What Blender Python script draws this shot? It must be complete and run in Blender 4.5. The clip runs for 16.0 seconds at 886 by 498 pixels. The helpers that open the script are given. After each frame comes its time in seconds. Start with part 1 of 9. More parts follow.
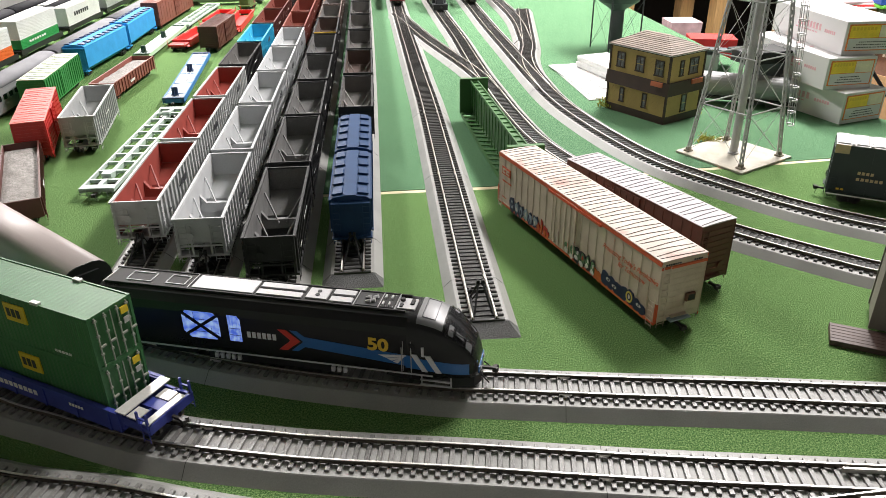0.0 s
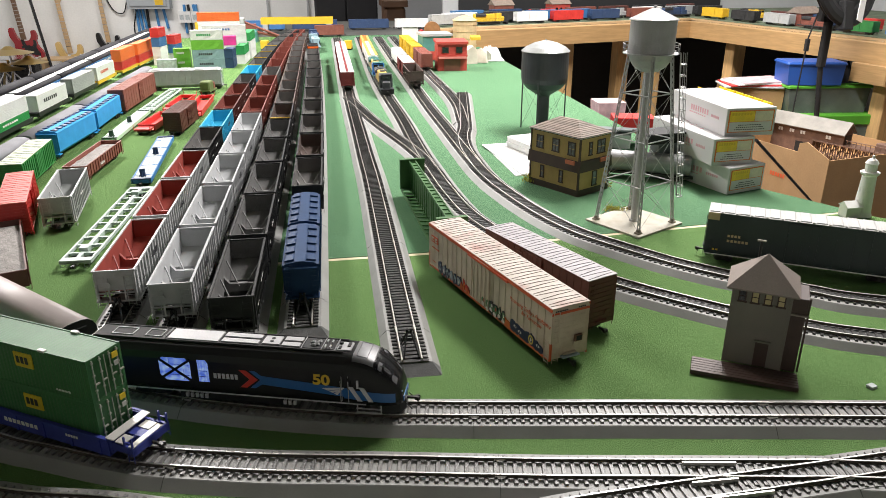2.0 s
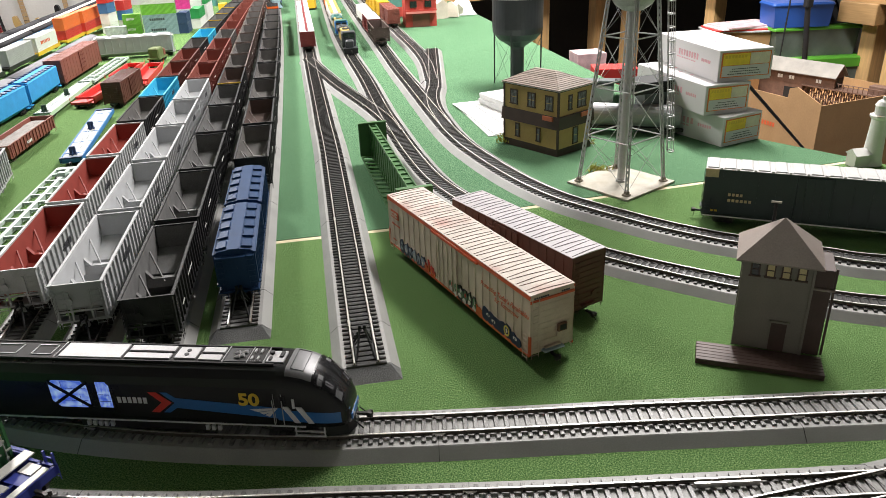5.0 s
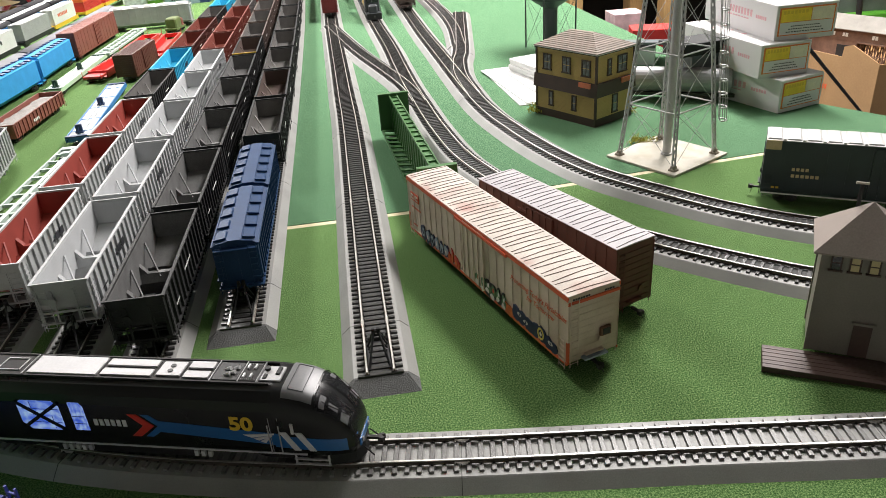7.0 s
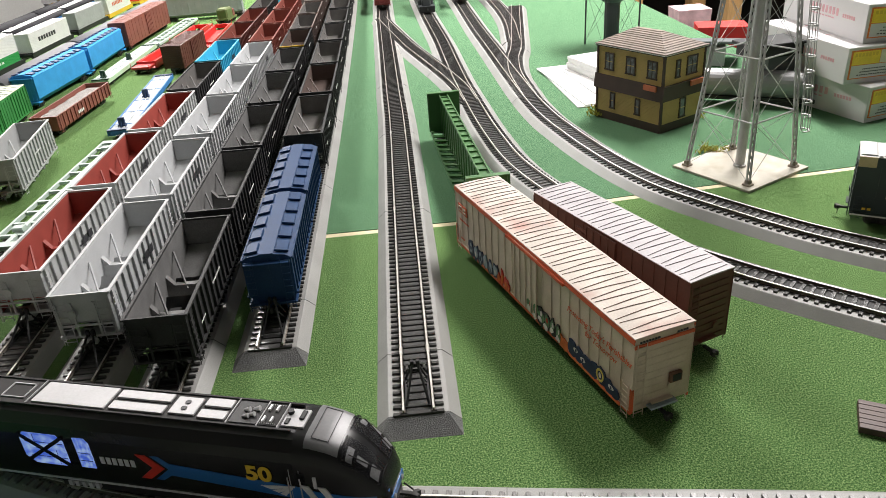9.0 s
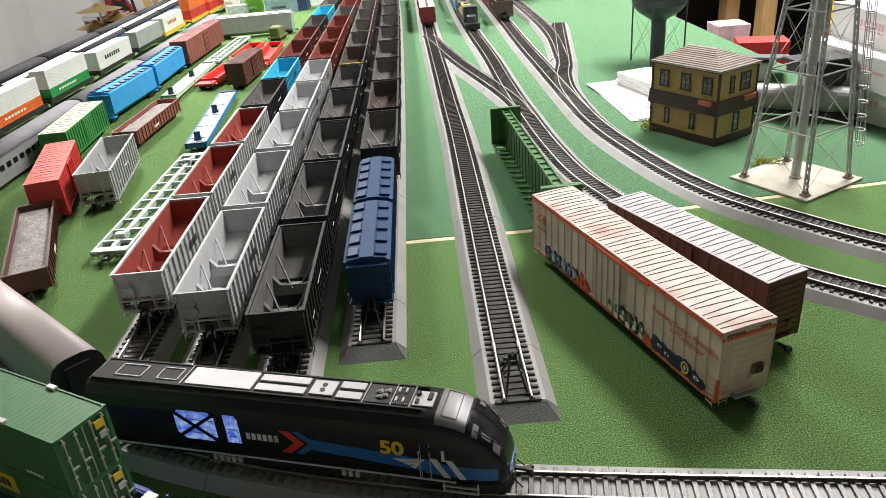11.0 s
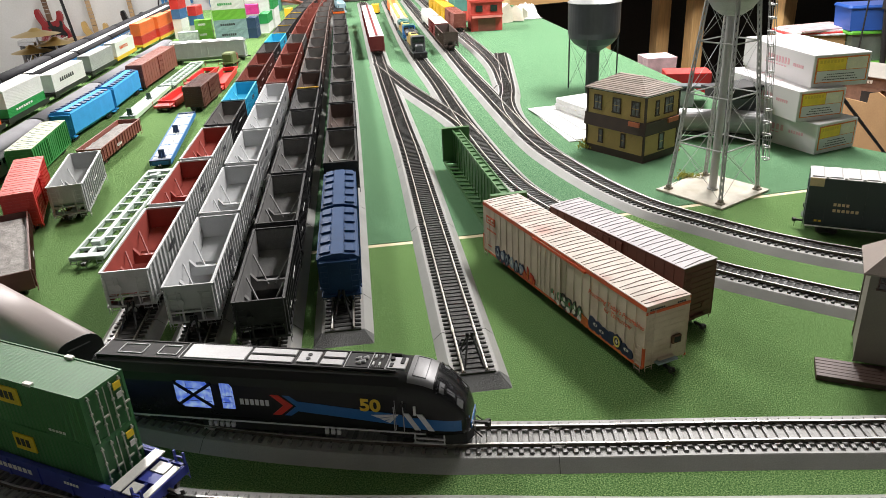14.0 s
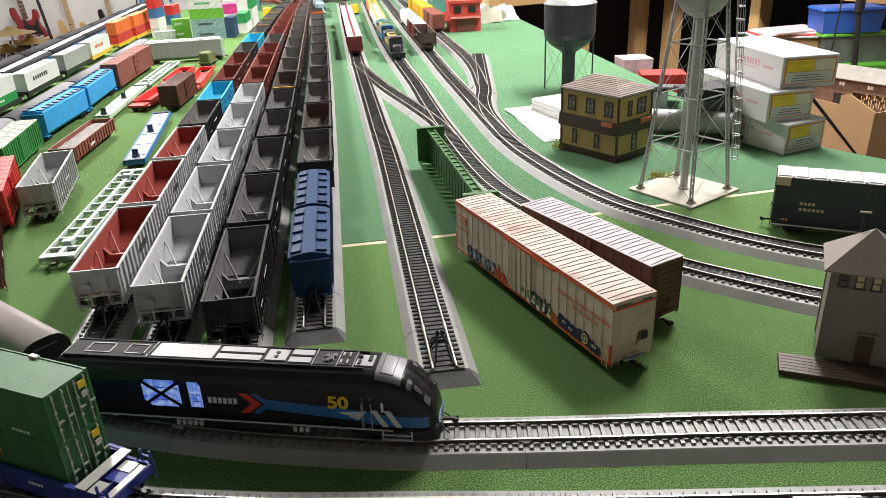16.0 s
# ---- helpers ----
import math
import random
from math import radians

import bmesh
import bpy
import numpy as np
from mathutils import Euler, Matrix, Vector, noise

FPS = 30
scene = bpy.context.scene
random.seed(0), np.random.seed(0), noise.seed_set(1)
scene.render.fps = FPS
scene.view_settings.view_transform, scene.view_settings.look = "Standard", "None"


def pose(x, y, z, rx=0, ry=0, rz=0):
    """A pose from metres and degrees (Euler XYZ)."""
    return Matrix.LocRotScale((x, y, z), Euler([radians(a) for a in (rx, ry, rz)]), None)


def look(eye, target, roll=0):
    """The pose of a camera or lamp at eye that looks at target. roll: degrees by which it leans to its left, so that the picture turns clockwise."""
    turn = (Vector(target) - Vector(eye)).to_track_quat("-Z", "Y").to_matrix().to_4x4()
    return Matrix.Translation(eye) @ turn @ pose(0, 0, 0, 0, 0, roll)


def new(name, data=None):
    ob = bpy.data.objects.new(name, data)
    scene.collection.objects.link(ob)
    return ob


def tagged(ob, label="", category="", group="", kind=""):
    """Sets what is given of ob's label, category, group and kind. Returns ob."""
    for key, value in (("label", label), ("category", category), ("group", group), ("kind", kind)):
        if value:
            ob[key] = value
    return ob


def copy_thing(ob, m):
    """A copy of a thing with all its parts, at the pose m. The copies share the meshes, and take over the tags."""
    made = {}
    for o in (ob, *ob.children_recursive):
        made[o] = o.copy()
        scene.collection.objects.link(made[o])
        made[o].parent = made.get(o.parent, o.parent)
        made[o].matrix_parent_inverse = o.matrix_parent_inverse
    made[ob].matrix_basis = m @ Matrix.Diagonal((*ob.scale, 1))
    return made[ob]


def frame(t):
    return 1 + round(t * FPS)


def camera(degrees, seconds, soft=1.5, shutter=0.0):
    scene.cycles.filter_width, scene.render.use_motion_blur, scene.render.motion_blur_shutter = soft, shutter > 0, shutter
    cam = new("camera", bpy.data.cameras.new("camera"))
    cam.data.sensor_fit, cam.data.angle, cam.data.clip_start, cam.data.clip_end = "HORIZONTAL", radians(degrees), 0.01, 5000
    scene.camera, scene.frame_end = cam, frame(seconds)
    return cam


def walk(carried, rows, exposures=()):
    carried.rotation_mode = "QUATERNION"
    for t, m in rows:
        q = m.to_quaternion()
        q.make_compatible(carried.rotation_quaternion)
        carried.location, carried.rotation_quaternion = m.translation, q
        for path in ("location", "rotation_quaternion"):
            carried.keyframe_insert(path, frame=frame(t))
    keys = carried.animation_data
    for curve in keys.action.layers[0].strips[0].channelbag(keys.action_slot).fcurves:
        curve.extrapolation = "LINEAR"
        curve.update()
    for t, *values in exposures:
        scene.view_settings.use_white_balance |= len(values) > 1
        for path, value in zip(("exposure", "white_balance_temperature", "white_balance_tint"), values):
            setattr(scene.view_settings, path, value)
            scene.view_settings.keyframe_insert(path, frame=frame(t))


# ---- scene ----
EXPOSURES = ((0, 0.08), (0.5, -0.04), (1.5, -0.13), (2.5, -0.19), (4, -0.20), (6.5, -0.14), (8.5, -0.13), (12, -0.14), (16, -0.14))
cam = camera(62.9, 16.0, soft=0.55)
PATH = [
    (0, (0.0050, 0.0007, 0.2948), (0.0825, 0.8858, -0.1641), -0.4),
    (0.5, (0.0025, -0.0330, 0.3105), (0.0977, 0.8638, -0.1215), -0.1),
    (1, (0.0026, -0.0634, 0.3216), (0.1049, 0.8440, -0.0859), 0.3),
    (1.5, (0.0197, -0.0936, 0.3307), (0.1377, 0.8194, -0.0597), -0.2),
    (2, (0.0177, -0.1107, 0.3355), (0.1563, 0.8071, -0.0366), -0.1),
    (2.5, (0.0142, -0.1059, 0.3346), (0.1499, 0.8135, -0.0344), -0.8),
    (3, (0.0200, -0.0905, 0.3275), (0.1691, 0.8269, -0.0415), -1.0),
    (3.5, (0.0271, -0.0655, 0.3218), (0.1906, 0.8459, -0.0557), -1.2),
    (4, (0.0399, -0.0439, 0.3163), (0.2058, 0.8609, -0.0758), -1.6),
    (4.2, (0.0439, -0.0369, 0.3145), (0.2129, 0.8646, -0.0840), -1.5),
    (6.3, (0.0676, 0.0295, 0.2949), (0.1836, 0.9177, -0.1497), -3.8),
    (6.5, (0.0691, 0.0383, 0.2940), (0.1828, 0.9246, -0.1549), -3.7),
    (7, (0.0742, 0.0553, 0.2908), (0.1786, 0.9389, -0.1657), -4.1),
    (7.5, (0.0742, 0.0731, 0.2851), (0.1598, 0.9550, -0.1784), -4.1),
    (8, (0.0803, 0.0878, 0.2824), (0.1529, 0.9696, -0.1836), -4.5),
    (8.5, (0.0837, 0.1014, 0.2835), (0.1468, 0.9837, -0.1831), -4.4),
    (9, (0.0792, 0.1090, 0.2851), (0.1196, 0.9953, -0.1762), -4.1),
    (9.5, (0.0672, 0.1141, 0.2848), (0.0753, 1.0045, -0.1702), -4.2),
    (9.7, (0.0597, 0.1110, 0.2870), (0.0497, 1.0014, -0.1681), -4.5),
    (11.8, (0.0158, 0.0468, 0.3048), (0.0554, 0.9501, -0.1225), -3.9),
    (12, (0.0116, 0.0419, 0.3046), (0.0594, 0.9466, -0.1188), -3.5),
    (12.5, (0.0054, 0.0295, 0.3067), (0.0672, 0.9341, -0.1151), -3.4),
    (13, (0.0062, 0.0222, 0.3054), (0.0866, 0.9273, -0.1121), -3.2),
    (13.5, (0.0045, 0.0128, 0.3062), (0.0915, 0.9180, -0.1097), -3.0),
    (14, (0.0098, -0.0020, 0.3099), (0.1010, 0.9044, -0.1025), -3.0),
    (14.5, (0.0120, -0.0072, 0.3068), (0.1059, 0.8972, -0.1093), -2.7),
    (15, (0.0164, -0.0116, 0.3087), (0.1270, 0.8927, -0.1037), -2.6),
    (15.5, (0.0174, -0.0095, 0.3104), (0.1264, 0.8946, -0.1027), -2.8),
    (16, (0.0186, -0.0072, 0.3093), (0.1341, 0.8964, -0.1032), -2.5),
]
walk(cam, [(t, look(eye, target, roll)) for t, eye, target, roll in PATH], EXPOSURES)

# world, lamps
world = bpy.data.worlds.new("room_air")
scene.world = world
world.use_nodes = True
world.node_tree.nodes["Background"].inputs[0].default_value = (0.75, 0.82, 1.0, 1)
world.node_tree.nodes["Background"].inputs[1].default_value = 0.125


def tube_lamp(x, y, z, sx, sy, watts, turn=0.0):
    data = bpy.data.lights.new("ceiling_tube", "AREA")
    data.shape, data.size, data.size_y, data.energy, data.color = "RECTANGLE", sx, sy, watts, (1.0, 0.955, 0.93)
    ob = new("ceiling_tube", data)
    ob.matrix_world = pose(x, y, z, 0, 0, turn)
    return ob


tube_lamp(0.95, 1.72, 1.45, 0.25, 1.2, 96)
tube_lamp(-0.85, 2.55, 1.45, 0.25, 1.2, 95)
tube_lamp(1.7, 3.6, 1.45, 0.30, 1.2, 16)
tube_lamp(-1.9, 6.3, 1.45, 1.2, 0.30, 70)
tube_lamp(1.3, 6.0, 1.45, 1.2, 0.30, 18)
tube_lamp(0.8, 3.4, 1.45, 0.25, 1.2, 13)


# ---- materials
def material(name, color, rough=0.5, metal=0.0, var=0.12, scale=60.0, grain=0.06, fine=900.0, bump=0.0, dirt=None,
             dirt_amount=0.0, dirt_scale=40.0, spec=0.5, emit=None, power=0.0, per_object=0.0):
    """A surface with colour varied at two scales, relief and optional stains."""
    m = bpy.data.materials.new(name)
    m.use_nodes = True
    n, l = m.node_tree.nodes, m.node_tree.links
    b = n["Principled BSDF"]
    b.inputs["Roughness"].default_value, b.inputs["Metallic"].default_value = rough, metal
    b.inputs["Specular IOR Level"].default_value = spec
    co = n.new("ShaderNodeTexCoord")
    big, small = n.new("ShaderNodeTexNoise"), n.new("ShaderNodeTexNoise")
    for t, s, d in ((big, scale, 4), (small, fine, 2)):
        t.inputs["Scale"].default_value, t.inputs["Detail"].default_value = s, d
        l.new(co.outputs["Object"], t.inputs["Vector"])
    base = n.new("ShaderNodeRGB")
    base.outputs[0].default_value = (*color, 1)
    last = base.outputs[0]

    def shade(src, fac, amount):
        r = n.new("ShaderNodeMapRange")
        r.inputs["From Min"].default_value, r.inputs["From Max"].default_value = 0.3, 0.7
        r.inputs["To Min"].default_value, r.inputs["To Max"].default_value = 1 - amount, 1 + amount
        l.new(fac, r.inputs["Value"])
        v = n.new("ShaderNodeVectorMath")
        v.operation = "SCALE"
        l.new(src, v.inputs[0])
        l.new(r.outputs[0], v.inputs["Scale"])
        return v.outputs[0]

    if var:
        last = shade(last, big.outputs["Fac"], var)
    if grain:
        last = shade(last, small.outputs["Fac"], grain)
    if per_object:
        info = n.new("ShaderNodeObjectInfo")
        r = n.new("ShaderNodeMapRange")
        r.inputs["To Min"].default_value, r.inputs["To Max"].default_value = 1 - per_object, 1 + per_object
        l.new(info.outputs["Random"], r.inputs["Value"])
        v = n.new("ShaderNodeVectorMath")
        v.operation = "SCALE"
        l.new(last, v.inputs[0])
        l.new(r.outputs[0], v.inputs["Scale"])
        last = v.outputs[0]
    if dirt:
        t = n.new("ShaderNodeTexNoise")
        t.inputs["Scale"].default_value, t.inputs["Detail"].default_value = dirt_scale, 6
        l.new(co.outputs["Object"], t.inputs["Vector"])
        r = n.new("ShaderNodeMapRange")
        r.inputs["From Min"].default_value, r.inputs["From Max"].default_value = 0.48, 0.68
        r.inputs["To Max"].default_value = dirt_amount
        l.new(t.outputs["Fac"], r.inputs["Value"])
        mix = n.new("ShaderNodeMix")
        mix.data_type = "RGBA"
        l.new(r.outputs[0], mix.inputs["Factor"])
        l.new(last, mix.inputs["A"])
        mix.inputs["B"].default_value = (*dirt, 1)
        last = mix.outputs["Result"]
    l.new(last, b.inputs["Base Color"])
    if bump:
        bp = n.new("ShaderNodeBump")
        bp.inputs["Strength"].default_value, bp.inputs["Distance"].default_value = bump, 0.001
        l.new(small.outputs["Fac"], bp.inputs["Height"])
        l.new(bp.outputs[0], b.inputs["Normal"])
    if emit:
        b.inputs["Emission Color"].default_value = (*emit, 1)
        b.inputs["Emission Strength"].default_value = power
    return m


def turf(name, a, b_, dark):
    """Flocked grass mat: tiny two-tone fibres with relief and faint broad tone changes."""
    m = material(name, a, 0.95, var=0.10, scale=7, grain=0, spec=0.1)
    n, l = m.node_tree.nodes, m.node_tree.links
    co = n.new("ShaderNodeTexCoord")
    t = n.new("ShaderNodeTexNoise")
    t.inputs["Scale"].default_value, t.inputs["Detail"].default_value, t.inputs["Roughness"].default_value = 950, 4, 0.8
    l.new(co.outputs["Object"], t.inputs["Vector"])
    ramp = n.new("ShaderNodeValToRGB")
    ramp.color_ramp.elements[0].position, ramp.color_ramp.elements[0].color = 0.40, (*dark, 1)
    ramp.color_ramp.elements[1].position, ramp.color_ramp.elements[1].color = 0.60, (*b_, 1)
    mid = ramp.color_ramp.elements.new(0.5)
    mid.color = (*a, 1)
    l.new(t.outputs["Fac"], ramp.inputs[0])
    old = n["Principled BSDF"].inputs["Base Color"].links[0].from_socket
    mix = n.new("ShaderNodeMix")
    mix.data_type = "RGBA"
    mix.inputs["Factor"].default_value = 0.77
    l.new(old, mix.inputs["A"])
    l.new(ramp.outputs[0], mix.inputs["B"])
    l.new(mix.outputs["Result"], n["Principled BSDF"].inputs["Base Color"])
    bp = n.new("ShaderNodeBump")
    bp.inputs["Strength"].default_value, bp.inputs["Distance"].default_value = 0.9, 0.0012
    l.new(t.outputs["Fac"], bp.inputs["Height"])
    l.new(bp.outputs[0], n["Principled BSDF"].inputs["Normal"])
    return m


TURF = turf("grass_mat", (0.092, 0.190, 0.058), (0.30, 0.43, 0.17), (0.014, 0.050, 0.010))
TURF_B = turf("dark_grass_mat", (0.092, 0.200, 0.106), (0.20, 0.34, 0.19), (0.022, 0.070, 0.030))
ROADBED = material("grey_roadbed", (0.27, 0.268, 0.258), 0.50, var=0.12, scale=25, grain=0.10, fine=1500, bump=0.12, spec=0.55)
# grainy roadbed plastic, darkened to paint the shade on the camera-facing ramps
GRANULE_SHADED = material("shaded_granular_end", (0.115, 0.115, 0.115), 0.8, var=0.15, scale=300, grain=0.4, fine=1600, bump=0.9)
TIE = material("black_tie", (0.026, 0.025, 0.024), 0.30, spec=0.7, var=0.2, scale=120, grain=0.2, per_object=0.25, bump=0.2)
WEB = material("dull_rail_web", (0.10, 0.085, 0.07), 0.5, 0.5, var=0.2, scale=90)
TIE_GREY = material("dusty_tie", (0.17, 0.165, 0.16), 0.40, spec=0.6, var=0.25, scale=140, grain=0.2, per_object=0.3, bump=0.25)
RAIL = material("nickel_rail", (0.66, 0.64, 0.60), 0.40, 1.0, var=0.12, scale=50, grain=0.1)
BEDGREY = material("grey_strip", (0.022, 0.022, 0.021), 0.6, var=0.25, scale=300, grain=0.3, fine=1800, bump=0.5)
STEEL = material("dark_steel", (0.04, 0.038, 0.036), 0.45, 0.4, var=0.2)
WHEEL = material("wheel_metal", (0.10, 0.095, 0.09), 0.35, 0.8)
BLACKP = material("black_plastic", (0.022, 0.022, 0.023), 0.5, spec=0.25, var=0.15, grain=0.1)


# ---- mesh tools
class Mesh:
    def __init__(self):
        self.v, self.f = [], []

    def add(self, pts, faces, m=None):
        k = len(self.v)
        self.v += [tuple(m @ Vector(p)) if m else tuple(p) for p in pts]
        self.f += [tuple(k + i for i in f) for f in faces]
        return self

    def box(self, x0, x1, y0, y1, z0, z1, m=None):
        return self.add([(x0, y0, z0), (x1, y0, z0), (x1, y1, z0), (x0, y1, z0), (x0, y0, z1), (x1, y0, z1), (x1, y1, z1), (x0, y1, z1)],
                        [(3, 2, 1, 0), (4, 5, 6, 7), (0, 1, 5, 4), (1, 2, 6, 5), (2, 3, 7, 6), (3, 0, 4, 7)], m)

    def cbox(self, x0, x1, y0, y1, z0, z1, c, m=None):
        """A box whose upright edges and top rim are chamfered by c."""
        ring = lambda d, z: [(x0 + d + c, y0 + d, z), (x1 - d - c, y0 + d, z), (x1 - d, y0 + d + c, z), (x1 - d, y1 - d - c, z),
                             (x1 - d - c, y1 - d, z), (x0 + d + c, y1 - d, z), (x0 + d, y1 - d - c, z), (x0 + d, y0 + d + c, z)]
        pts = ring(0, z0) + ring(0, z1 - c) + ring(c * 0.7, z1)
        faces = [tuple(range(7, -1, -1)), tuple(range(16, 24))]
        for r in (0, 8):
            faces += [(r + i, r + (i + 1) % 8, r + 8 + (i + 1) % 8, r + 8 + i) for i in range(8)]
        return self.add(pts, faces, m)

    def prism(self, prof, a, b, axis="x", m=None):
        """A closed profile (counter-clockwise seen along the axis) pushed from a to b."""
        n = len(prof)
        put = {"x": lambda p, t: (t, p[0], p[1]), "y": lambda p, t: (p[0], t, p[1]), "z": lambda p, t: (p[0], p[1], t)}[axis]
        pts = [put(p, a) for p in prof] + [put(p, b) for p in prof]
        faces = [tuple(range(n - 1, -1, -1)), tuple(range(n, 2 * n))] + [(i, (i + 1) % n, n + (i + 1) % n, n + i) for i in range(n)]
        if axis == "y":
            faces = [tuple(reversed(f)) for f in faces]
        return self.add(pts, faces, m)

    def cyl(self, p, q, r, n=8, r2=None, m=None):
        p, q = Vector(p), Vector(q)
        d = (q - p).normalized()
        u = d.orthogonal().normalized()
        w = d.cross(u)
        r2 = r if r2 is None else r2
        pts = [p + (u * math.cos(2 * math.pi * i / n) + w * math.sin(2 * math.pi * i / n)) * r for i in range(n)]
        pts += [q + (u * math.cos(2 * math.pi * i / n) + w * math.sin(2 * math.pi * i / n)) * r2 for i in range(n)]
        faces = [tuple(range(n - 1, -1, -1)), tuple(range(n, 2 * n))] + [(i, (i + 1) % n, n + (i + 1) % n, n + i) for i in range(n)]
        return self.add(pts, faces, m)

    def lathe(self, prof, n=32, m=None):
        """Profile of (radius, z) from bottom to top, turned about z."""
        pts, faces = [], []
        for r, z in prof:
            pts += [(r * math.cos(2 * math.pi * i / n), r * math.sin(2 * math.pi * i / n), z) for i in range(n)]
        for k in range(len(prof) - 1):
            faces += [(k * n + i, k * n + (i + 1) % n, k * n + n + (i + 1) % n, k * n + n + i) for i in range(n)]
        faces += [tuple(range(n - 1, -1, -1)), tuple((len(prof) - 1) * n + i for i in range(n))]
        return self.add(pts, faces, m)

    def loft(self, rings, m=None, closed=True):
        n = len(rings[0])
        pts = [p for r in rings for p in r]
        faces = [(k * n + i, k * n + (i + 1) % n, k * n + n + (i + 1) % n, k * n + n + i) for k in range(len(rings) - 1) for i in range(n)]
        if closed:
            faces += [tuple(range(n - 1, -1, -1)), tuple((len(rings) - 1) * n + i for i in range(n))]
        return self.add(pts, faces, m)

    def data(self, name, mat, smooth=False):
        me = bpy.data.meshes.new(name)
        me.from_pydata(self.v, [], self.f)
        if smooth:
            for p in me.polygons:
                p.use_smooth = True
        me.materials.append(mat)
        me.update()
        return me


def part(name, mesh, mat, parent, label="", smooth=False, at=None):
    ob = new(name, mesh.data(name, mat, smooth) if isinstance(mesh, Mesh) else mesh)
    ob.parent = parent
    if at:
        ob.matrix_basis = at
    if label:
        tagged(ob, label)
    return ob


def thing(name, label, category, at, group="", kind=""):
    ob = new(name)
    ob.empty_display_size = 0.01
    ob.matrix_world = at
    return tagged(ob, label, category, group, kind)


def solid(name, mesh, mat, label, category, at=None, group="", kind="", smooth=False):
    ob = new(name, mesh.data(name, mat, smooth))
    if at:
        ob.matrix_world = at
    return tagged(ob, label, category, group, kind)


def words(name, text, size, mat, parent, at, stretch=1.0, bold=0.0, slant=0.0):
    """Raised lettering in the built-in font, turned into a mesh."""
    cu = bpy.data.curves.new(name, "FONT")
    cu.body, cu.size, cu.extrude, cu.align_x, cu.offset, cu.shear = text, size, 0.00008, "CENTER", bold, slant
    tmp = bpy.data.objects.new(name, cu)
    scene.collection.objects.link(tmp)
    me = bpy.data.meshes.new_from_object(tmp.evaluated_get(bpy.context.evaluated_depsgraph_get()))
    bpy.data.objects.remove(tmp)
    me.materials.clear()
    me.materials.append(mat)
    ob = new(name, me)
    ob.parent = parent
    ob.matrix_basis = at @ Matrix.Diagonal((stretch, 1, 1, 1))
    return ob


SIDE = pose(0, 0, 0, 90, 0, 0)  # lettering that faces local -y


def bars(name, x, z, w, h, n, y, mat, parent):
    """Unreadable lettering as n plain bars on a side that faces -y."""
    me = Mesh()
    step = w / n
    for i in range(n):
        me.box(x + i * step, x + i * step + step * 0.7, y, y + 0.0002, z, z + h)
    return part(name, me, mat, parent)

# ---- tracks
RAIL_TOP, GAUGE = 0.0105, 0.0176


def spline(points, step=0.004):
    """Points along a Catmull-Rom curve, evenly spaced, with headings."""
    P = [Vector((*p, 0)) for p in points]
    P = [P[0] * 2 - P[1]] + P + [P[-1] * 2 - P[-2]]
    dense = []
    for a, b, c, d in zip(P, P[1:], P[2:], P[3:]):
        for i in range(40):
            t = i / 40
            dense.append(0.5 * (2 * b + (c - a) * t + (2 * a - 5 * b + 4 * c - d) * t * t + (3 * b - a - 3 * c + d) * t ** 3))
    dense.append(P[-2])
    out, left = [], 0.0
    for p, q in zip(dense, dense[1:]):
        seg = (q - p).length
        while left <= seg and seg > 0:
            out.append(p + (q - p) * (left / seg))
            left += step
        left -= seg
    return [(p, (out[min(i + 1, len(out) - 1)] - out[max(i - 1, 0)]).normalized()) for i, p in enumerate(out)]


def sweep(me, line, prof):
    rings = [[p + Vector((d.y, -d.x, 0)) * u + Vector((0, 0, z)) for u, z in reversed(prof)] for p, d in line]
    return me.loft(rings)


TIE_MESH = Mesh().cbox(-0.0014, 0.0014, -0.0150, 0.0150, 0.0060, 0.0080, 0.0003).data("tie", TIE)
TIE_MESH_GREY = Mesh().cbox(-0.0014, 0.0014, -0.0150, 0.0150, 0.0060, 0.0080, 0.0003).data("tie", TIE_GREY)


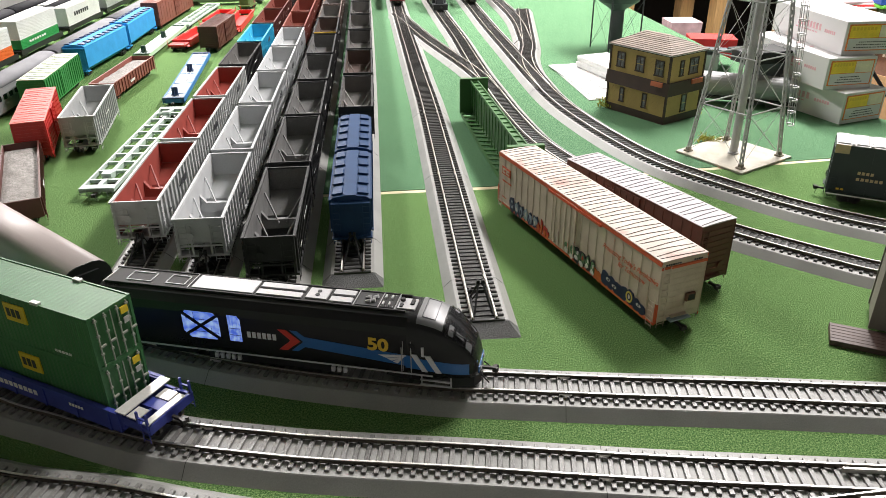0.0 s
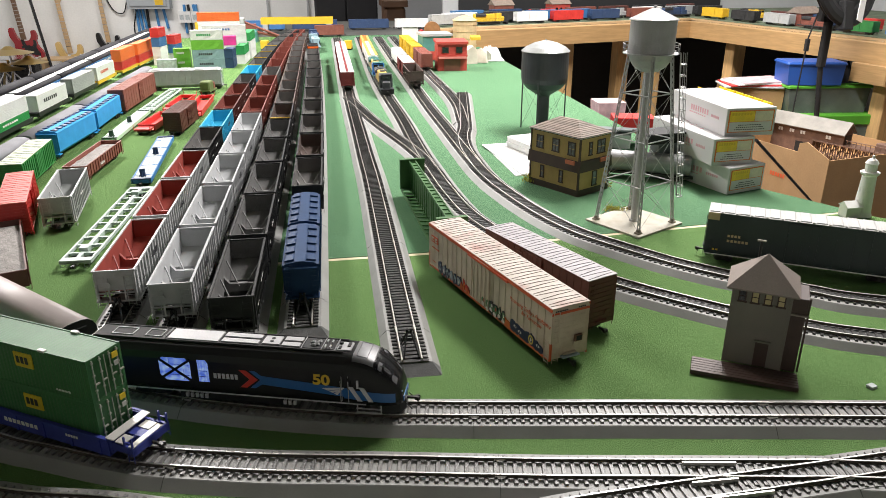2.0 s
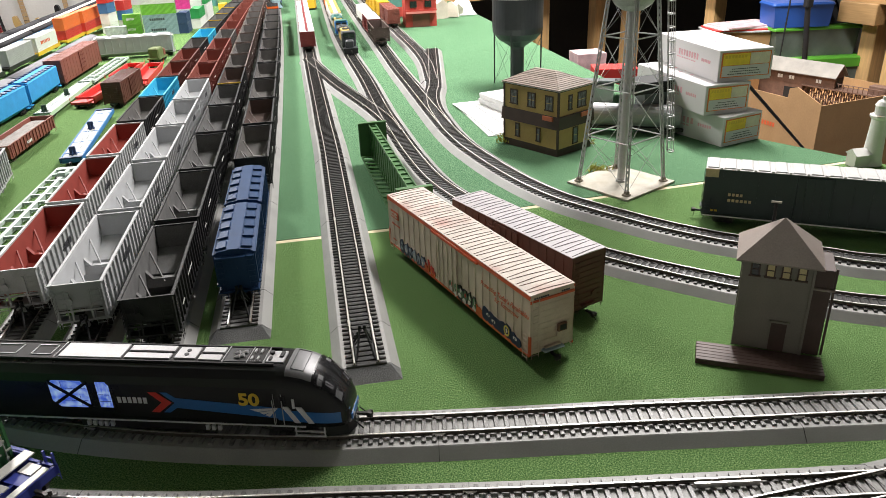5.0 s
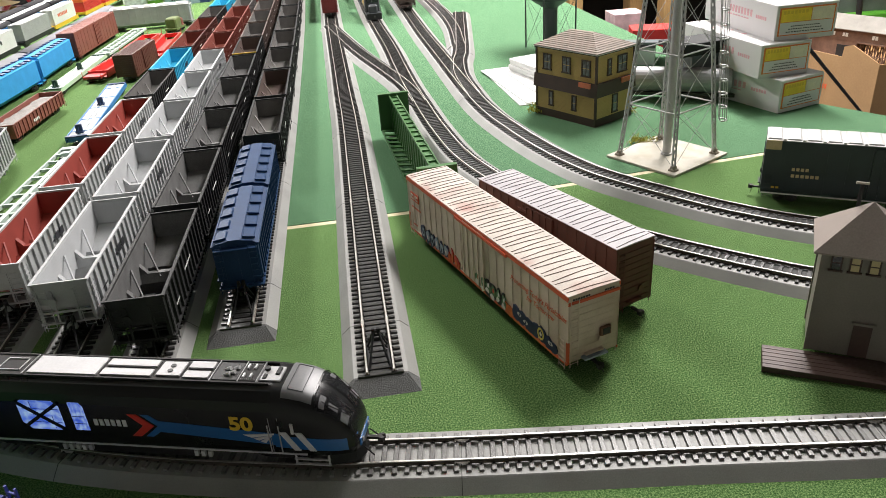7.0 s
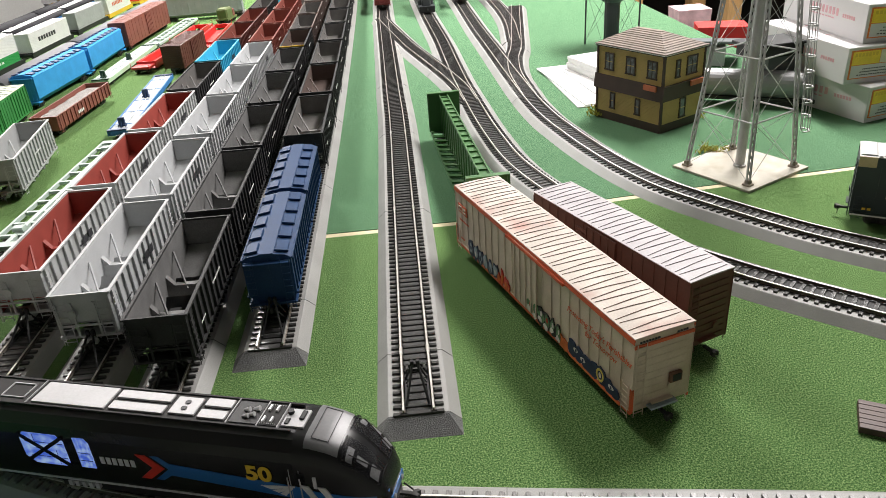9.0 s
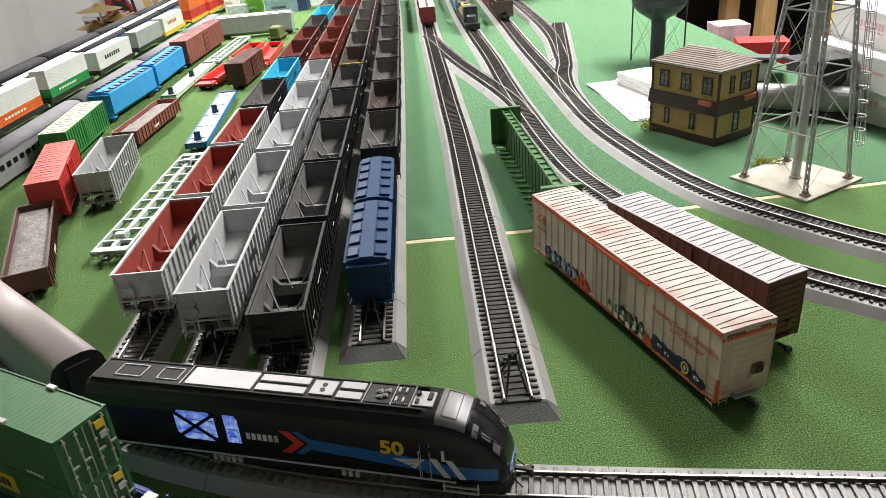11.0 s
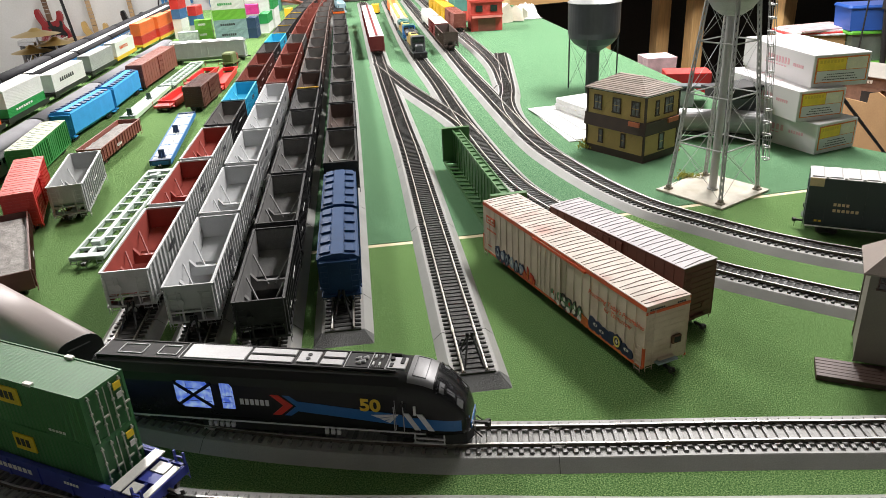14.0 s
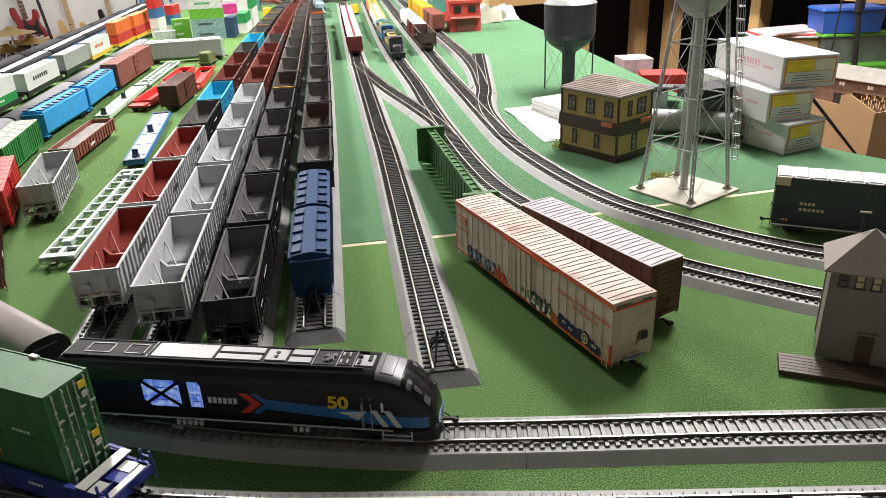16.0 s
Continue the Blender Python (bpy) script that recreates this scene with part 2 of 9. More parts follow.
def track(name, points, label, near=None, end=False, dusty=False, bed=True, first=0.062, tie_pitch=0.0067, lift=0.0, group="model tracks", post=0.0):
    """Roadbed with bevelled sides, ties laid one by one and two rails. near: which ties are pieces of their own."""
    t = thing(name, label, "train track", pose(0, 0, lift), group)
    line = spline(points, 0.006)
    if bed:
        h = 0.0066
        part("roadbed", sweep(Mesh(), line, [(-0.0250, 0), (0.0250, 0), (0.0184, h - 0.0005), (0.0177, h), (-0.0177, h), (-0.0184, h - 0.0005)]), ROADBED, t)
        if not dusty:
            part("ballast_strip", sweep(Mesh(), line, [(-0.0088, h - 0.001), (0.0088, h - 0.001), (0.0086, h + 0.0006), (-0.0086, h + 0.0006)]), BEDGREY, t, "dark strip between the rails")
    for s in (-1, 1):
        o = s * GAUGE / 2
        part("rail", sweep(Mesh(), line, [(o - 0.0004, RAIL_TOP - 0.0007), (o + 0.0004, RAIL_TOP - 0.0007), (o + 0.0006, RAIL_TOP - 0.0005), (o + 0.0006, RAIL_TOP - 0.0001), (o + 0.0005, RAIL_TOP),
                                          (o - 0.0005, RAIL_TOP), (o - 0.0006, RAIL_TOP - 0.0001), (o - 0.0006, RAIL_TOP - 0.0005)]), RAIL, t)
        part("rail_web", sweep(Mesh(), line, [(o - 0.0011, 0.0079), (o + 0.0011, 0.0079), (o + 0.0009, 0.0084), (o + 0.0004, 0.0087), (o + 0.0004, RAIL_TOP - 0.00072), (o - 0.0004, RAIL_TOP - 0.00072), (o - 0.0004, 0.0087), (o - 0.0009, 0.0084)]),
             WEB, t, "dull brown rail web")
    rest, count = Mesh(), 0
    data = TIE_MESH_GREY if dusty else TIE_MESH
    for p, d in spline(points, tie_pitch):
        m = pose(p.x, p.y, 0, 0, 0, math.degrees(math.atan2(d.y, d.x)))
        if near and near(p) and count < 300:
            part("tie", data, None, t, at=m)
            count += 1
        else:
            rest.cbox(-0.0014, 0.0014, -0.0150, 0.0150, 0.0060, 0.0080, 0.0003, m)
    if rest.v:
        tagged(part("tie_run", rest, TIE_GREY if dusty else TIE, t), kind="stuff")
    # spike heads and joint seams
    spikes = Mesh()
    for p, d in spline(points, tie_pitch):
        if near and near(p):
            m = pose(p.x, p.y, 0, 0, 0, math.degrees(math.atan2(d.y, d.x)))
            for s in (-1, 1):
                for e in (-1, 1):
                    y = s * GAUGE / 2 + e * 0.0014
                    spikes.box(-0.0005, 0.0005, y - 0.0004, y + 0.0004, 0.0079, 0.0087, m)
    if spikes.v:
        tagged(part("spike_strip", spikes, STEEL, t), kind="stuff")
    fine = spline(points, 0.0003)
    prof = [(-0.0252, 0.0), (0.0252, 0.0), (0.0186, 0.0062), (0.0178, 0.00675), (-0.0178, 0.00675), (-0.0186, 0.0062)]
    for k in range(int(first / 0.0003), min(len(fine) - 3, int(1.6 / 0.0003)), 762):
        if bed and near and near(fine[k][0]):
            part("roadbed_joint", sweep(Mesh(), fine[k:k + 2], prof), STEEL, t)
            for s in (-1, 1):
                o = s * GAUGE / 2
                part("rail_joiner", sweep(Mesh(), fine[max(k - 14, 0):k + 14:3], [(o - 0.0013, 0.0079), (o + 0.0013, 0.0079), (o + 0.0010, 0.0092), (o - 0.0010, 0.0092)]), RAIL, t)
    if end:
        p, d = line[0]
        m = pose(p.x, p.y, 0, 0, 0, math.degrees(math.atan2(d.y, d.x)))
        e = Mesh()
        e.add([(-0.0140, -0.0246, 0), (-0.0140, 0.0246, 0), (-0.0003, 0.0250, 0), (-0.0003, -0.0250, 0),
               (-0.002, -0.0176, 0.0066), (-0.002, 0.0176, 0.0066), (-0.0003, 0.0177, 0.0066), (-0.0003, -0.0177, 0.0066)],
              [(3, 2, 1, 0), (4, 7, 6, 5), (0, 1, 5, 4), (1, 2, 6, 5), (2, 3, 7, 6), (3, 0, 4, 7)])
        part("end_ramp", e, GRANULE_SHADED, t, "granular end ramp with its shade in the colour", at=m)
        m = m @ pose(post, 0, 0)
        me = Mesh()
        for s in (-1, 1):
            o = s * GAUGE / 2 * 0.78
            me.cyl((0.005, o, RAIL_TOP - 0.002), (0.0245, s * 0.0016, 0.0245), 0.0008, 6)
            me.cyl((0.031, o, RAIL_TOP - 0.002), (0.0245, s * 0.0016, 0.0245), 0.0008, 6)
            me.cyl((0.018, s * 0.0034, 0.0195), (0.024, s * 0.0062, 0.0110), 0.0006, 6)
            me.box(0.004, 0.032, o - 0.0006, o + 0.0006, 0.008, 0.0092)
        me.cyl((0.0245, -0.0030, 0.0240), (0.0245, 0.0030, 0.0240), 0.0007, 6)
        part("bumper_frame", me, BLACKP, t, "black bumper post", at=m)
        for s in (-1, 1):
            part("bumper_pad", Mesh().cbox(0.0235, 0.0262, s * 0.0018 - 0.0012, s * 0.0018 + 0.0012, 0.0225, 0.0268, 0.0004), BLACKP, t, at=m)
        tray = Mesh()
        for x0, x1, y0, y1 in ((0.0395, 0.0409, -0.0056, 0.0056), (0.0440, 0.0454, -0.0056, 0.0056), (0.0395, 0.0454, -0.0062, -0.0046), (0.0395, 0.0454, 0.0046, 0.0062)):
            tray.box(x0, x1, y0, y1, 0.0066, 0.0096)
        part("uncoupling_tray", tray, TIE, t, "black rectangular frame between the rails", at=m)
    return t


YARD = [(-0.203, 0.512), (-0.143, 0.500), (-0.083, 0.478), (-0.0235, 0.5215)]
FAR = [[(-0.203, 1.2), (-0.198, 2.0), (-0.175, 2.7), (-0.12, 3.25)], [(-0.143, 1.2), (-0.142, 2.0), (-0.130, 2.7), (-0.098, 3.25)],
       [(-0.083, 1.2), (-0.088, 2.0), (-0.092, 2.7), (-0.082, 3.3)], [(-0.0235, 1.2), (-0.030, 2.0), (-0.045, 2.7), (-0.062, 3.3)]]
YARD_LINES = [[s] + f for s, f in zip(YARD, FAR)]
STUB = [(0.0735, 0.440), (0.0735, 0.95), (0.0705, 1.15), (0.0670, 1.38), (0.0632, 1.6), (0.0600, 1.85), (0.053, 2.85), (0.050, 3.3)]
CURVE_A = [(0.153, 3.3), (0.150, 2.5), (0.1505, 2.1), (0.1575, 1.76), (0.167, 1.48), (0.1695, 1.30), (0.1715, 1.18), (0.1755, 1.08), (0.1795, 0.99), (0.1835, 0.93), (0.1900, 0.86), (0.1980, 0.812),
           (0.2095, 0.768), (0.2245, 0.722), (0.2505, 0.662), (0.2850, 0.607), (0.322, 0.561), (0.352, 0.530), (0.380, 0.5035), (0.402, 0.4845), (0.4535, 0.4500), (0.505, 0.421), (0.70, 0.335)]
CURVE_B = [(0.236, 3.3), (0.238, 2.5), (0.243, 1.895), (0.2445, 1.577), (0.2485, 1.366), (0.2515, 1.202), (0.2550, 1.064), (0.2615, 0.975), (0.2720, 0.908), (0.2840, 0.848), (0.2990, 0.790),
           (0.3175, 0.739), (0.3360, 0.7050), (0.3650, 0.6620), (0.3970, 0.6190), (0.4300, 0.5840), (0.4585, 0.5600), (0.510, 0.520), (0.5555, 0.490), (0.75, 0.405)]
LEG_A = [(0.057, 1.76), (0.0735, 1.650), (0.1060, 1.455), (0.1344, 1.320), (0.1550, 1.2235), (0.1690, 1.14), (0.1745, 1.06)]
LEG_B = [(0.2550, 1.064), (0.2570, 1.19), (0.2700, 1.290), (0.2880, 1.3700), (0.3180, 1.550), (0.3570, 1.790)]
LEG_C = [(0.2950, 1.42), (0.3120, 1.574), (0.3185, 1.69), (0.3200, 1.83), (0.3160, 2.07), (0.3120, 2.3), (0.304, 2.8), (0.30, 3.3)]
MAIN_A = [(0.85, 0.237), (0.41, 0.3112), (0.340, 0.3226), (0.2980, 0.3293), (0.232, 0.3402), (0.152, 0.3522), (0.110, 0.3588), (0.075, 0.3648), (0.030, 0.3728), (-0.06, 0.3985), (-0.14, 0.4300), (-0.21, 0.469), (-0.29, 0.535), (-0.40, 0.645), (-0.5, 0.79)]
MAIN_B = [(0.85, 0.140), (0.40, 0.2390), (0.3087, 0.2560), (0.2696, 0.2624), (0.206, 0.2726), (0.153, 0.2812), (0.0965, 0.2915), (0.039, 0.3023), (-0.035, 0.3153), (-0.075, 0.3243), (-0.12, 0.3358), (-0.1503, 0.3473), (-0.1932, 0.3674), (-0.2297, 0.3848), (-0.30, 0.431), (-0.42, 0.53)]
MAIN_C = [(0.05, 0.232), (-0.02, 0.250), (-0.107, 0.276), (-0.150, 0.290), (-0.215, 0.307), (-0.30, 0.345), (-0.45, 0.44)]
CROSS = [(0.06, 0.2260), (0.14, 0.2385), (0.20, 0.2430), (0.25, 0.2455), (0.30, 0.2475), (0.36, 0.2500), (0.44, 0.2540), (0.52, 0.2590)]

for pts, post in zip(YARD_LINES, (0.036, 0.010, 0.005, 0.009)):
    track("yard_track", pts, "model yard track on grey plastic roadbed", near=lambda p: p.y < 1.1, end=True, post=post)
track("stub_track", STUB, "empty model siding track with black bumper post", near=lambda p: p.y < 1.75, end=True)
track("curved_track", CURVE_A, "curved model track on grey plastic roadbed", near=lambda p: p.y < 1.7)
track("curved_track", CURVE_B, "curved model track on grey plastic roadbed", near=lambda p: p.y < 1.5)
track("turnout_leg", LEG_A, "model turnout leg joining two yard tracks", near=lambda p: p.y < 1.6, lift=0.0004)
track("turnout_leg", LEG_B, "short model spur leaving a turnout", near=lambda p: p.y < 1.8, lift=0.0004)
track("turnout_leg", LEG_C, "model track leaving the spur turnout", lift=0.0008)
track("main_track", MAIN_A, "curving model main line under the black locomotive", near=lambda p: p.x > -0.3, dusty=True)
track("main_track", MAIN_B, "curving model main line under the container car", near=lambda p: p.x > -0.35, dusty=True)
track("main_track", MAIN_C, "curving model main line at the table edge", near=lambda p: p.x > -0.4, dusty=True)
track("crossover_track", CROSS, "model crossover turnout with shiny rails", near=lambda p: True, dusty=True, lift=0.0004)

for p, q in (((0.243, 0.2715), (0.280, 0.2655)), ((0.240, 0.2505), (0.273, 0.2500)), ((0.246, 0.2345), (0.290, 0.2350))):
    g3 = Vector((*p, 0)), Vector((*q, 0))
    turn = math.degrees(math.atan2((g3[1] - g3[0]).y, (g3[1] - g3[0]).x))
    solid("guard_rail", Mesh().cbox(0, (g3[1] - g3[0]).length, -0.0009, 0.0009, 0.0078, 0.0106, 0.0003), RAIL, "short polished guard rail beside the turnout frog", "rail", pose(p[0], p[1], 0.0006, 0, 0, turn), "guard rails")

# ---- room and table
WALL = material("white_wall", (0.80, 0.80, 0.78), 0.8, var=0.05, scale=3, grain=0.03, fine=60)
GREYWALL = material("grey_wall", (0.42, 0.43, 0.44), 0.8, var=0.08, scale=2, grain=0.03, fine=50)
CONCRETE = material("concrete_floor", (0.16, 0.155, 0.15), 0.7, var=0.2, scale=4, grain=0.1, fine=120, bump=0.1)
CEIL = material("ceiling_paint", (0.7, 0.7, 0.68), 0.9, var=0.05, scale=3, grain=0.02, fine=60)
LUMBER = material("pine_lumber", (0.40, 0.245, 0.105), 0.6, var=0.18, scale=12, grain=0.12, fine=160, bump=0.1, dirt=(0.25, 0.13, 0.05), dirt_amount=0.15, dirt_scale=9)


def along_grain(m, scale):
    """Stretch a surface's patterns along the board."""
    n, l = m.node_tree.nodes, m.node_tree.links
    co = next(k for k in n if k.bl_idname == "ShaderNodeTexCoord")
    mp = n.new("ShaderNodeMapping")
    mp.inputs["Scale"].default_value = scale
    l.new(co.outputs["Object"], mp.inputs["Vector"])
    for k in n:
        if k.bl_idname == "ShaderNodeTexNoise":
            l.new(mp.outputs[0], k.inputs["Vector"])
    return m


along_grain(LUMBER, (0.10, 1, 1))
LUMBER_Z = along_grain(material("pine_post", (0.56, 0.35, 0.15), 0.6, var=0.18, scale=12, grain=0.12, fine=160, bump=0.1), (1, 1, 0.10))
PLY = material("plywood", (0.45, 0.32, 0.18), 0.7, var=0.15, scale=15)
SEAM = material("bare_seam", (0.62, 0.55, 0.36), 0.8, var=0.15, scale=80)


def slab(name, x0, x1, y0, y1, z0, z1, mat, label, category):
    return solid(name, Mesh().box(x0, x1, y0, y1, z0, z1), mat, label, category, kind="structure")


slab("floor", -4.1, 4.1, -2.6, 8.3, -1.0, -0.95, CONCRETE, "bare grey concrete floor", "floor")
slab("ceiling", -4.1, 4.1, -2.6, 8.3, 1.55, 1.6, CEIL, "plain pale ceiling", "ceiling")
slab("wall_north", -4.1, 0.1, 8.2, 8.3, -0.95, 1.55, WALL, "white painted wall", "wall")
slab("wall_north_grey", 0.1, 4.1, 8.2, 8.3, -0.95, 1.55, GREYWALL, "grey painted wall", "wall")
slab("wall_west", -4.1, -4.0, -2.6, 8.2, -0.95, 1.55, WALL, "white painted side wall", "wall")
slab("wall_east", 4.0, 4.1, -2.6, 8.2, -0.95, 1.55, GREYWALL, "grey painted side wall", "wall")
slab("wall_south", -4.0, 4.0, -2.6, -2.5, -0.95, 1.55, WALL, "white painted wall behind the layout", "wall")

top = Mesh().prism([(-0.80, 0.12), (1.15, 0.12), (1.15, 0.42), (0.76, 0.74), (0.65, 0.93), (0.63, 1.3), (0.62, 3.45), (-0.80, 3.45)], -0.03, -0.003, "z")
table = thing("layout_table", "plywood layout table top covered with green mats", "table", pose(0, 0, 0), kind="structure")
part("table_top", top, PLY, table)
legs = [(-0.72, 0.2), (0.55, 0.2), (-0.72, 3.3), (0.55, 3.3), (-0.72, 1.7), (0.55, 1.7)]
for x, y in legs:
    part("table_leg", Mesh().box(x - 0.045, x + 0.045, y - 0.045, y + 0.045, -0.95, -0.0305), LUMBER, table)
near_mat = Mesh().prism([(-0.80, 0.12), (1.15, 0.12), (1.15, 0.42), (0.76, 0.74), (0.745, 0.765), (0.28, 0.722), (0.12, 0.701), (-0.068, 0.698), (-0.068, 3.45), (-0.80, 3.45)], -0.003, 0.0, "z")
solid("grass_mat", near_mat, TURF, "yellowish green flocked grass mat", "mat", kind="structure")
far_mat = Mesh().prism([(-0.0665, 0.706), (0.12, 0.709), (0.28, 0.730), (0.742, 0.772), (0.65, 0.93), (0.63, 1.3), (0.62, 3.45), (-0.0665, 3.45)], -0.003, 0.0002, "z")
solid("grass_mat", far_mat, TURF_B, "bluish green flocked grass mat", "mat", kind="structure")
gap = Mesh().prism([(-0.068, 0.698), (0.12, 0.701), (0.28, 0.722), (0.745, 0.765), (0.742, 0.772), (0.28, 0.730), (0.12, 0.709), (-0.0665, 0.706)], -0.003, -0.0004, "z")
solid("mat_seam", gap, SEAM, "pale bare strip between two grass mats", "seam", kind="structure")

# neighbouring bench of pine lumber
bench = thing("lumber_bench", "pine lumber bench frame of a neighbouring layout", "bench", pose(0, 0, 0))


def beam(p, q, z0, z1, w, name="beam", mat=LUMBER, parent=bench):
    p, q = Vector((*p, 0)), Vector((*q, 0))
    a = math.degrees(math.atan2((q - p).y, (q - p).x))
    return part(name, Mesh().cbox(0, (q - p).length, -w, 0, z0, z1, 0.003), mat, parent, at=pose(p.x, p.y, 0, 0, 0, a))


BC, BL, BR = (1.705, 3.23), (0.40, 2.873), (2.25, 0.70)
beam(BL, BC, -0.008, 0.065, 0.04)
beam(BC, (2.21, 0.90), -0.008, 0.065, 0.04)
for p, q in (((1.53, 3.22), 0), ((1.80, 2.95), 0), ((1.05, 3.1), 0), ((1.40, 3.30), 0), ((1.955, 2.05), 0), ((1.950, 2.170), 0), ((2.14, 1.35), 0)):
    part("post", Mesh().cbox(-0.028, 0.028, -0.035, 0.035, -0.95, -0.0082, 0.003), LUMBER_Z, bench, at=pose(p[0] + 0.02, p[1] + 0.06, 0, 0, 0, -75))
beam((1.906, 2.300), (1.937, 2.158), -0.075, -0.0085, 0.05, "block")
for k, (x, y, z) in enumerate(((1.909, 2.285, -0.03), (1.9335, 2.175, -0.03), (1.908, 2.29, -0.06), (1.934, 2.172, -0.062), (1.916, 2.255, 0.03), (1.921, 2.23, 0.045), (1.926, 2.21, 0.03), (1.930, 2.19, 0.045))):
    part("screw", Mesh().cyl((x + 0.003, y, z), (x - 0.0025, y - 0.0005, z), 0.004, 8), STEEL, bench)
part("bench_top", Mesh().prism([(0.40, 2.873), (1.705, 3.23), (2.21, 0.90), (2.88, 0.75), (2.88, 3.84), (0.66, 3.84)], 0.0655, 0.075, "z"), PLY, bench)

# ---- rolling stock; local x runs along the car, z = 0 is the rail head
WHITE = material("white_paint", (0.78, 0.77, 0.74), 0.5, var=0.06, scale=40, grain=0.05)
LETTER = material("white_lettering", (0.75, 0.75, 0.73), 0.6, var=0.04)
LETTER_DARK = material("dark_lettering", (0.03, 0.03, 0.035), 0.6)
LOAD = material("gravel_load", (0.30, 0.28, 0.265), 0.9, var=0.25, scale=300, grain=0.5, fine=900, bump=1.0)


def soften(ob):
    """Soft shading along a car body, crisp ends."""
    for p in ob.data.polygons:
        p.use_smooth = abs(p.normal.x) < 0.5
    return ob


def wheelset(me, x, r=0.0048):
    for s in (-1, 1):
        me.cyl((x, s * 0.0074, r), (x, s * 0.0098, r), r, 14)
    me.cyl((x, -0.0098, r), (x, 0.0098, r), 0.0009, 6)


def truck(parent, x, z=0.0, base=0.0100, mat=STEEL):
    t = Mesh()
    for s in (-1, 1):
        y = s * 0.0118
        t.prism([(-base * 0.9, 0.0038), (-base * 0.5, 0.0022), (base * 0.5, 0.0022), (base * 0.9, 0.0038), (base * 0.9, 0.0062), (base * 0.35, 0.0078), (-base * 0.35, 0.0078), (-base * 0.9, 0.0062)],
                y - 0.0009, y + 0.0009, "y")
        for e in (-0.6, 0.6):
            t.cyl((e * base, y + s * 0.0008, 0.0048), (e * base, y + s * 0.0018, 0.0048), 0.0014, 8)
        t.cyl((0, y + s * 0.0004, 0.003), (0, y + s * 0.0004, 0.007), 0.0016, 8)
    t.box(-0.0022, 0.0022, -0.0118, 0.0118, 0.0055, 0.0082)
    tr = part("truck", t, mat, parent, at=pose(x, 0, z))
    for e in (-0.6, 0.6):
        w = Mesh()
        wheelset(w, 0)
        part("wheelset", w, WHEEL, tr, at=pose(e * base, 0, 0))
    return tr


def coupler(parent, x, s, z=0.0085, mat=STEEL):
    c = Mesh().box(0, 0.0075, -0.0009, 0.0009, -0.0009, 0.0009)
    c.prism([(0.0068, -0.0017), (0.0098, -0.0024), (0.0108, -0.0012), (0.0088, 0.0002), (0.0106, 0.0016), (0.0090, 0.0024), (0.0068, 0.0012)], -0.0016, 0.0016, "z")
    c.cyl((0.0075, 0.0010, -0.0016), (0.0085, 0.0030, -0.0062), 0.0003, 5)
    part("coupler", c, mat, parent, at=pose(x, 0, z, 0, 0, 0 if s > 0 else 180))


def ladder(me, x, y, z0, z1, w, n, axis="x", r=0.00028):
    d = Vector((1, 0, 0)) if axis == "x" else Vector((0, 1, 0))
    p = Vector((x, y, 0))
    for s in (-0.5, 0.5):
        me.cyl(p + d * w * s + Vector((0, 0, z0)), p + d * w * s + Vector((0, 0, z1)), r, 5)
    for i in range(n):
        z = z0 + (z1 - z0) * (i + 0.5) / n
        me.cyl(p - d * w * 0.5 + Vector((0, 0, z)), p + d * w * 0.5 + Vector((0, 0, z)), r, 5)


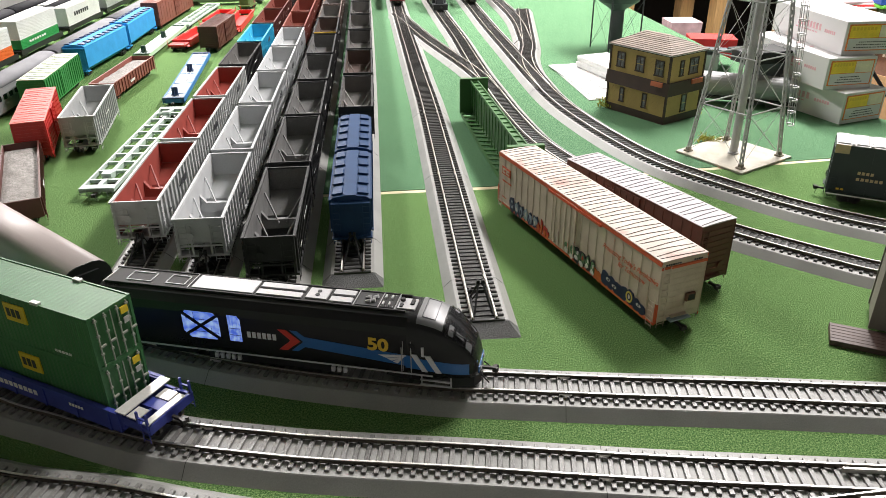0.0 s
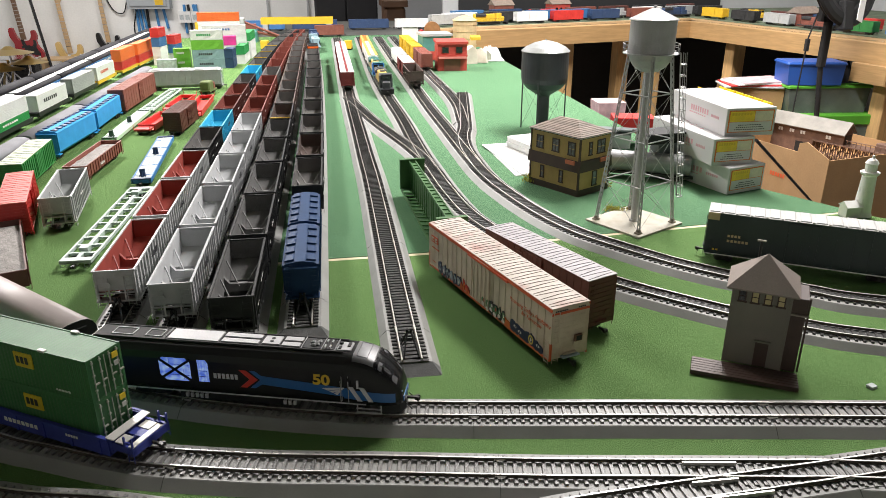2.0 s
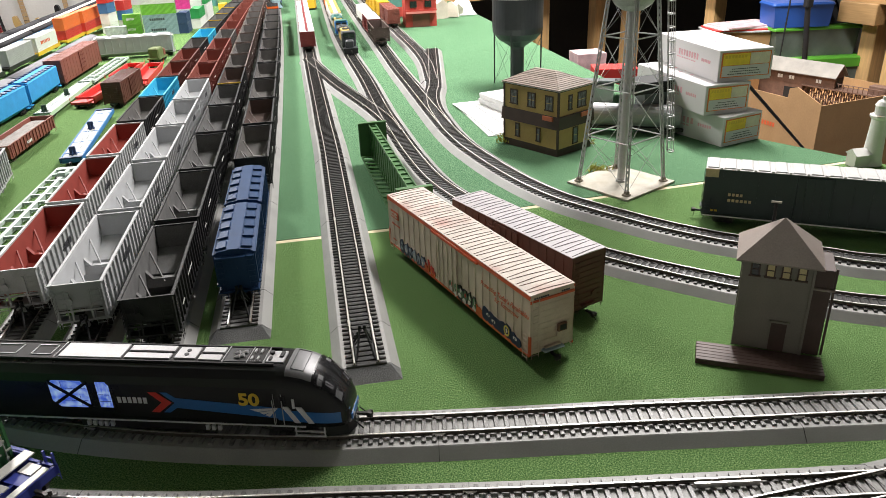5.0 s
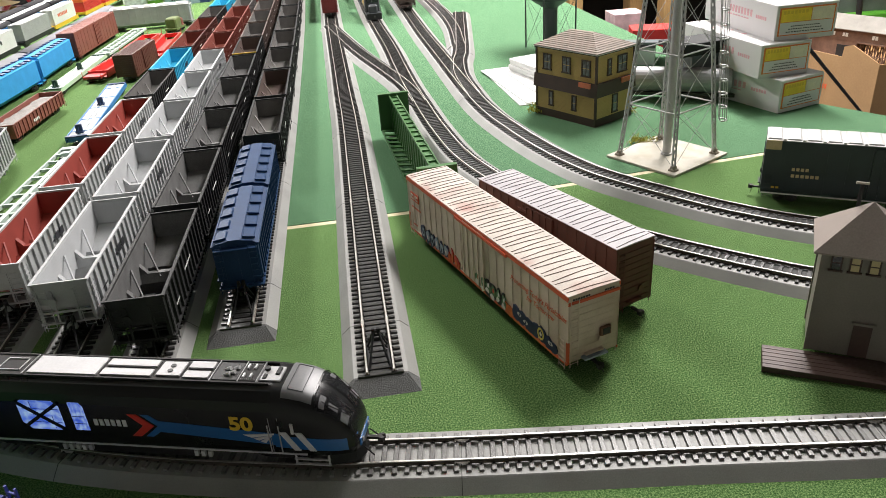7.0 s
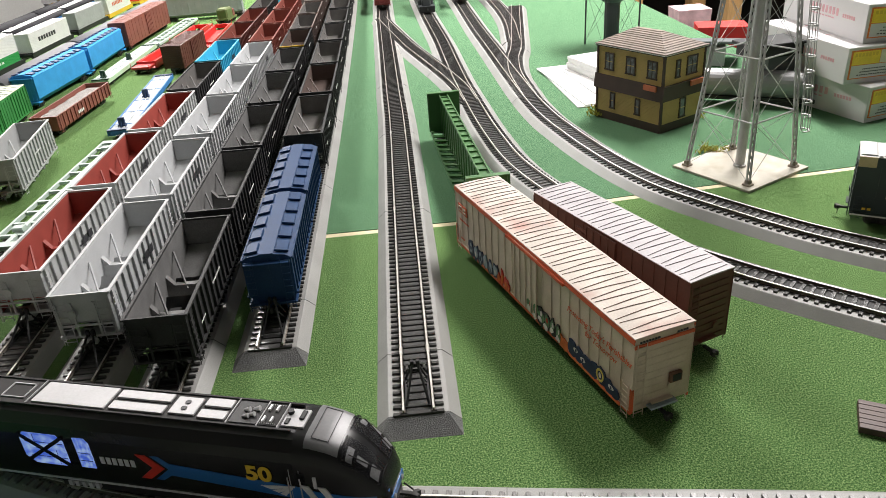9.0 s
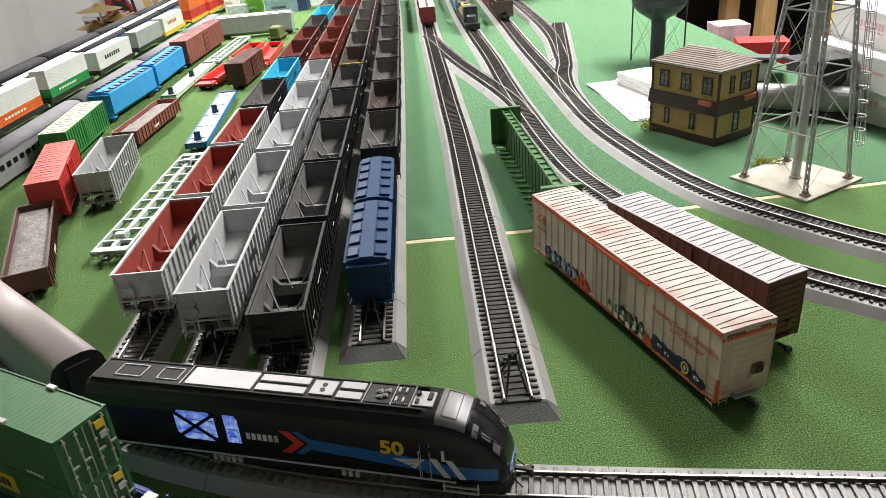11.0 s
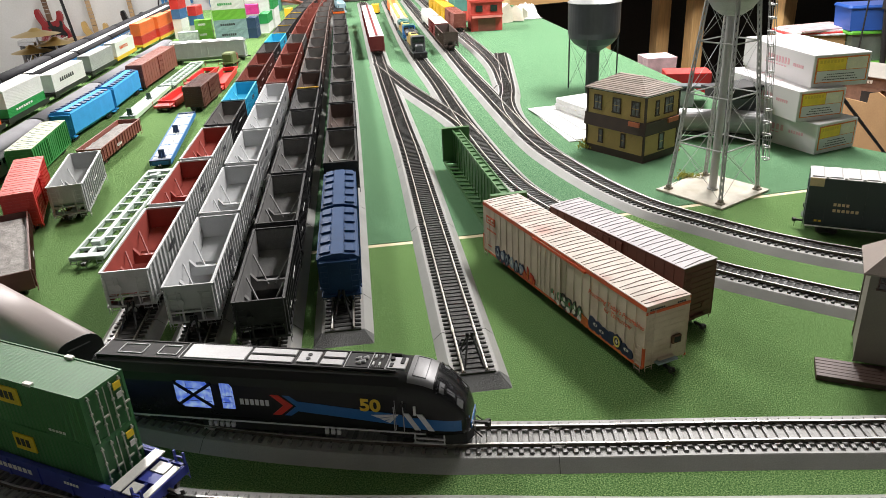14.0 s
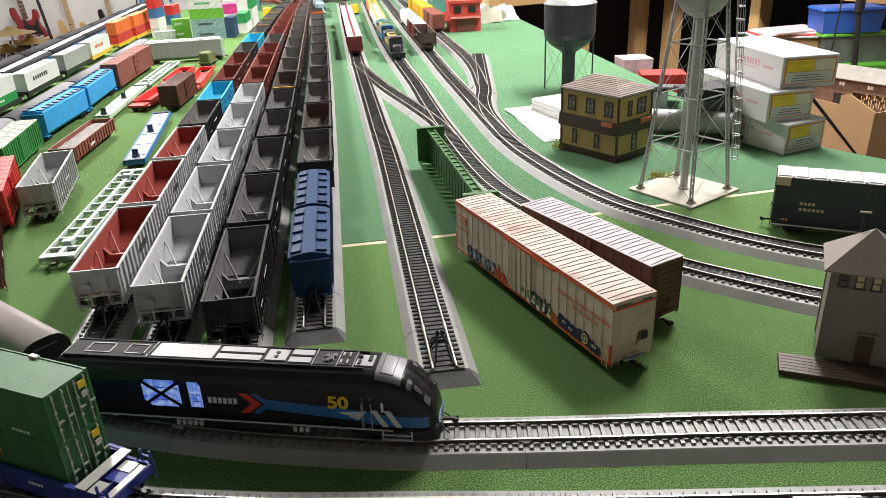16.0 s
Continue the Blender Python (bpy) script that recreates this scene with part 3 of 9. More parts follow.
def open_hopper(name, label, outside, inside, at, L=0.150, W=0.0375, H=0.0435, frame_mat=None, load=None, ribs=13, letter=None, group="open hopper cars"):
    """Open coal hopper: thin ribbed sides, sloped ends, cross bracing, end platforms, trucks."""
    c = thing(name, label, "hopper car", at, group)
    h, w, t = L / 2, W / 2, 0.0007
    zb, cap, es = 0.0115, 0.0011, 0.0205
    for s in (-1, 1):
        body = Mesh().box(-h, h, s * w - t * (s > 0), s * w + t * (s < 0), zb, H)
        for i in range(ribs):
            x = -h + L * (i + 0.5) / ribs
            body.box(x - 0.0011, x + 0.0011, min(s * w, s * (w + 0.0017)), max(s * w, s * (w + 0.0017)), zb, H - 0.0006)
        body.box(-h, h, min(s * w, s * (w + 0.0017)), max(s * w, s * (w + 0.0017)), zb - 0.001, zb + 0.0010)
        part("side_wall", body, outside, c)
    rim = Mesh()
    for s in (-1, 1):
        rim.box(-h - 0.0004, h + 0.0004, min(s * (w - 0.0006), s * (w + 0.0016)), max(s * (w - 0.0006), s * (w + 0.0016)), H - 0.0002, H + cap)
        rim.box(min(s * (h + 0.0003), s * (h - 0.0012)), max(s * (h + 0.0003), s * (h - 0.0012)), -w, w, H - 0.0002, H + cap)
    part("top_rim", rim, frame_mat or outside, c)
    for s in (-1, 1):
        xa, xb = s * (h - 0.0010), s * (h - 0.046)
        sl = Mesh().add([(xa, -w + t, H - es), (xa, w - t, H - es), (xb, w - t, 0.006), (xb, -w + t, 0.006), (xa, -w + t, H - es - 0.0012), (xa, w - t, H - es - 0.0012), (xb, w - t, 0.0048), (xb, -w + t, 0.0048)],
                        [(0, 1, 2, 3), (7, 6, 5, 4), (0, 4, 5, 1), (2, 6, 7, 3), (1, 5, 6, 2), (3, 7, 4, 0)])
        part("slope_sheet", sl, inside, c)
        part("end_sheet", Mesh().box(min(xa, xa - s * 0.0006), max(xa, xa - s * 0.0006), -w, w, H - es - 0.001, H), outside, c)
        part("inner_lining", Mesh().box(-h + 0.0016, h - 0.0016, min(s * (w - t), s * (w - t - 0.0003)), max(s * (w - t), s * (w - t - 0.0003)), zb, H - 0.0004), inside, c)
        xe = xa - s * 0.0006
        part("inner_lining", Mesh().box(min(xe, xe - s * 0.0003), max(xe, xe - s * 0.0003), -w + 0.0011, w - 0.0011, H - es, H - 0.0004), inside, c)
    mid = h - 0.046
    n = 2
    bay = Mesh()
    for i in range(n):
        x0, x1 = -mid + 2 * mid * i / n, -mid + 2 * mid * (i + 1) / n
        xm = (x0 + x1) / 2
        bay.add([(x0, -w + t, 0.0165), (x1, -w + t, 0.0165), (x1, w - t, 0.0165), (x0, w - t, 0.0165), (xm, -w + t, 0.0045), (xm, w - t, 0.0045)],
                [(0, 4, 5, 3), (4, 1, 2, 5), (3, 5, 4, 0), (5, 2, 1, 4)])
    part("bay_floor", bay, inside, c)
    for x in (h * 0.48, -h * 0.16):
        for s in (-1, 1):
            part("strut", Mesh().cyl((x, s * (w - 0.0014), H - 0.0085), (x - 0.030, s * 0.0030, 0.0190), 0.0009, 5), inside, c)
    for x in (h * 0.13, -h * 0.42):
        part("cross_ridge", Mesh().prism([(x - 0.0075, 0.0100), (x + 0.0065, 0.0100), (x + 0.0022, 0.0215), (x - 0.0022, 0.0215)], -w + t + 0.0003, w - t - 0.0003, "y"), inside, c)
        for s in (-1, 1):
            part("gusset", Mesh().prism([(s * (w - 0.0012), 0.0120), (s * (w - 0.0012), 0.0285), (s * (w - 0.0070), 0.0205), (s * (w - 0.0080), 0.0120)][::s], x - 0.0022, x + 0.0022, "x"), inside, c)
    sill = Mesh().box(-h - 0.002, h + 0.002, -0.0035, 0.0035, 0.006, 0.0105)
    for s in (-1, 1):
        sill.box(min(s * h, s * (h - 0.010)), max(s * h, s * (h - 0.010)), -w, w, 0.0105, 0.0120)
        for y in (-w + 0.001, -w * 0.4, w * 0.4, w - 0.001):
            sill.box(s * (h - 0.001) - 0.0006, s * (h - 0.001) + 0.0006, y - 0.0008, y + 0.0008, 0.0115, H - 0.006)
        sill.box(s * (h - 0.0005) - 0.0006, s * (h - 0.0005) + 0.0006, -w, w, 0.0195, 0.0210)
        ladder(sill, s * (h + 0.0006), -w * 0.72, 0.006, H - 0.004, 0.007, 7, "y")
        ladder(sill, s * (h + 0.0006), w * 0.72, 0.006, H - 0.004, 0.007, 7, "y")
        sill.lathe([(0.0024, -0.0003), (0.0030, -0.0003), (0.0030, 0.0003), (0.0024, 0.0003)], 12, pose(s * (h + 0.0022), 0.007, 0.030, 0, 90, 0)).cyl((s * h, 0.007, 0.030), (s * (h + 0.0022), 0.007, 0.030), 0.0005, 5)
        for e in (-1, 1):
            ladder(sill, s * (h - 0.006), e * (w + 0.0016), 0.004, H - 0.004, 0.007, 8, "x")
    part("end_frame", sill, frame_mat or outside, c)
    for x in (-mid * 0.67, mid * 0.67):
        for s in (-1, 1):
            part("hopper_gate", Mesh().prism([(x - 0.011, 0.0115), (x - 0.003, 0.0035), (x + 0.003, 0.0035), (x + 0.011, 0.0115)], s * 0.010 - 0.004, s * 0.010 + 0.004, "y"), outside, c)
    if load:
        heap(c, load, h - 0.004, w - 0.0012, H - 0.010, 0.006, "gravel_load")
    if letter:
        for k2, (x, wd) in enumerate(((-h * 0.72, 0.024), (-0.012, 0.05))):
            bars("lettering", x, 0.030 if k2 else 0.024, wd * 0.5, 0.0016 if k2 else 0.0012, 10 if k2 else 7, -w - 0.0021, letter, c)
    for s in (-1, 1):
        truck(c, s * (h - 0.019))
        coupler(c, s * (h + 0.0), s)
    if letter is LETTER_DARK:
        bars("emblem", -0.004, 0.0285, 0.022, 0.0062, 2, -w - 0.0021, letter, c)
    return c


def heap(parent, mat, hx, hy, z, rise, name):
    nx, ny = 26, 10
    me = Mesh()
    pts = []
    for i in range(nx + 1):
        for j in range(ny + 1):
            x, y = -hx + 2 * hx * i / nx, -hy + 2 * hy * j / ny
            e = (1 - abs(x / hx) ** 6) * (1 - abs(y / hy) ** 4)
            pts.append((x, y, z + rise * e * (0.55 + 0.6 * noise.noise(Vector((x * 90, y * 90, 3.1))))))
    faces = [(i * (ny + 1) + j, (i + 1) * (ny + 1) + j, (i + 1) * (ny + 1) + j + 1, i * (ny + 1) + j + 1) for i in range(nx) for j in range(ny)]
    me.add(pts, faces)
    me.box(-hx, hx, -hy, hy, z - 0.003, z - 0.0015)
    return part(name, me, mat, parent, smooth=True)


def boxcar(name, label, side, roof, at, L=0.165, W=0.0345, H=0.052, floor=0.0105, trim=None, ends=None, door=True, panels=14, roof_ribs=26, group="box cars", cat="box car",
           roof_high=0.0010, seam_mat=None, rib=0.0004, end_rib=0.0006):
    """Box car: panelled sides, corrugated ends, ribbed roof, sliding door, sill, ladders, trucks."""
    c = thing(name, label, cat, at, group)
    h, w = L / 2, W / 2
    part("body", Mesh().box(-h, h, -w, w, floor, H), side, c)
    ribs = Mesh()
    for i in range(panels + 1):
        x = -h + L * i / panels
        if door and abs(x) < 0.017:
            continue
        for s in (-1, 1):
            ribs.box(x - 0.0003 - rib * 0.4, x + 0.0003 + rib * 0.4, min(s * w, s * (w + rib)), max(s * w, s * (w + rib)), floor + 0.001, H - 0.002)
    for s in (-1, 1):
        ribs.box(-h, h, min(s * w, s * (w + 0.0008)), max(s * w, s * (w + 0.0008)), floor - 0.001, floor + 0.0015)
    part("side_rib", ribs, side, c)
    part("roof", Mesh().prism([(-w - 0.0006, H), (w + 0.0006, H), (w + 0.0006, H + 0.0006), (0, H + roof_high), (-w - 0.0006, H + 0.0006)], -h - 0.0004, h + 0.0004, "x"), roof, c)
    seams = Mesh()
    for i in range(roof_ribs):
        x = -h + L * (i + 0.5) / roof_ribs
        k = L / roof_ribs * 0.20 * (1 if i % 2 else -1)
        # a raised seam, broadest in the middle, running askew across the roof
        rows = [(-w + 0.001, 0.00012, H + 0.0005), (-w * 0.3, 0.00034, H + 0.0005 + (roof_high - 0.0006) * 0.7), (0, 0.00036, H + roof_high - 0.0001), (w * 0.4, 0.00028, H + 0.0005 + (roof_high - 0.0006) * 0.6), (w - 0.001, 0.00010, H + 0.0005)]
        pts = []
        for y, half_wide, z in rows:
            cx = x + k * y / w
            pts += [(cx - half_wide, y, z), (cx + half_wide, y, z), (cx + half_wide * 0.6, y, z + 0.0005), (cx - half_wide * 0.6, y, z + 0.0005)]
        seams.add(pts, [(4 * r + j, 4 * r + (j + 1) % 4, 4 * r + 4 + (j + 1) % 4, 4 * r + 4 + j) for r in range(4) for j in range(4)] + [(3, 2, 1, 0), (16, 17, 18, 19)])
    part("roof_seam", seams, seam_mat or roof, c)
    for s in (-1, 1):
        end = Mesh()
        for i in range(9):
            z = floor + 0.003 + (H - floor - 0.005) * i / 9
            end.prism([(-w + 0.002, z), (w - 0.002, z), (w - 0.003, z + 0.0016), (-w + 0.003, z + 0.0016)], min(s * h, s * (h + end_rib)), max(s * h, s * (h + end_rib)), "x")
        ladder(end, s * (h + 0.0012), -w + 0.004, floor - 0.003, H - 0.003, 0.006, 9, "y")
        part("end_panel", end, ends or side, c)
    if door:
        for s in (-1, 1):
            d = Mesh()
            d.box(-0.016, 0.016, min(s * w, s * (w + 0.0012)), max(s * w, s * (w + 0.0012)), floor + 0.0015, H - 0.002)
            if group == "":
                panel = part("sliding_door", d, side, c)
                for x in (-0.0155, -0.008, 0.0, 0.008, 0.0155):
                    part("door_post", Mesh().box(x - 0.0005, x + 0.0005, min(s * (w + 0.0011), s * (w + 0.0018)), max(s * (w + 0.0011), s * (w + 0.0018)), floor + 0.002, H - 0.0025), side, panel)
                continue
            for x in (-0.0155, -0.008, 0.0, 0.008, 0.0155):
                d.box(x - 0.0005, x + 0.0005, min(s * w, s * (w + 0.0018)), max(s * w, s * (w + 0.0018)), floor + 0.002, H - 0.0025)
            for z in (0.35, 0.65):
                zz = floor + (H - floor) * z
                d.box(-0.0155, 0.0155, min(s * w, s * (w + 0.0016)), max(s * w, s * (w + 0.0016)), zz - 0.0004, zz + 0.0004)
            part("sliding_door", d, side, c)
    if trim:
        tm = Mesh()
        for s in (-1, 1):
            tm.box(-h - 0.0002, h + 0.0002, min(s * w, s * (w + 0.0009)), max(s * w, s * (w + 0.0009)), H - 0.0033, H - 0.0002)
            tm.box(-h - 0.0002, h + 0.0002, min(s * w, s * (w + 0.0010)), max(s * w, s * (w + 0.0010)), floor - 0.0012, floor + 0.0008)
            tm.box(min(s * h, s * (h + 0.0008)), max(s * h, s * (h + 0.0008)), -w - 0.0004, w + 0.0004, H - 0.0062, H - 0.0042)
            tm.box(s * h - 0.001, s * h + 0.001, -w - 0.0008, -w + 0.0006, floor, H * 0.45)
        part("trim_stripe", tm, trim, c)
    sill = Mesh().box(-h + 0.004, h - 0.004, -0.005, 0.005, floor - 0.004, floor)
    part("centre_sill", sill, STEEL, c)
    steps = Mesh()
    for s in (-1, 1):
        for e in (-1, 1):
            ladder(steps, s * (h - 0.005), e * (w + 0.0011), floor - 0.005, floor + 0.018, 0.006, 6, "x")
        steps.cyl((s * (h + 0.0014), 0.006, floor + 0.012), (s * (h + 0.0022), 0.006, floor + 0.012), 0.0026, 10)
        steps.box(min(s * h, s * (h + 0.003)), max(s * h, s * (h + 0.003)), -0.007, 0.007, floor + 0.0035, floor + 0.0042)
    part("brake_step", steps, side, c)
    for s in (-1, 1):
        truck(c, s * (h - 0.022))
        coupler(c, s * h, s)
    return c


def covered_hopper(name, label, mat, at, L=0.115, W=0.034, H=0.0475, hatch=None, rounded=False, tub=False, group="covered hopper cars"):
    c = thing(name, label, "covered hopper", at, group)
    h, w = L / 2, W / 2
    if rounded:
        prof = [(-0.30 * w, 0.006), (0.30 * w, 0.006), (w * 0.96, 0.018), (w, 0.030), (w * 0.94, 0.039), (w * 0.7, H - 0.002), (w * 0.3, H), (-w * 0.3, H), (-w * 0.7, H - 0.002), (-w * 0.94, 0.039), (-w, 0.030), (-w * 0.96, 0.018)]
    else:
        prof = [(-0.30 * w, 0.006), (0.30 * w, 0.006), (w, 0.0155), (w, H - 0.0035), (w * 0.8, H - 0.0012), (w * 0.3, H), (-w * 0.3, H), (-w * 0.8, H - 0.0012), (-w, H - 0.0035), (-w, 0.0155)]
    part("body", Mesh().prism(prof, -h, h, "x"), mat, c)
    if tub:
        rounded = True
    r = Mesh()
    n = 11
    if not rounded:
        for i in range(n):
            x = -h + L * (i + 0.5) / n
            for s in (-1, 1):
                r.box(x - 0.0006, x + 0.0006, min(s * w, s * (w + 0.0011)), max(s * w, s * (w + 0.0011)), 0.0155, H - 0.004)
        for s in (-1, 1):
            r.box(-h, h, min(s * w, s * (w + 0.0012)), max(s * w, s * (w + 0.0012)), 0.0145, 0.0160)
            r.box(-h, h, min(s * w, s * (w + 0.0010)), max(s * w, s * (w + 0.0010)), H - 0.0045, H - 0.0032)
    r.box(-h, h, -w * 0.30, w * 0.30, H, H + 0.0006)
    part("running_board", r, mat, c)
    k = 5 if not rounded else 9
    for i in range(k):
        x = -h + L * (i + 0.5) / k
        for s in (-1, 1):
            hm = Mesh().cbox(-L / k * 0.32, L / k * 0.32, -0.0042, 0.0042, 0, 0.0016, 0.0005)
            hm.box(-L / k * 0.32 - 0.0006, -L / k * 0.32 + 0.0006, -0.0048, 0.0048, 0.0004, 0.0020)
            part("roof_hatch", hm, hatch or mat, c, at=pose(x, s * w * 0.62, H - 0.0008, -9 * s, 0, 0))
    e = Mesh().box(-h - 0.002, h + 0.002, -0.004, 0.004, 0.0058, 0.0095)
    for s in (-1, 1):
        for y in (-w * 0.8, 0, w * 0.8):
            e.box(s * (h - 0.0005) - 0.0007, s * (h - 0.0005) + 0.0007, y - 0.0008, y + 0.0008, 0.0095, H - 0.004)
        e.box(min(s * h, s * (h + 0.0045)), max(s * h, s * (h + 0.0045)), -w * 0.95, w * 0.95, H - 0.006, H - 0.0052)
        e.box(min(s * (h - 0.008), s * (h + 0.004)), max(s * (h - 0.008), s * (h + 0.004)), -w, w, 0.0092, 0.0106)
        ladder(e, s * (h + 0.004), -w * 0.75, 0.005, H - 0.001, 0.006, 8, "y")
        ladder(e, s * (h + 0.004), w * 0.75, 0.005, H - 0.001, 0.006, 8, "y")
    part("end_frame", e, mat, c)
    for s in (-1, 1):
        truck(c, s * (h - 0.013))
        coupler(c, s * (h + 0.002), s)
    return c


def gondola(name, label, mat, at, L=0.165, W=0.036, H=0.026, load=None, group="gondola cars"):
    c = thing(name, label, "gondola car", at, group)
    h, w, t = L / 2, W / 2, 0.0008
    b = Mesh().box(-h, h, -w, w, 0.0095, 0.0115)
    for s in (-1, 1):
        b.box(-h, h, s * w - t * (s > 0), s * w + t * (s < 0), 0.0115, H)
        b.box(s * h - t * (s > 0), s * h + t * (s < 0), -w + t, w - t, 0.0115, H)
        b.box(-h, h, s * w - 0.0009, s * w + 0.0009, H, H + 0.0011)
        b.box(s * h - 0.0009, s * h + 0.0009, -w, w, H, H + 0.0011)
        for i in range(15):
            x = -h + L * (i + 0.5) / 15
            b.box(x - 0.0008, x + 0.0008, min(s * w, s * (w + 0.0013)), max(s * w, s * (w + 0.0013)), 0.0090, H)
        ladder(b, s * (h - 0.005), -w - 0.0018, 0.005, H, 0.007, 6, "x")
    part("body", b, mat, c)
    bars("lettering", -0.03, 0.0150, 0.02, 0.004, 4, -w - 0.0017, LETTER, c)
    if load:
        heap(c, load, h - 0.001, w - 0.001, H - 0.006, 0.007, "gravel_load")
    for s in (-1, 1):
        truck(c, s * (h - 0.021))
        coupler(c, s * h, s)
    return c


def skeleton_flat(name, label, mat, at, L=0.30, W=0.033, z=0.0125, group="flat cars"):
    """Spine flat car with open crosswise bays between two long rails."""
    c = thing(name, label, "flat car", at, group)
    h, w = L / 2, W / 2
    b = Mesh().box(-h, h, -0.0024, 0.0024, z - 0.006, z)
    for s in (-1, 1):
        b.box(-h, h, s * w - 0.0012, s * w + 0.0012, z - 0.004, z)
    n = 11
    for i in range(n + 1):
        x = -h + L * i / n
        b.box(max(x - 0.0018, -h), min(x + 0.0018, h), -w, w, z - 0.0035, z - 0.0003)
    for s in (-1, 1):
        b.box(min(s * h, s * (h - 0.010)), max(s * h, s * (h - 0.010)), -w, w, z - 0.0035, z + 0.0004)
        b.box(s * (h - 0.035) - 0.004, s * (h - 0.035) + 0.004, -0.005, 0.005, z, z + 0.004)
    part("deck_frame", b, mat, c)
    e = Mesh()
    for s in (-1, 1):
        for y in (-w, w):
            ladder(e, s * (h + 0.001), y * 0.8, 0.004, z + 0.001, 0.006, 3, "y")
    part("end_steps", e, mat, c)
    for s in (-1, 1):
        truck(c, s * (h - 0.024))
        coupler(c, s * h, s, 0.008)
    return c


def spine_car(name, label, mat, deck, at, L=0.31, W=0.030, z=0.013, group="flat cars", hitch=BLACKP):
    c = thing(name, label, "flat car", at, group)
    h, w = L / 2, W / 2
    part("side_frame", Mesh().box(-h, h, -w, -w + 0.0016, z - 0.006, z + 0.001).box(-h, h, w - 0.0016, w, z - 0.006, z + 0.001).box(-h, -h + 0.006, -w + 0.003, w - 0.003, z - 0.006, z).box(h - 0.006, h, -w + 0.003, w - 0.003, z - 0.006, z), mat, c)
    part("deck", Mesh().box(-h + 0.006, h - 0.006, -w + 0.0016, w - 0.0016, z - 0.004, z - 0.0002).box(-h + 0.006, h - 0.006, -0.0035, -0.0025, z - 0.0002, z + 0.0008).box(-h + 0.006, h - 0.006, 0.0025, 0.0035, z - 0.0002, z + 0.0008), deck, c)
    for i in range(5):
        x = -h + 0.03 + (L - 0.06) * i / 4
        part("deck_rib", Mesh().box(x - 0.0008, x + 0.0008, -w + 0.0016, w - 0.0016, z - 0.0002, z + 0.0004), mat, c)
    for x in (-h * 0.86, h * 0.1):
        k = Mesh().cbox(-0.0022, 0.0022, -0.0042, 0.0042, z, z + 0.012, 0.0006).cbox(-0.004, 0.004, -0.005, 0.005, z, z + 0.0025, 0.0004).cyl((-0.007, 0, z), (0, 0, z + 0.011), 0.0008, 6)
        part("trailer_hitch", k, hitch, c, at=pose(x, 0, 0))
    for s in (-1, 1):
        e = Mesh().box(-0.003, 0.003, -w, w, z, z + 0.0018)
        part("end_stop", e, hitch, c, at=pose(s * (h - 0.003), 0, 0))
        truck(c, s * (h - 0.024))
        coupler(c, s * h, s, 0.008)
    return c


def container(name, label, mat, at, L=0.14, W=0.028, H=0.0297, group="shipping containers", letter=None, rib=0.0):
    """Corrugated container with corner castings and barred end doors."""
    c = thing(name, label, "container", at, group)
    h, w = L / 2, W / 2
    n = max(8, int(L / 0.0035))
    step, wave = (L - 0.004) / n, 0.0006 - rib
    near = []
    for i in range(n):
        x = -h + 0.002 + step * i
        near += [(x, -w + 0.0006), (x + step * 0.18, -w + 0.0006), (x + step * 0.30, -w + 0.0006 - wave), (x + step * 0.70, -w + 0.0006 - wave), (x + step * 0.82, -w + 0.0006)]
    near = [(-h + 0.0006, -w + 0.0006)] + near + [(h - 0.0006, -w + 0.0006)]
    part("shell", Mesh().prism(near + [(-x, -y) for x, y in near], 0.0008, H - 0.0010, "z"), mat, c)
    top = [(-h + 0.0010, H - 0.0009)] + [(x, H - 0.0006 - (y + w - 0.0006) * (0.8 if rib == 0 else 0.4)) for x, y in near[1:-1]] + [(h - 0.0010, H - 0.0009)]
    part("roof_sheet", Mesh().prism(top[::-1] + [(-h + 0.0010, H - 0.0012), (h - 0.0010, H - 0.0012)], -w + 0.0012, w - 0.0012, "y"), mat, c)
    for s in (-1, 1):
        for z0, z1 in ((0, 0.002), (H - 0.002, H)):
            part("side_rail", Mesh().box(-h, h, s * w - 0.001 * (s > 0), s * w + 0.001 * (s < 0), z0, z1), mat, c)
            part("end_rail", Mesh().box(s * h - 0.001 * (s > 0), s * h + 0.001 * (s < 0), -w + 0.001, w - 0.001, z0, z1), mat, c)
        for e in (-1, 1):
            part("corner_post", Mesh().box(s * h - 0.0018 * (s > 0), s * h + 0.0018 * (s < 0), e * w - 0.0018 * (e > 0), e * w + 0.0018 * (e < 0), 0, H + 0.0002), mat, c)
    d = Mesh()
    for y in (-w * 0.72, -w * 0.28, w * 0.28, w * 0.72):
        d.cyl((h + 0.0004, y, 0.0015), (h + 0.0004, y, H - 0.0015), 0.0005, 6)
        for z in (0.28, 0.62, 0.9):
            d.box(h, h + 0.0011, y - 0.0009, y + 0.0009, H * z - 0.0006, H * z + 0.0006)
        d.box(h, h + 0.0012, y - 0.0003, y + 0.0035, H * 0.40, H * 0.43)
    d.box(h, h + 0.0004, -0.0003, 0.0003, 0.002, H - 0.002)
    part("door_bar", d, BAR_METAL, c, "pale door locking bars")
    if letter:
        bars("lettering", -L * 0.3, H * 0.42, L * 0.45, H * 0.22, 7, -w - 0.0003, letter, c)
    return c


BAR_METAL = material("pale_bars", (0.34, 0.36, 0.30), 0.5, 0.2)


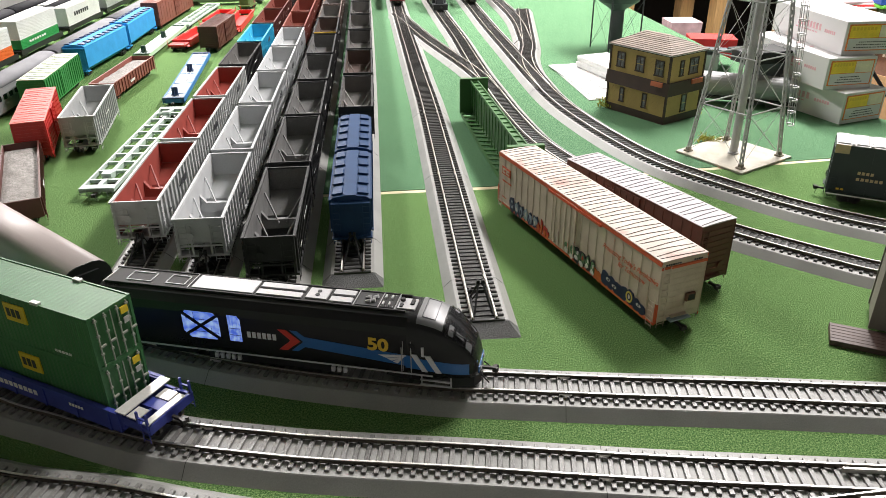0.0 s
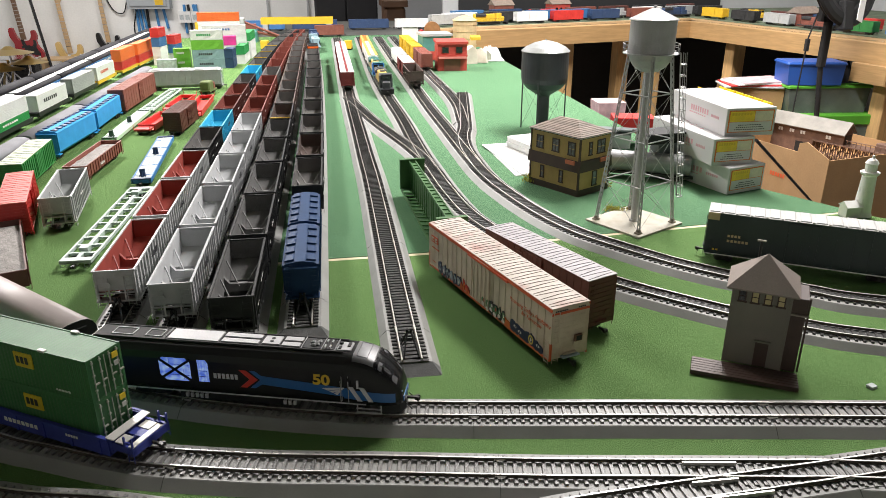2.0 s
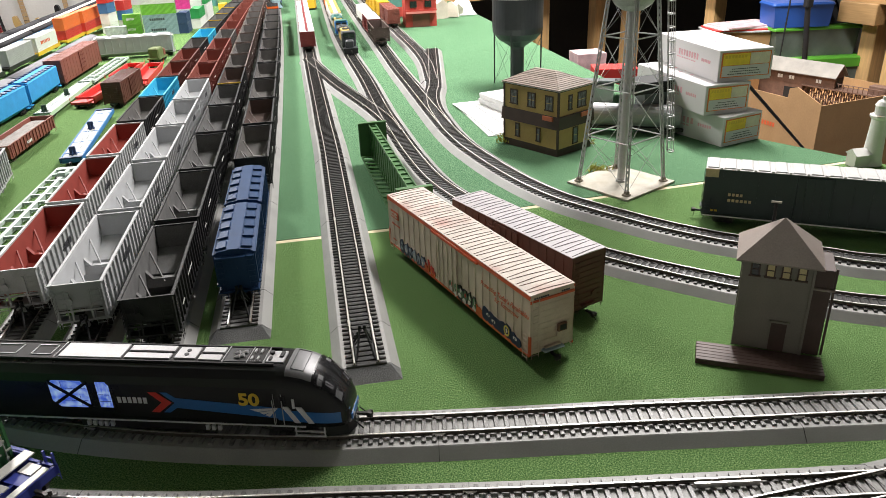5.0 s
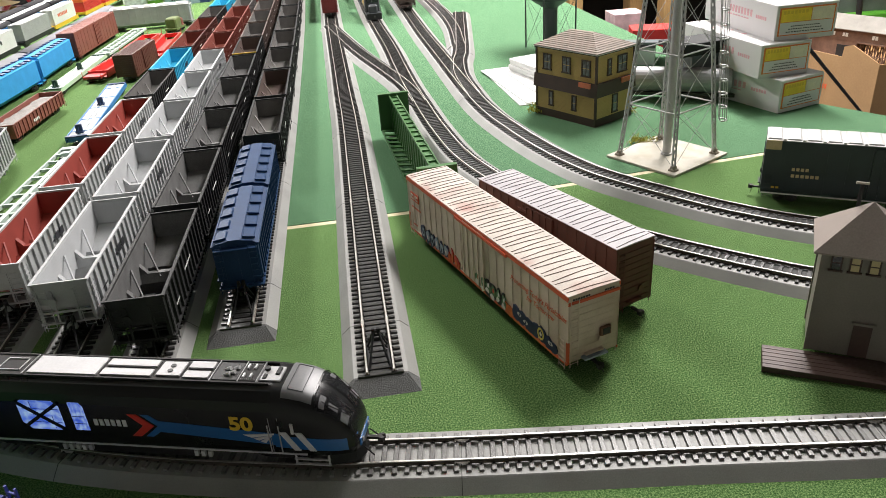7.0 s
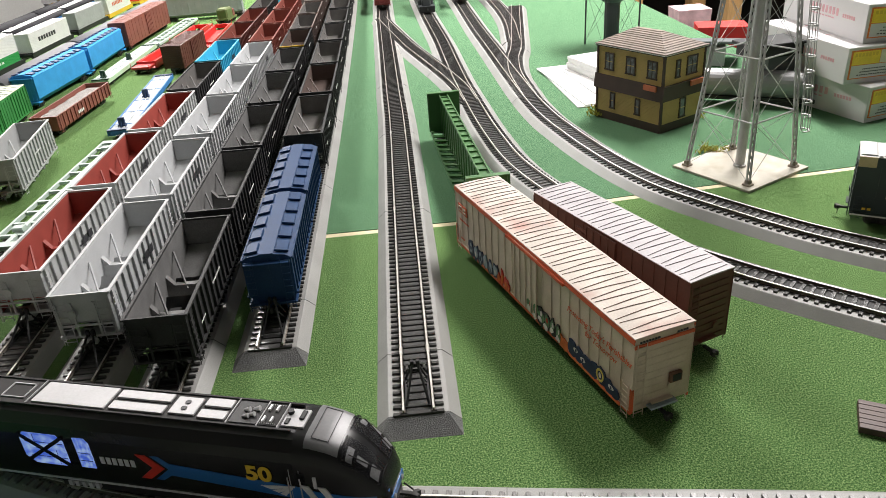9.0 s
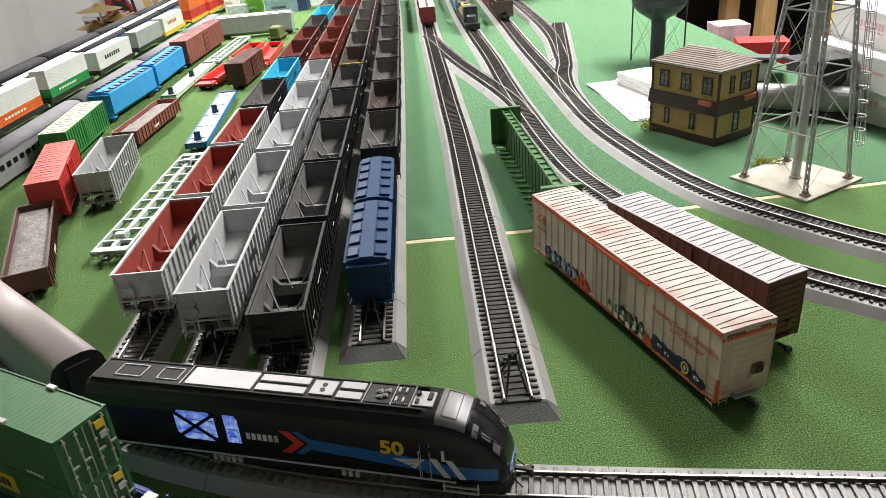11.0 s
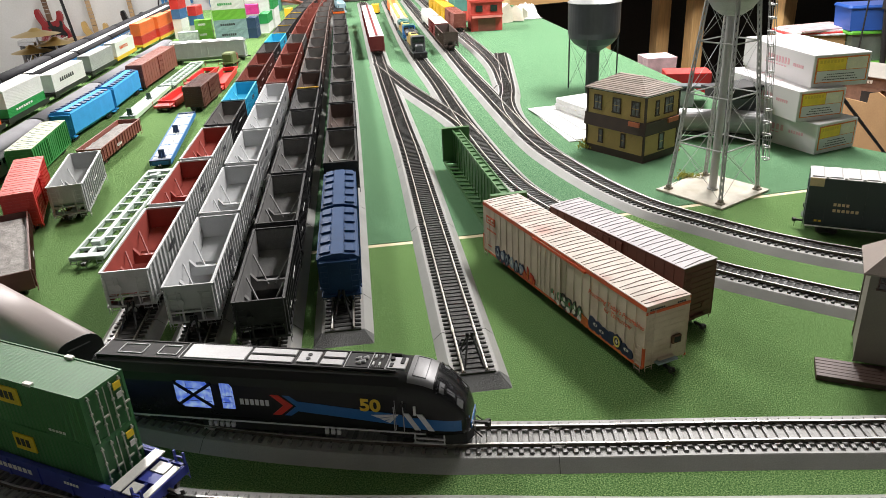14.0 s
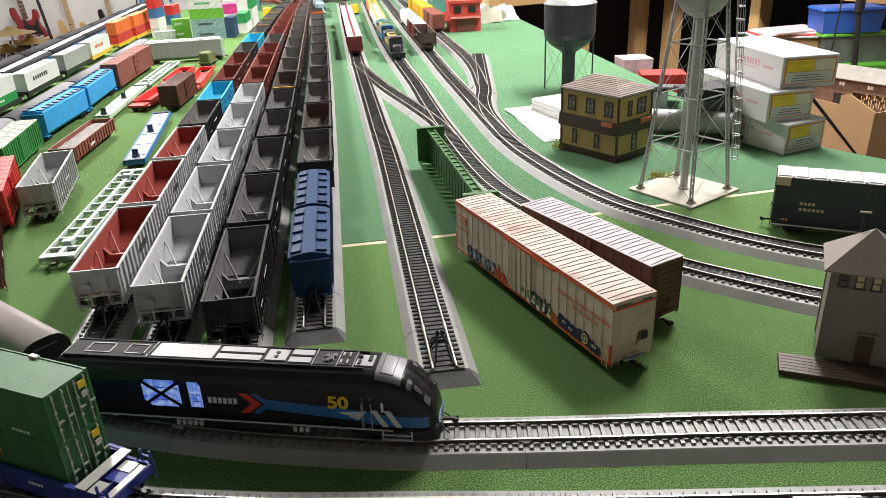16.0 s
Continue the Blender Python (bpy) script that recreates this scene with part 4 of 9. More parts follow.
def passenger_car(name, label, side, roof, at, L=0.295, W=0.034, H=0.047, group="passenger cars", window=None, rounded=True, bottom=0.008):
    c = thing(name, label, "passenger car", at, group)
    h, w = L / 2, W / 2
    k = [(w, H - 0.011), (w * 0.96, H - 0.0065), (w * 0.80, H - 0.0030), (w * 0.5, H - 0.0008), (0, H)]
    roofp = k + [(-y, z) for y, z in reversed(k[:-1])]
    soften(part("roof", Mesh().prism(roofp, -h, h, "x"), roof, c))
    part("body", Mesh().box(-h + 0.0002, h - 0.0002, -w + 0.0002, w - 0.0002, bottom, H - 0.0112), side, c)
    fl = Mesh()
    for s in (-1, 1):
        for i in range(7):
            z = bottom + 0.002 + i * 0.0014
            fl.box(-h, h, min(s * w, s * (w + 0.0003)), max(s * w, s * (w + 0.0003)), z, z + 0.0007)
        fl.box(-h, h, min(s * w, s * (w + 0.0005)), max(s * w, s * (w + 0.0005)), H - 0.0115, H - 0.0105)
    part("fluting", fl, side, c)
    if window:
        for s in (-1, 1):
            wm = Mesh()
            for i in range(16):
                x = -h + L * (i + 1) / 17
                wm.box(x - 0.0052, x + 0.0052, min(s * w, s * (w + 0.0003)), max(s * w, s * (w + 0.0003)), 0.0235, 0.0305)
            part("window_band", wm, window, c)
    part("underframe", Mesh().box(-h * 0.55, h * 0.55, -w * 0.7, w * 0.7, 0.003, bottom), STEEL, c)
    part("diaphragm", Mesh().box(h, h + 0.003, -0.008, 0.008, 0.008, H - 0.006).box(-h - 0.003, -h, -0.008, 0.008, 0.008, H - 0.006), BLACKP, c)
    for s in (-1, 1):
        truck(c, s * (h - 0.035), base=0.0135)
    return c

# ---- yard rows
def along(points, y):
    """Place and heading on a line where it reaches y."""
    line = spline(points, 0.004)
    p, d = min(line, key=lambda q: abs(q[0].y - y))
    return p, d


RED_IN = material("red_interior", (0.33, 0.065, 0.05), 0.55, var=0.12, scale=50, grain=0.08)
SILVER = material("silver_hopper", (0.50, 0.51, 0.51), 0.5, 0.1, spec=0.3, var=0.10, scale=60, grain=0.06, dirt=(0.25, 0.24, 0.22), dirt_amount=0.3, dirt_scale=50)
LGREY = material("light_grey_hopper", (0.49, 0.50, 0.51), 0.6, spec=0.25, var=0.06, scale=50, grain=0.05)
BLACKH = material("black_hopper", (0.040, 0.040, 0.041), 0.62, spec=0.18, var=0.2, scale=60, grain=0.1)
BLACKIN = material("black_interior", (0.16, 0.159, 0.158), 0.6, spec=0.2, var=0.2, scale=60, grain=0.12)
DULLIN = material("dusty_interior", (0.15, 0.143, 0.137), 0.5, var=0.15, scale=70, grain=0.1)
OXIDE = material("oxide_hopper", (0.20, 0.055, 0.040), 0.55, var=0.15, scale=50, grain=0.1)
OXIDE_D = material("dark_oxide", (0.11, 0.038, 0.030), 0.55, var=0.15, scale=50, grain=0.1)
CYAN = material("cyan_hopper", (0.05, 0.42, 0.62), 0.5, var=0.08)
BROWNGREY = material("brown_grey", (0.10, 0.07, 0.06), 0.6, var=0.2)
DBLUE = material("dark_blue_car", (0.014, 0.046, 0.125), 0.55, spec=0.25, var=0.12, scale=50, grain=0.1)
YELLOWP = material("yellow_paint", (0.70, 0.45, 0.03), 0.5, var=0.08)

rows = [
    (0, 0.572, 0.1655, [("red interior and silver sides", SILVER, RED_IN, SILVER)] * 3 + [("black body and grey inside", BLACKH, DULLIN, None), ("bright cyan body", CYAN, CYAN, None)]
     + [("oxide red body", OXIDE_D, OXIDE, None)] * 2 + [("black body", BLACKH, DULLIN, None), ("bright cyan body", CYAN, CYAN, None)] + [("black body and yellow ends", BLACKH, BLACKIN, YELLOWP)] * 4 + [("black body", BLACKH, BLACKIN, None)] * 3),
    (1, 0.533, 0.1655, [("light grey body", LGREY, LGREY, None)] * 5 + [("oxide red body", OXIDE, OXIDE, None)] * 3 + [("grey body", DULLIN, DULLIN, None)] + [("oxide red body", OXIDE, OXIDE, None)] * 7),
    (2, 0.494, 0.1590, [("glossy black body", BLACKH, BLACKIN, None)] * 5 + [("black body with yellow end", BLACKH, BROWNGREY, YELLOWP)] + [("dull brown-black body", BROWNGREY, DULLIN, None)] * 10),
    (3, 0.833, 0.1620, [("black body and dusty inside", BLACKH, DULLIN, None), ("black body and brown inside", BLACKH, BROWNGREY, None)] + [("black body and dusty inside", BLACKH, DULLIN, None)] * 8),
]
masters = {}
for row, y0, pitch, cars in rows:
    for i, (word, out, ins, cap) in enumerate(cars):
        p, d = along(YARD_LINES[row], y0 + pitch * (i + 0.5) - 0.004)
        m = pose(p.x, p.y, RAIL_TOP, 0, 0, math.degrees(math.atan2(d.y, d.x)))
        if (word, row) in masters:
            copy_thing(masters[word, row], m)
        else:
            lt = LETTER if out in (BLACKH, OXIDE, OXIDE_D, BROWNGREY) else LETTER_DARK
            masters[word, row] = open_hopper("hopper_car", f"empty open coal hopper car with {word}", out, ins, m, L=pitch - 0.012, frame_mat=None if cap is YELLOWP else cap, letter=lt)
            if cap is YELLOWP:
                h = (pitch - 0.012) / 2
                part("end_mark", Mesh().box(-h - 0.0008, -h + 0.0010, -0.0190, 0.0190, 0.0434, 0.0452), YELLOWP, masters[word, row])

for y in (0.6155, 0.7365):
    p, d = along(YARD_LINES[3], y)
    m = pose(p.x, p.y, RAIL_TOP, 0, 0, 90)
    covered_hopper("covered_hopper", "dark blue two-bay covered hopper car", DBLUE, m, L=0.112)

# far end of the blue row
ORANGE = material("orange_paint", (0.75, 0.16, 0.02), 0.5, var=0.08)
p, d = along(YARD_LINES[3], 2.53)
boxcar("box_car", "orange caboose-like car far down the yard", ORANGE, BLACKH, pose(p.x, p.y, RAIL_TOP, 0, 0, 92), L=0.10, H=0.048)

# ---- cars standing on the right-hand tracks
BROWN_D = material("brown_far_car", (0.24, 0.075, 0.055), 0.5, var=0.12)
MAROON = material("maroon_car", (0.20, 0.03, 0.03), 0.5, var=0.12)
ROOFW = material("white_roof", (0.72, 0.72, 0.72), 0.5, var=0.08)
for k, y in enumerate((1.950, 2.145, 2.34, 2.535)):
    p, d = along(STUB, y)
    c = boxcar("box_car", "maroon box car with white striped roof", MAROON, ROOFW, pose(p.x, p.y, RAIL_TOP, 0, 0, math.degrees(math.atan2(d.y, d.x))), L=0.183, H=0.046, group="maroon box cars")
    part("roof_stripe", Mesh().box(-0.09, 0.09, -0.003, 0.003, 0.0480, 0.0488), MAROON, c)

TANYEL = material("tan_yellow", (0.50, 0.36, 0.10), 0.5, var=0.1)
BRIGHTBLUE = material("bright_blue", (0.03, 0.20, 0.55), 0.45)
GLASSD = material("dark_glass", (0.01, 0.012, 0.015), 0.12)
DARKGREY = material("dark_grey_diesel", (0.05, 0.055, 0.06), 0.45)
TEAL = material("teal_roof", (0.04, 0.14, 0.13), 0.5)


def hood_diesel(label, body, roof, cab, at, L=0.21):
    """Long-hood diesel: walkway, narrow hood, cab with windows, fans, railings."""
    c = thing("diesel_locomotive", label, "locomotive", at)
    h = L / 2
    part("walkway", Mesh().box(-h, h, -0.0175, 0.0175, 0.010, 0.0135), roof, c)
    part("hood", Mesh().cbox(-h + 0.008, h - 0.055, -0.0105, 0.0105, 0.0135, 0.043, 0.002), body, c)
    part("radiator", Mesh().cbox(-h + 0.012, -h + 0.06, -0.0155, 0.0155, 0.034, 0.0445, 0.003), roof, c)
    cabo = part("cab", Mesh().cbox(h - 0.055, h - 0.030, -0.0170, 0.0170, 0.0135, 0.0465, 0.0025), cab, c)
    part("windscreen", Mesh().box(h - 0.0305, h - 0.0296, -0.0140, -0.0010, 0.034, 0.042).box(h - 0.0305, h - 0.0296, 0.0010, 0.0140, 0.034, 0.042), GLASSD, cabo)
    part("nose", Mesh().cbox(h - 0.030, h - 0.012, -0.0100, 0.0100, 0.0135, 0.031, 0.003), cab, c)
    part("roof_cap", Mesh().cbox(h - 0.057, h - 0.028, -0.0155, 0.0155, 0.0465, 0.0478, 0.0005), roof, c)
    for x in (-h + 0.024, -h + 0.044, -0.01):
        part("fan", Mesh().cyl((x, 0, 0.044), (x, 0, 0.0462), 0.0075, 16), roof, c)
    r = Mesh()
    for s in (-1, 1):
        for i in range(12):
            x = -h + 0.004 + (L - 0.008) * i / 11
            r.cyl((x, s * 0.017, 0.0135), (x, s * 0.017, 0.0245), 0.0003, 5)
        r.cyl((-h + 0.004, s * 0.017, 0.0245), (h - 0.004, s * 0.017, 0.0245), 0.0003, 5)
    part("railing", r, BLACKP, c)
    part("fuel_tank", Mesh().cbox(-0.030, 0.030, -0.0140, 0.0140, 0.003, 0.010, 0.001), STEEL, c)
    part("pilot", Mesh().prism([(h - 0.006, 0.001), (h + 0.001, 0.001), (h + 0.001, 0.0135), (h - 0.006, 0.0135)], -0.0165, 0.0165, "y"), BLACKP, c)
    for s in (-1, 1):
        truck(c, s * (h - 0.045), base=0.0145)
        coupler(c, s * h, s)
    return c


p, d = along(CURVE_A, 1.872)
hood_diesel("dark grey and yellow diesel locomotive", TANYEL, DARKGREY, DARKGREY, pose(p.x, p.y, RAIL_TOP, 0, 0, -88))
p, d = along(CURVE_A, 2.10)
hood_diesel("yellow and bright blue diesel locomotive", TANYEL, TEAL, BRIGHTBLUE, pose(p.x, p.y, RAIL_TOP, 0, 0, -88))
GREYYEL = material("pale_grey_tank", (0.62, 0.62, 0.60), 0.45)
for y, w, a in ((2.31, "white and yellow", GREYYEL), (2.52, "white", WHITE), (2.73, "orange", ORANGE)):
    p, d = along(CURVE_A, y)
    covered_hopper("covered_hopper", f"{w} rounded covered hopper car", a, pose(p.x, p.y, RAIL_TOP, 0, 0, math.degrees(math.atan2(d.y, d.x))), L=0.20, rounded=True, hatch=TANYEL)
p, d = along(CURVE_B, 1.935)
open_hopper("hopper_car", "dark brown open hopper car", BROWNGREY, BROWNGREY, pose(p.x, p.y, RAIL_TOP, 0, 0, math.degrees(math.atan2(d.y, d.x))), L=0.155, letter=LETTER)
for y, nm, a in ((2.11, "maroon and white", MAROON), (2.31, "cream", GREYYEL)):
    p, d = along(CURVE_B, y)
    m = pose(p.x, p.y, RAIL_TOP, 0, 0, math.degrees(math.atan2(d.y, d.x)))
    if a is MAROON:
        boxcar("box_car", "maroon box car with a pale roof", MAROON, ROOFW, m, L=0.165, H=0.046)
    else:
        covered_hopper("covered_hopper", "cream rounded covered hopper car", a, m, L=0.2, rounded=True)
for y, nm, a in ((2.275, "brown", BROWN_D), (2.49, "yellow", YELLOWP), (2.70, "yellow", YELLOWP)):
    p, d = along(LEG_C, y)
    boxcar("box_car", f"{nm} box car standing far down the yard", a, a, pose(p.x, p.y, RAIL_TOP, 0, 0, math.degrees(math.atan2(d.y, d.x))), L=0.19, H=0.050)

# ---- big weathered reefer, brown box car and green centre-beam flat on the mat
REEFER = material("weathered_white", (0.60, 0.505, 0.395), 0.55, var=0.10, scale=35, grain=0.06, dirt=(0.30, 0.19, 0.12), dirt_amount=0.45, dirt_scale=28)
REEFER_ROOF = material("weathered_roof", (0.58, 0.52, 0.465), 0.65, spec=0.2, var=0.14, scale=45, grain=0.08, dirt=(0.40, 0.15, 0.12), dirt_amount=0.7, dirt_scale=26)
RIBDIRT = material("dirty_seam", (0.13, 0.085, 0.06), 0.7, var=0.3, scale=80)
ORANGE_T = material("orange_red_trim", (0.60, 0.095, 0.03), 0.5, var=0.1)
reefer = boxcar("refrigerator_car", "weathered white hi-cube refrigerator car with orange trim and graffiti", REEFER, REEFER_ROOF, pose(0.1722, 0.5385, 0, 0, 0, -72.3), L=0.243, W=0.038, H=0.0605, floor=0.0115, trim=ORANGE_T,
                panels=22, roof_ribs=40, group="", seam_mat=RIBDIRT, cat="refrigerator car", end_rib=0.0002)
GRAF = {k: material("graffiti_" + k, c, 0.6, var=0.2, scale=200) for k, c in dict(navy=(0.014, 0.024, 0.06), green=(0.10, 0.20, 0.09), orange=(0.58, 0.14, 0.03), grey=(0.27, 0.33, 0.37), yellow=(0.60, 0.50, 0.10),
        red=(0.50, 0.05, 0.03), white=(0.62, 0.60, 0.55), black=(0.018, 0.018, 0.018)).items()}
yside = -0.0196
rnd = random.Random(41)


def sprayed(colour, x, z, rx, rz, layer, corners=11, rough=0.28):
    """One sprayed letter-like shape: a thin many-cornered plate on the side that faces -y."""
    turn = rnd.uniform(0, 6.28)
    ring = []
    for k in range(corners):
        a = 2 * math.pi * k / corners
        grow = 1 + rnd.uniform(-rough, rough)
        ring.append((x + rx * math.cos(a) * grow + 0.15 * rz * math.sin(a + turn), max(0.0096, z + rz * math.sin(a) * grow)))
    y = yside - 0.0005 - 0.00016 * layer
    return part("graffiti_letter", Mesh().prism(ring, y, yside + 0.0002, "y"), GRAF[colour], reefer)


def ring_mark(colour, x, z, r, thick, layer):
    y = yside - 0.0005 - 0.00016 * layer
    me, n = Mesh(), 18
    for k in range(n):
        a, b2 = 2 * math.pi * k / n, 2 * math.pi * (k + 1) / n
        quad = [(x + q * math.cos(c) * 0.85, z + q * math.sin(c)) for q, c in ((r, a), (r, b2), (r - thick, b2), (r - thick, a))]
        me.prism(quad, y, yside + 0.0002, "y")
    return part("graffiti_ring", me, GRAF[colour], reefer)


# grey and navy letters with an orange flame, by the far end
for i in range(6):
    x = -0.0925 + 0.0088 * i
    sprayed("navy", x, 0.0172 + 0.0010 * math.sin(3 * i), 0.0046, 0.0066, 0)
    sprayed("grey", x + 0.0004, 0.0176 + 0.0010 * math.sin(3 * i), 0.0030, 0.0048, 1, 9)
    sprayed("white" if i % 2 else "navy", x + 0.0003, 0.0168 + 0.0012 * math.cos(4 * i), 0.0011, 0.0022, 2, 7)
for x, z, rx, rz in ((-0.0425, 0.0160, 0.0034, 0.0052), (-0.0370, 0.0180, 0.0032, 0.0068), (-0.0310, 0.0160, 0.0034, 0.0050), (-0.0265, 0.0140, 0.0022, 0.0034)):
    sprayed("red", x, z, rx, rz, 0, 9, 0.35)
    sprayed("orange", x + 0.0003, z - 0.0008, rx * 0.55, rz * 0.6, 1, 7, 0.3)
# green and white letters, outlined black
for i in range(6):
    x = 0.0060 + 0.0076 * i
    sprayed("black", x, 0.0178 + 0.0009 * math.sin(2.3 * i), 0.0046, 0.0068, 0, 10, 0.3)
    sprayed("green", x + 0.0003, 0.0186 + 0.0009 * math.sin(2.3 * i), 0.0033, 0.0048, 1, 9, 0.34)
    sprayed("white", x - 0.0006, 0.0146 + 0.0011 * math.cos(3 * i), 0.0026, 0.0024, 2, 8, 0.34)
    sprayed("white" if i % 3 else "red", x + 0.0012, 0.0204 - 0.0008 * (i % 2), 0.0010, 0.0018, 3, 7)
for x, z in ((0.0480, 0.0155), (0.0525, 0.0140)):
    sprayed("orange", x, z, 0.0030, 0.0046, 0, 9, 0.35)
sprayed("red", -0.0010, 0.0180, 0.0030, 0.0050, 0, 9, 0.3)
# navy bubble letters with eyes and a yellow ring
for i, (x, z, rx, rz) in enumerate(((0.0610, 0.0176, 0.0058, 0.0060), (0.0690, 0.0172, 0.0058, 0.0056), (0.0775, 0.0160, 0.0060, 0.0054), (0.0855, 0.0168, 0.0056, 0.0058), (0.0935, 0.0175, 0.0056, 0.0060), (0.1010, 0.0160, 0.0056, 0.0050), (0.1070, 0.0150, 0.0040, 0.0042))):
    sprayed("navy", x, z, rx, rz, 0, 14, 0.12)
for x, z in ((0.0655, 0.0185), (0.0735, 0.0165), (0.1035, 0.0168)):
    sprayed("white", x, z, 0.0026, 0.0014, 1, 10, 0.1)
    sprayed("navy", x + 0.0003, z, 0.0008, 0.0012, 2, 8, 0.1)
ring_mark("yellow", 0.0922, 0.0178, 0.0046, 0.0016, 1)
sprayed("white", 0.0922, 0.0178, 0.0014, 0.0020, 1, 10, 0.1)
part("graffiti_underline", Mesh().prism([(0.0570, 0.0098), (0.1120, 0.0098), (0.1100, 0.0112), (0.0600, 0.0118)], yside - 0.0006, yside, "y"), GRAF["orange"], reefer)
# faded emblem with two pale shapes on it, and the line under it
emblem = part("emblem", Mesh().cbox(-0.1145, -0.0980, yside - 0.0005, yside + 0.0002, 0.0415, 0.0490, 0.0001), ORANGE_T, reefer, "faded orange square emblem")
for x0, x1 in ((-0.1128, -0.1075), (-0.1050, -0.0998)):
    part("emblem_mark", Mesh().prism([(x0, 0.0430), (x1, 0.0430), (x1, 0.0442), (x0 + 0.0014, 0.0442), (x0 + 0.0014, 0.0462), (x1, 0.0462), (x1, 0.0474), (x0, 0.0474)], yside - 0.0009, yside, "y"), REEFER, emblem)
bars("lettering", -0.1130, 0.0345, 0.0185, 0.0016, 7, yside - 0.0005, ORANGE_T, reefer)
bars("lettering", -0.1120, 0.0180, 0.0080, 0.0012, 4, yside - 0.0005, ORANGE_T, reefer)
# slanted slogan along the side, climbing a little
words("slogan", "Protecting Today's Perishables", 0.0058, ORANGE_T, reefer, pose(0.0875, yside - 0.0005, 0.0415) @ SIDE, 0.93, 0.00002, 0.35)
words("slogan", "for Tomorrow", 0.0058, ORANGE_T, reefer, pose(0.0910, yside - 0.0005, 0.0355) @ SIDE, 0.93, 0.00002, 0.35)
# small black lettering over the stripe on the end
for y0, n in ((-0.0160, 7), (0.0080, 4)):
    me = Mesh()
    for i in range(n):
        me.box(0.1215, 0.1219, y0 + i * 0.0019, y0 + i * 0.0019 + 0.0013, 0.0570, 0.0581)
    part("end_lettering", me, LETTER_DARK, reefer)
RUST = material("rust_patch", (0.16, 0.08, 0.045), 0.7, var=0.2, scale=150)
part("door_strip", Mesh().box(-0.028, 0.050, yside - 0.0014, yside + 0.0008, 0.0562, 0.0582), ORANGE_T, reefer)
brake = part("brake_housing", Mesh().cbox(0.1218, 0.1242, 0.0045, 0.0125, 0.0255, 0.0315, 0.0004), RUST, reefer, "rusty hand brake housing")
part("housing_door", Mesh().box(0.1240, 0.1247, 0.0058, 0.0112, 0.0265, 0.0308), BLACKP, brake)
part("end_platform", Mesh().cbox(0.1215, 0.1265, -0.0090, 0.0090, 0.0128, 0.0140, 0.0003), GRAF["grey"], reefer, "grey crossover step")

BROWN = material("brown_boxcar", (0.10, 0.032, 0.022), 0.5, var=0.15, scale=50, grain=0.08)
BROWN_ROOF = material("galvanised_roof", (0.42, 0.395, 0.41), 0.55, 0.0, spec=0.4, var=0.10, scale=50, grain=0.06)
SEAMD = material("dark_roof_seam", (0.10, 0.085, 0.085), 0.6)
brown = boxcar("box_car", "reddish brown box car with pale galvanised roof", BROWN, BROWN_ROOF, pose(0.2245, 0.5520, 0, 0, 0, -67.4), L=0.167, W=0.0345, H=0.0600, floor=0.0115, panels=16, roof_ribs=27, group="", seam_mat=SEAMD)
LOUVRE = Mesh()
for i in range(7):
    LOUVRE.box(-0.028, -0.006, -0.0185, -0.0172, 0.030 + i * 0.0036, 0.0322 + i * 0.0036)
part("louvre_panel", LOUVRE, BROWN, brown)

GREEN = material("bright_green_flat", (0.052, 0.155, 0.042), 0.45, var=0.10, scale=50, grain=0.06)
gf = thing("centre_beam_flat", "green centre-beam flat car with bulkhead ends on the mat", "flat car", pose(0.1385, 0.8085, 0, 0, 0, -86.5))
gl, gw, gtop = 0.135, 0.0178, 0.0545
part("deck", Mesh().box(-gl, gl, -0.004, 0.004, 0.004, 0.0105).box(-gl, gl, -gw, -gw + 0.002, 0.007, 0.0115).box(-gl, gl, gw - 0.002, gw, 0.007, 0.0115), GREEN, gf)
for i in range(17):
    x = -gl + 0.008 + (2 * gl - 0.016) * i / 16
    part("deck_rib", Mesh().prism([(-gw, 0.0118), (0, 0.0100), (gw, 0.0118), (gw, 0.0130), (0, 0.0112), (-gw, 0.0130)], x - 0.0034, x + 0.0034, "x"), GREEN, gf)
b = Mesh().box(-gl, gl, -0.0052, -0.0040, gtop - 0.003, gtop).box(-gl, gl, 0.0040, 0.0052, gtop - 0.003, gtop)
part("top_chord", b, GREEN, gf)
for i in range(17):
    x = -gl + 0.008 + (2 * gl - 0.016) * i / 16
    part("beam_post", Mesh().box(x - 0.0011, x + 0.0011, -0.0050, -0.0038, 0.0105, gtop - 0.003).box(x - 0.0011, x + 0.0011, 0.0038, 0.0050, 0.0105, gtop - 0.003).box(x - 0.0008, x + 0.0008, -0.0040, 0.0040, gtop - 0.002, gtop - 0.0006), GREEN, gf)
part("beam_panel", Mesh().box(-gl, gl, -0.0006, 0.0006, 0.0105, gtop - 0.004), GREEN, gf)
part("top_plate", Mesh().box(-gl, gl, -0.0040, 0.0040, gtop - 0.0028, gtop - 0.0022), GREEN, gf)
for s in (-1, 1):
    bh = part("bulkhead", Mesh().box(s * gl - 0.0012, s * gl + 0.0012, -gw, gw, 0.0100, gtop + 0.001), GREEN, gf)
    for y in (-gw, -gw * 0.5, 0, gw * 0.5, gw):
        part("stiffener", Mesh().box(s * gl + s * 0.0014 - 0.0012, s * gl + s * 0.0014 + 0.0012, y - 0.0011, y + 0.0011, 0.0100, gtop + 0.001), GREEN, bh)
    part("cap", Mesh().box(s * gl - 0.003, s * gl + 0.003, -gw - 0.001, gw + 0.001, gtop + 0.001, gtop + 0.0026), GREEN, bh)
    truck(gf, s * (gl - 0.022))
    coupler(gf, s * gl, s)

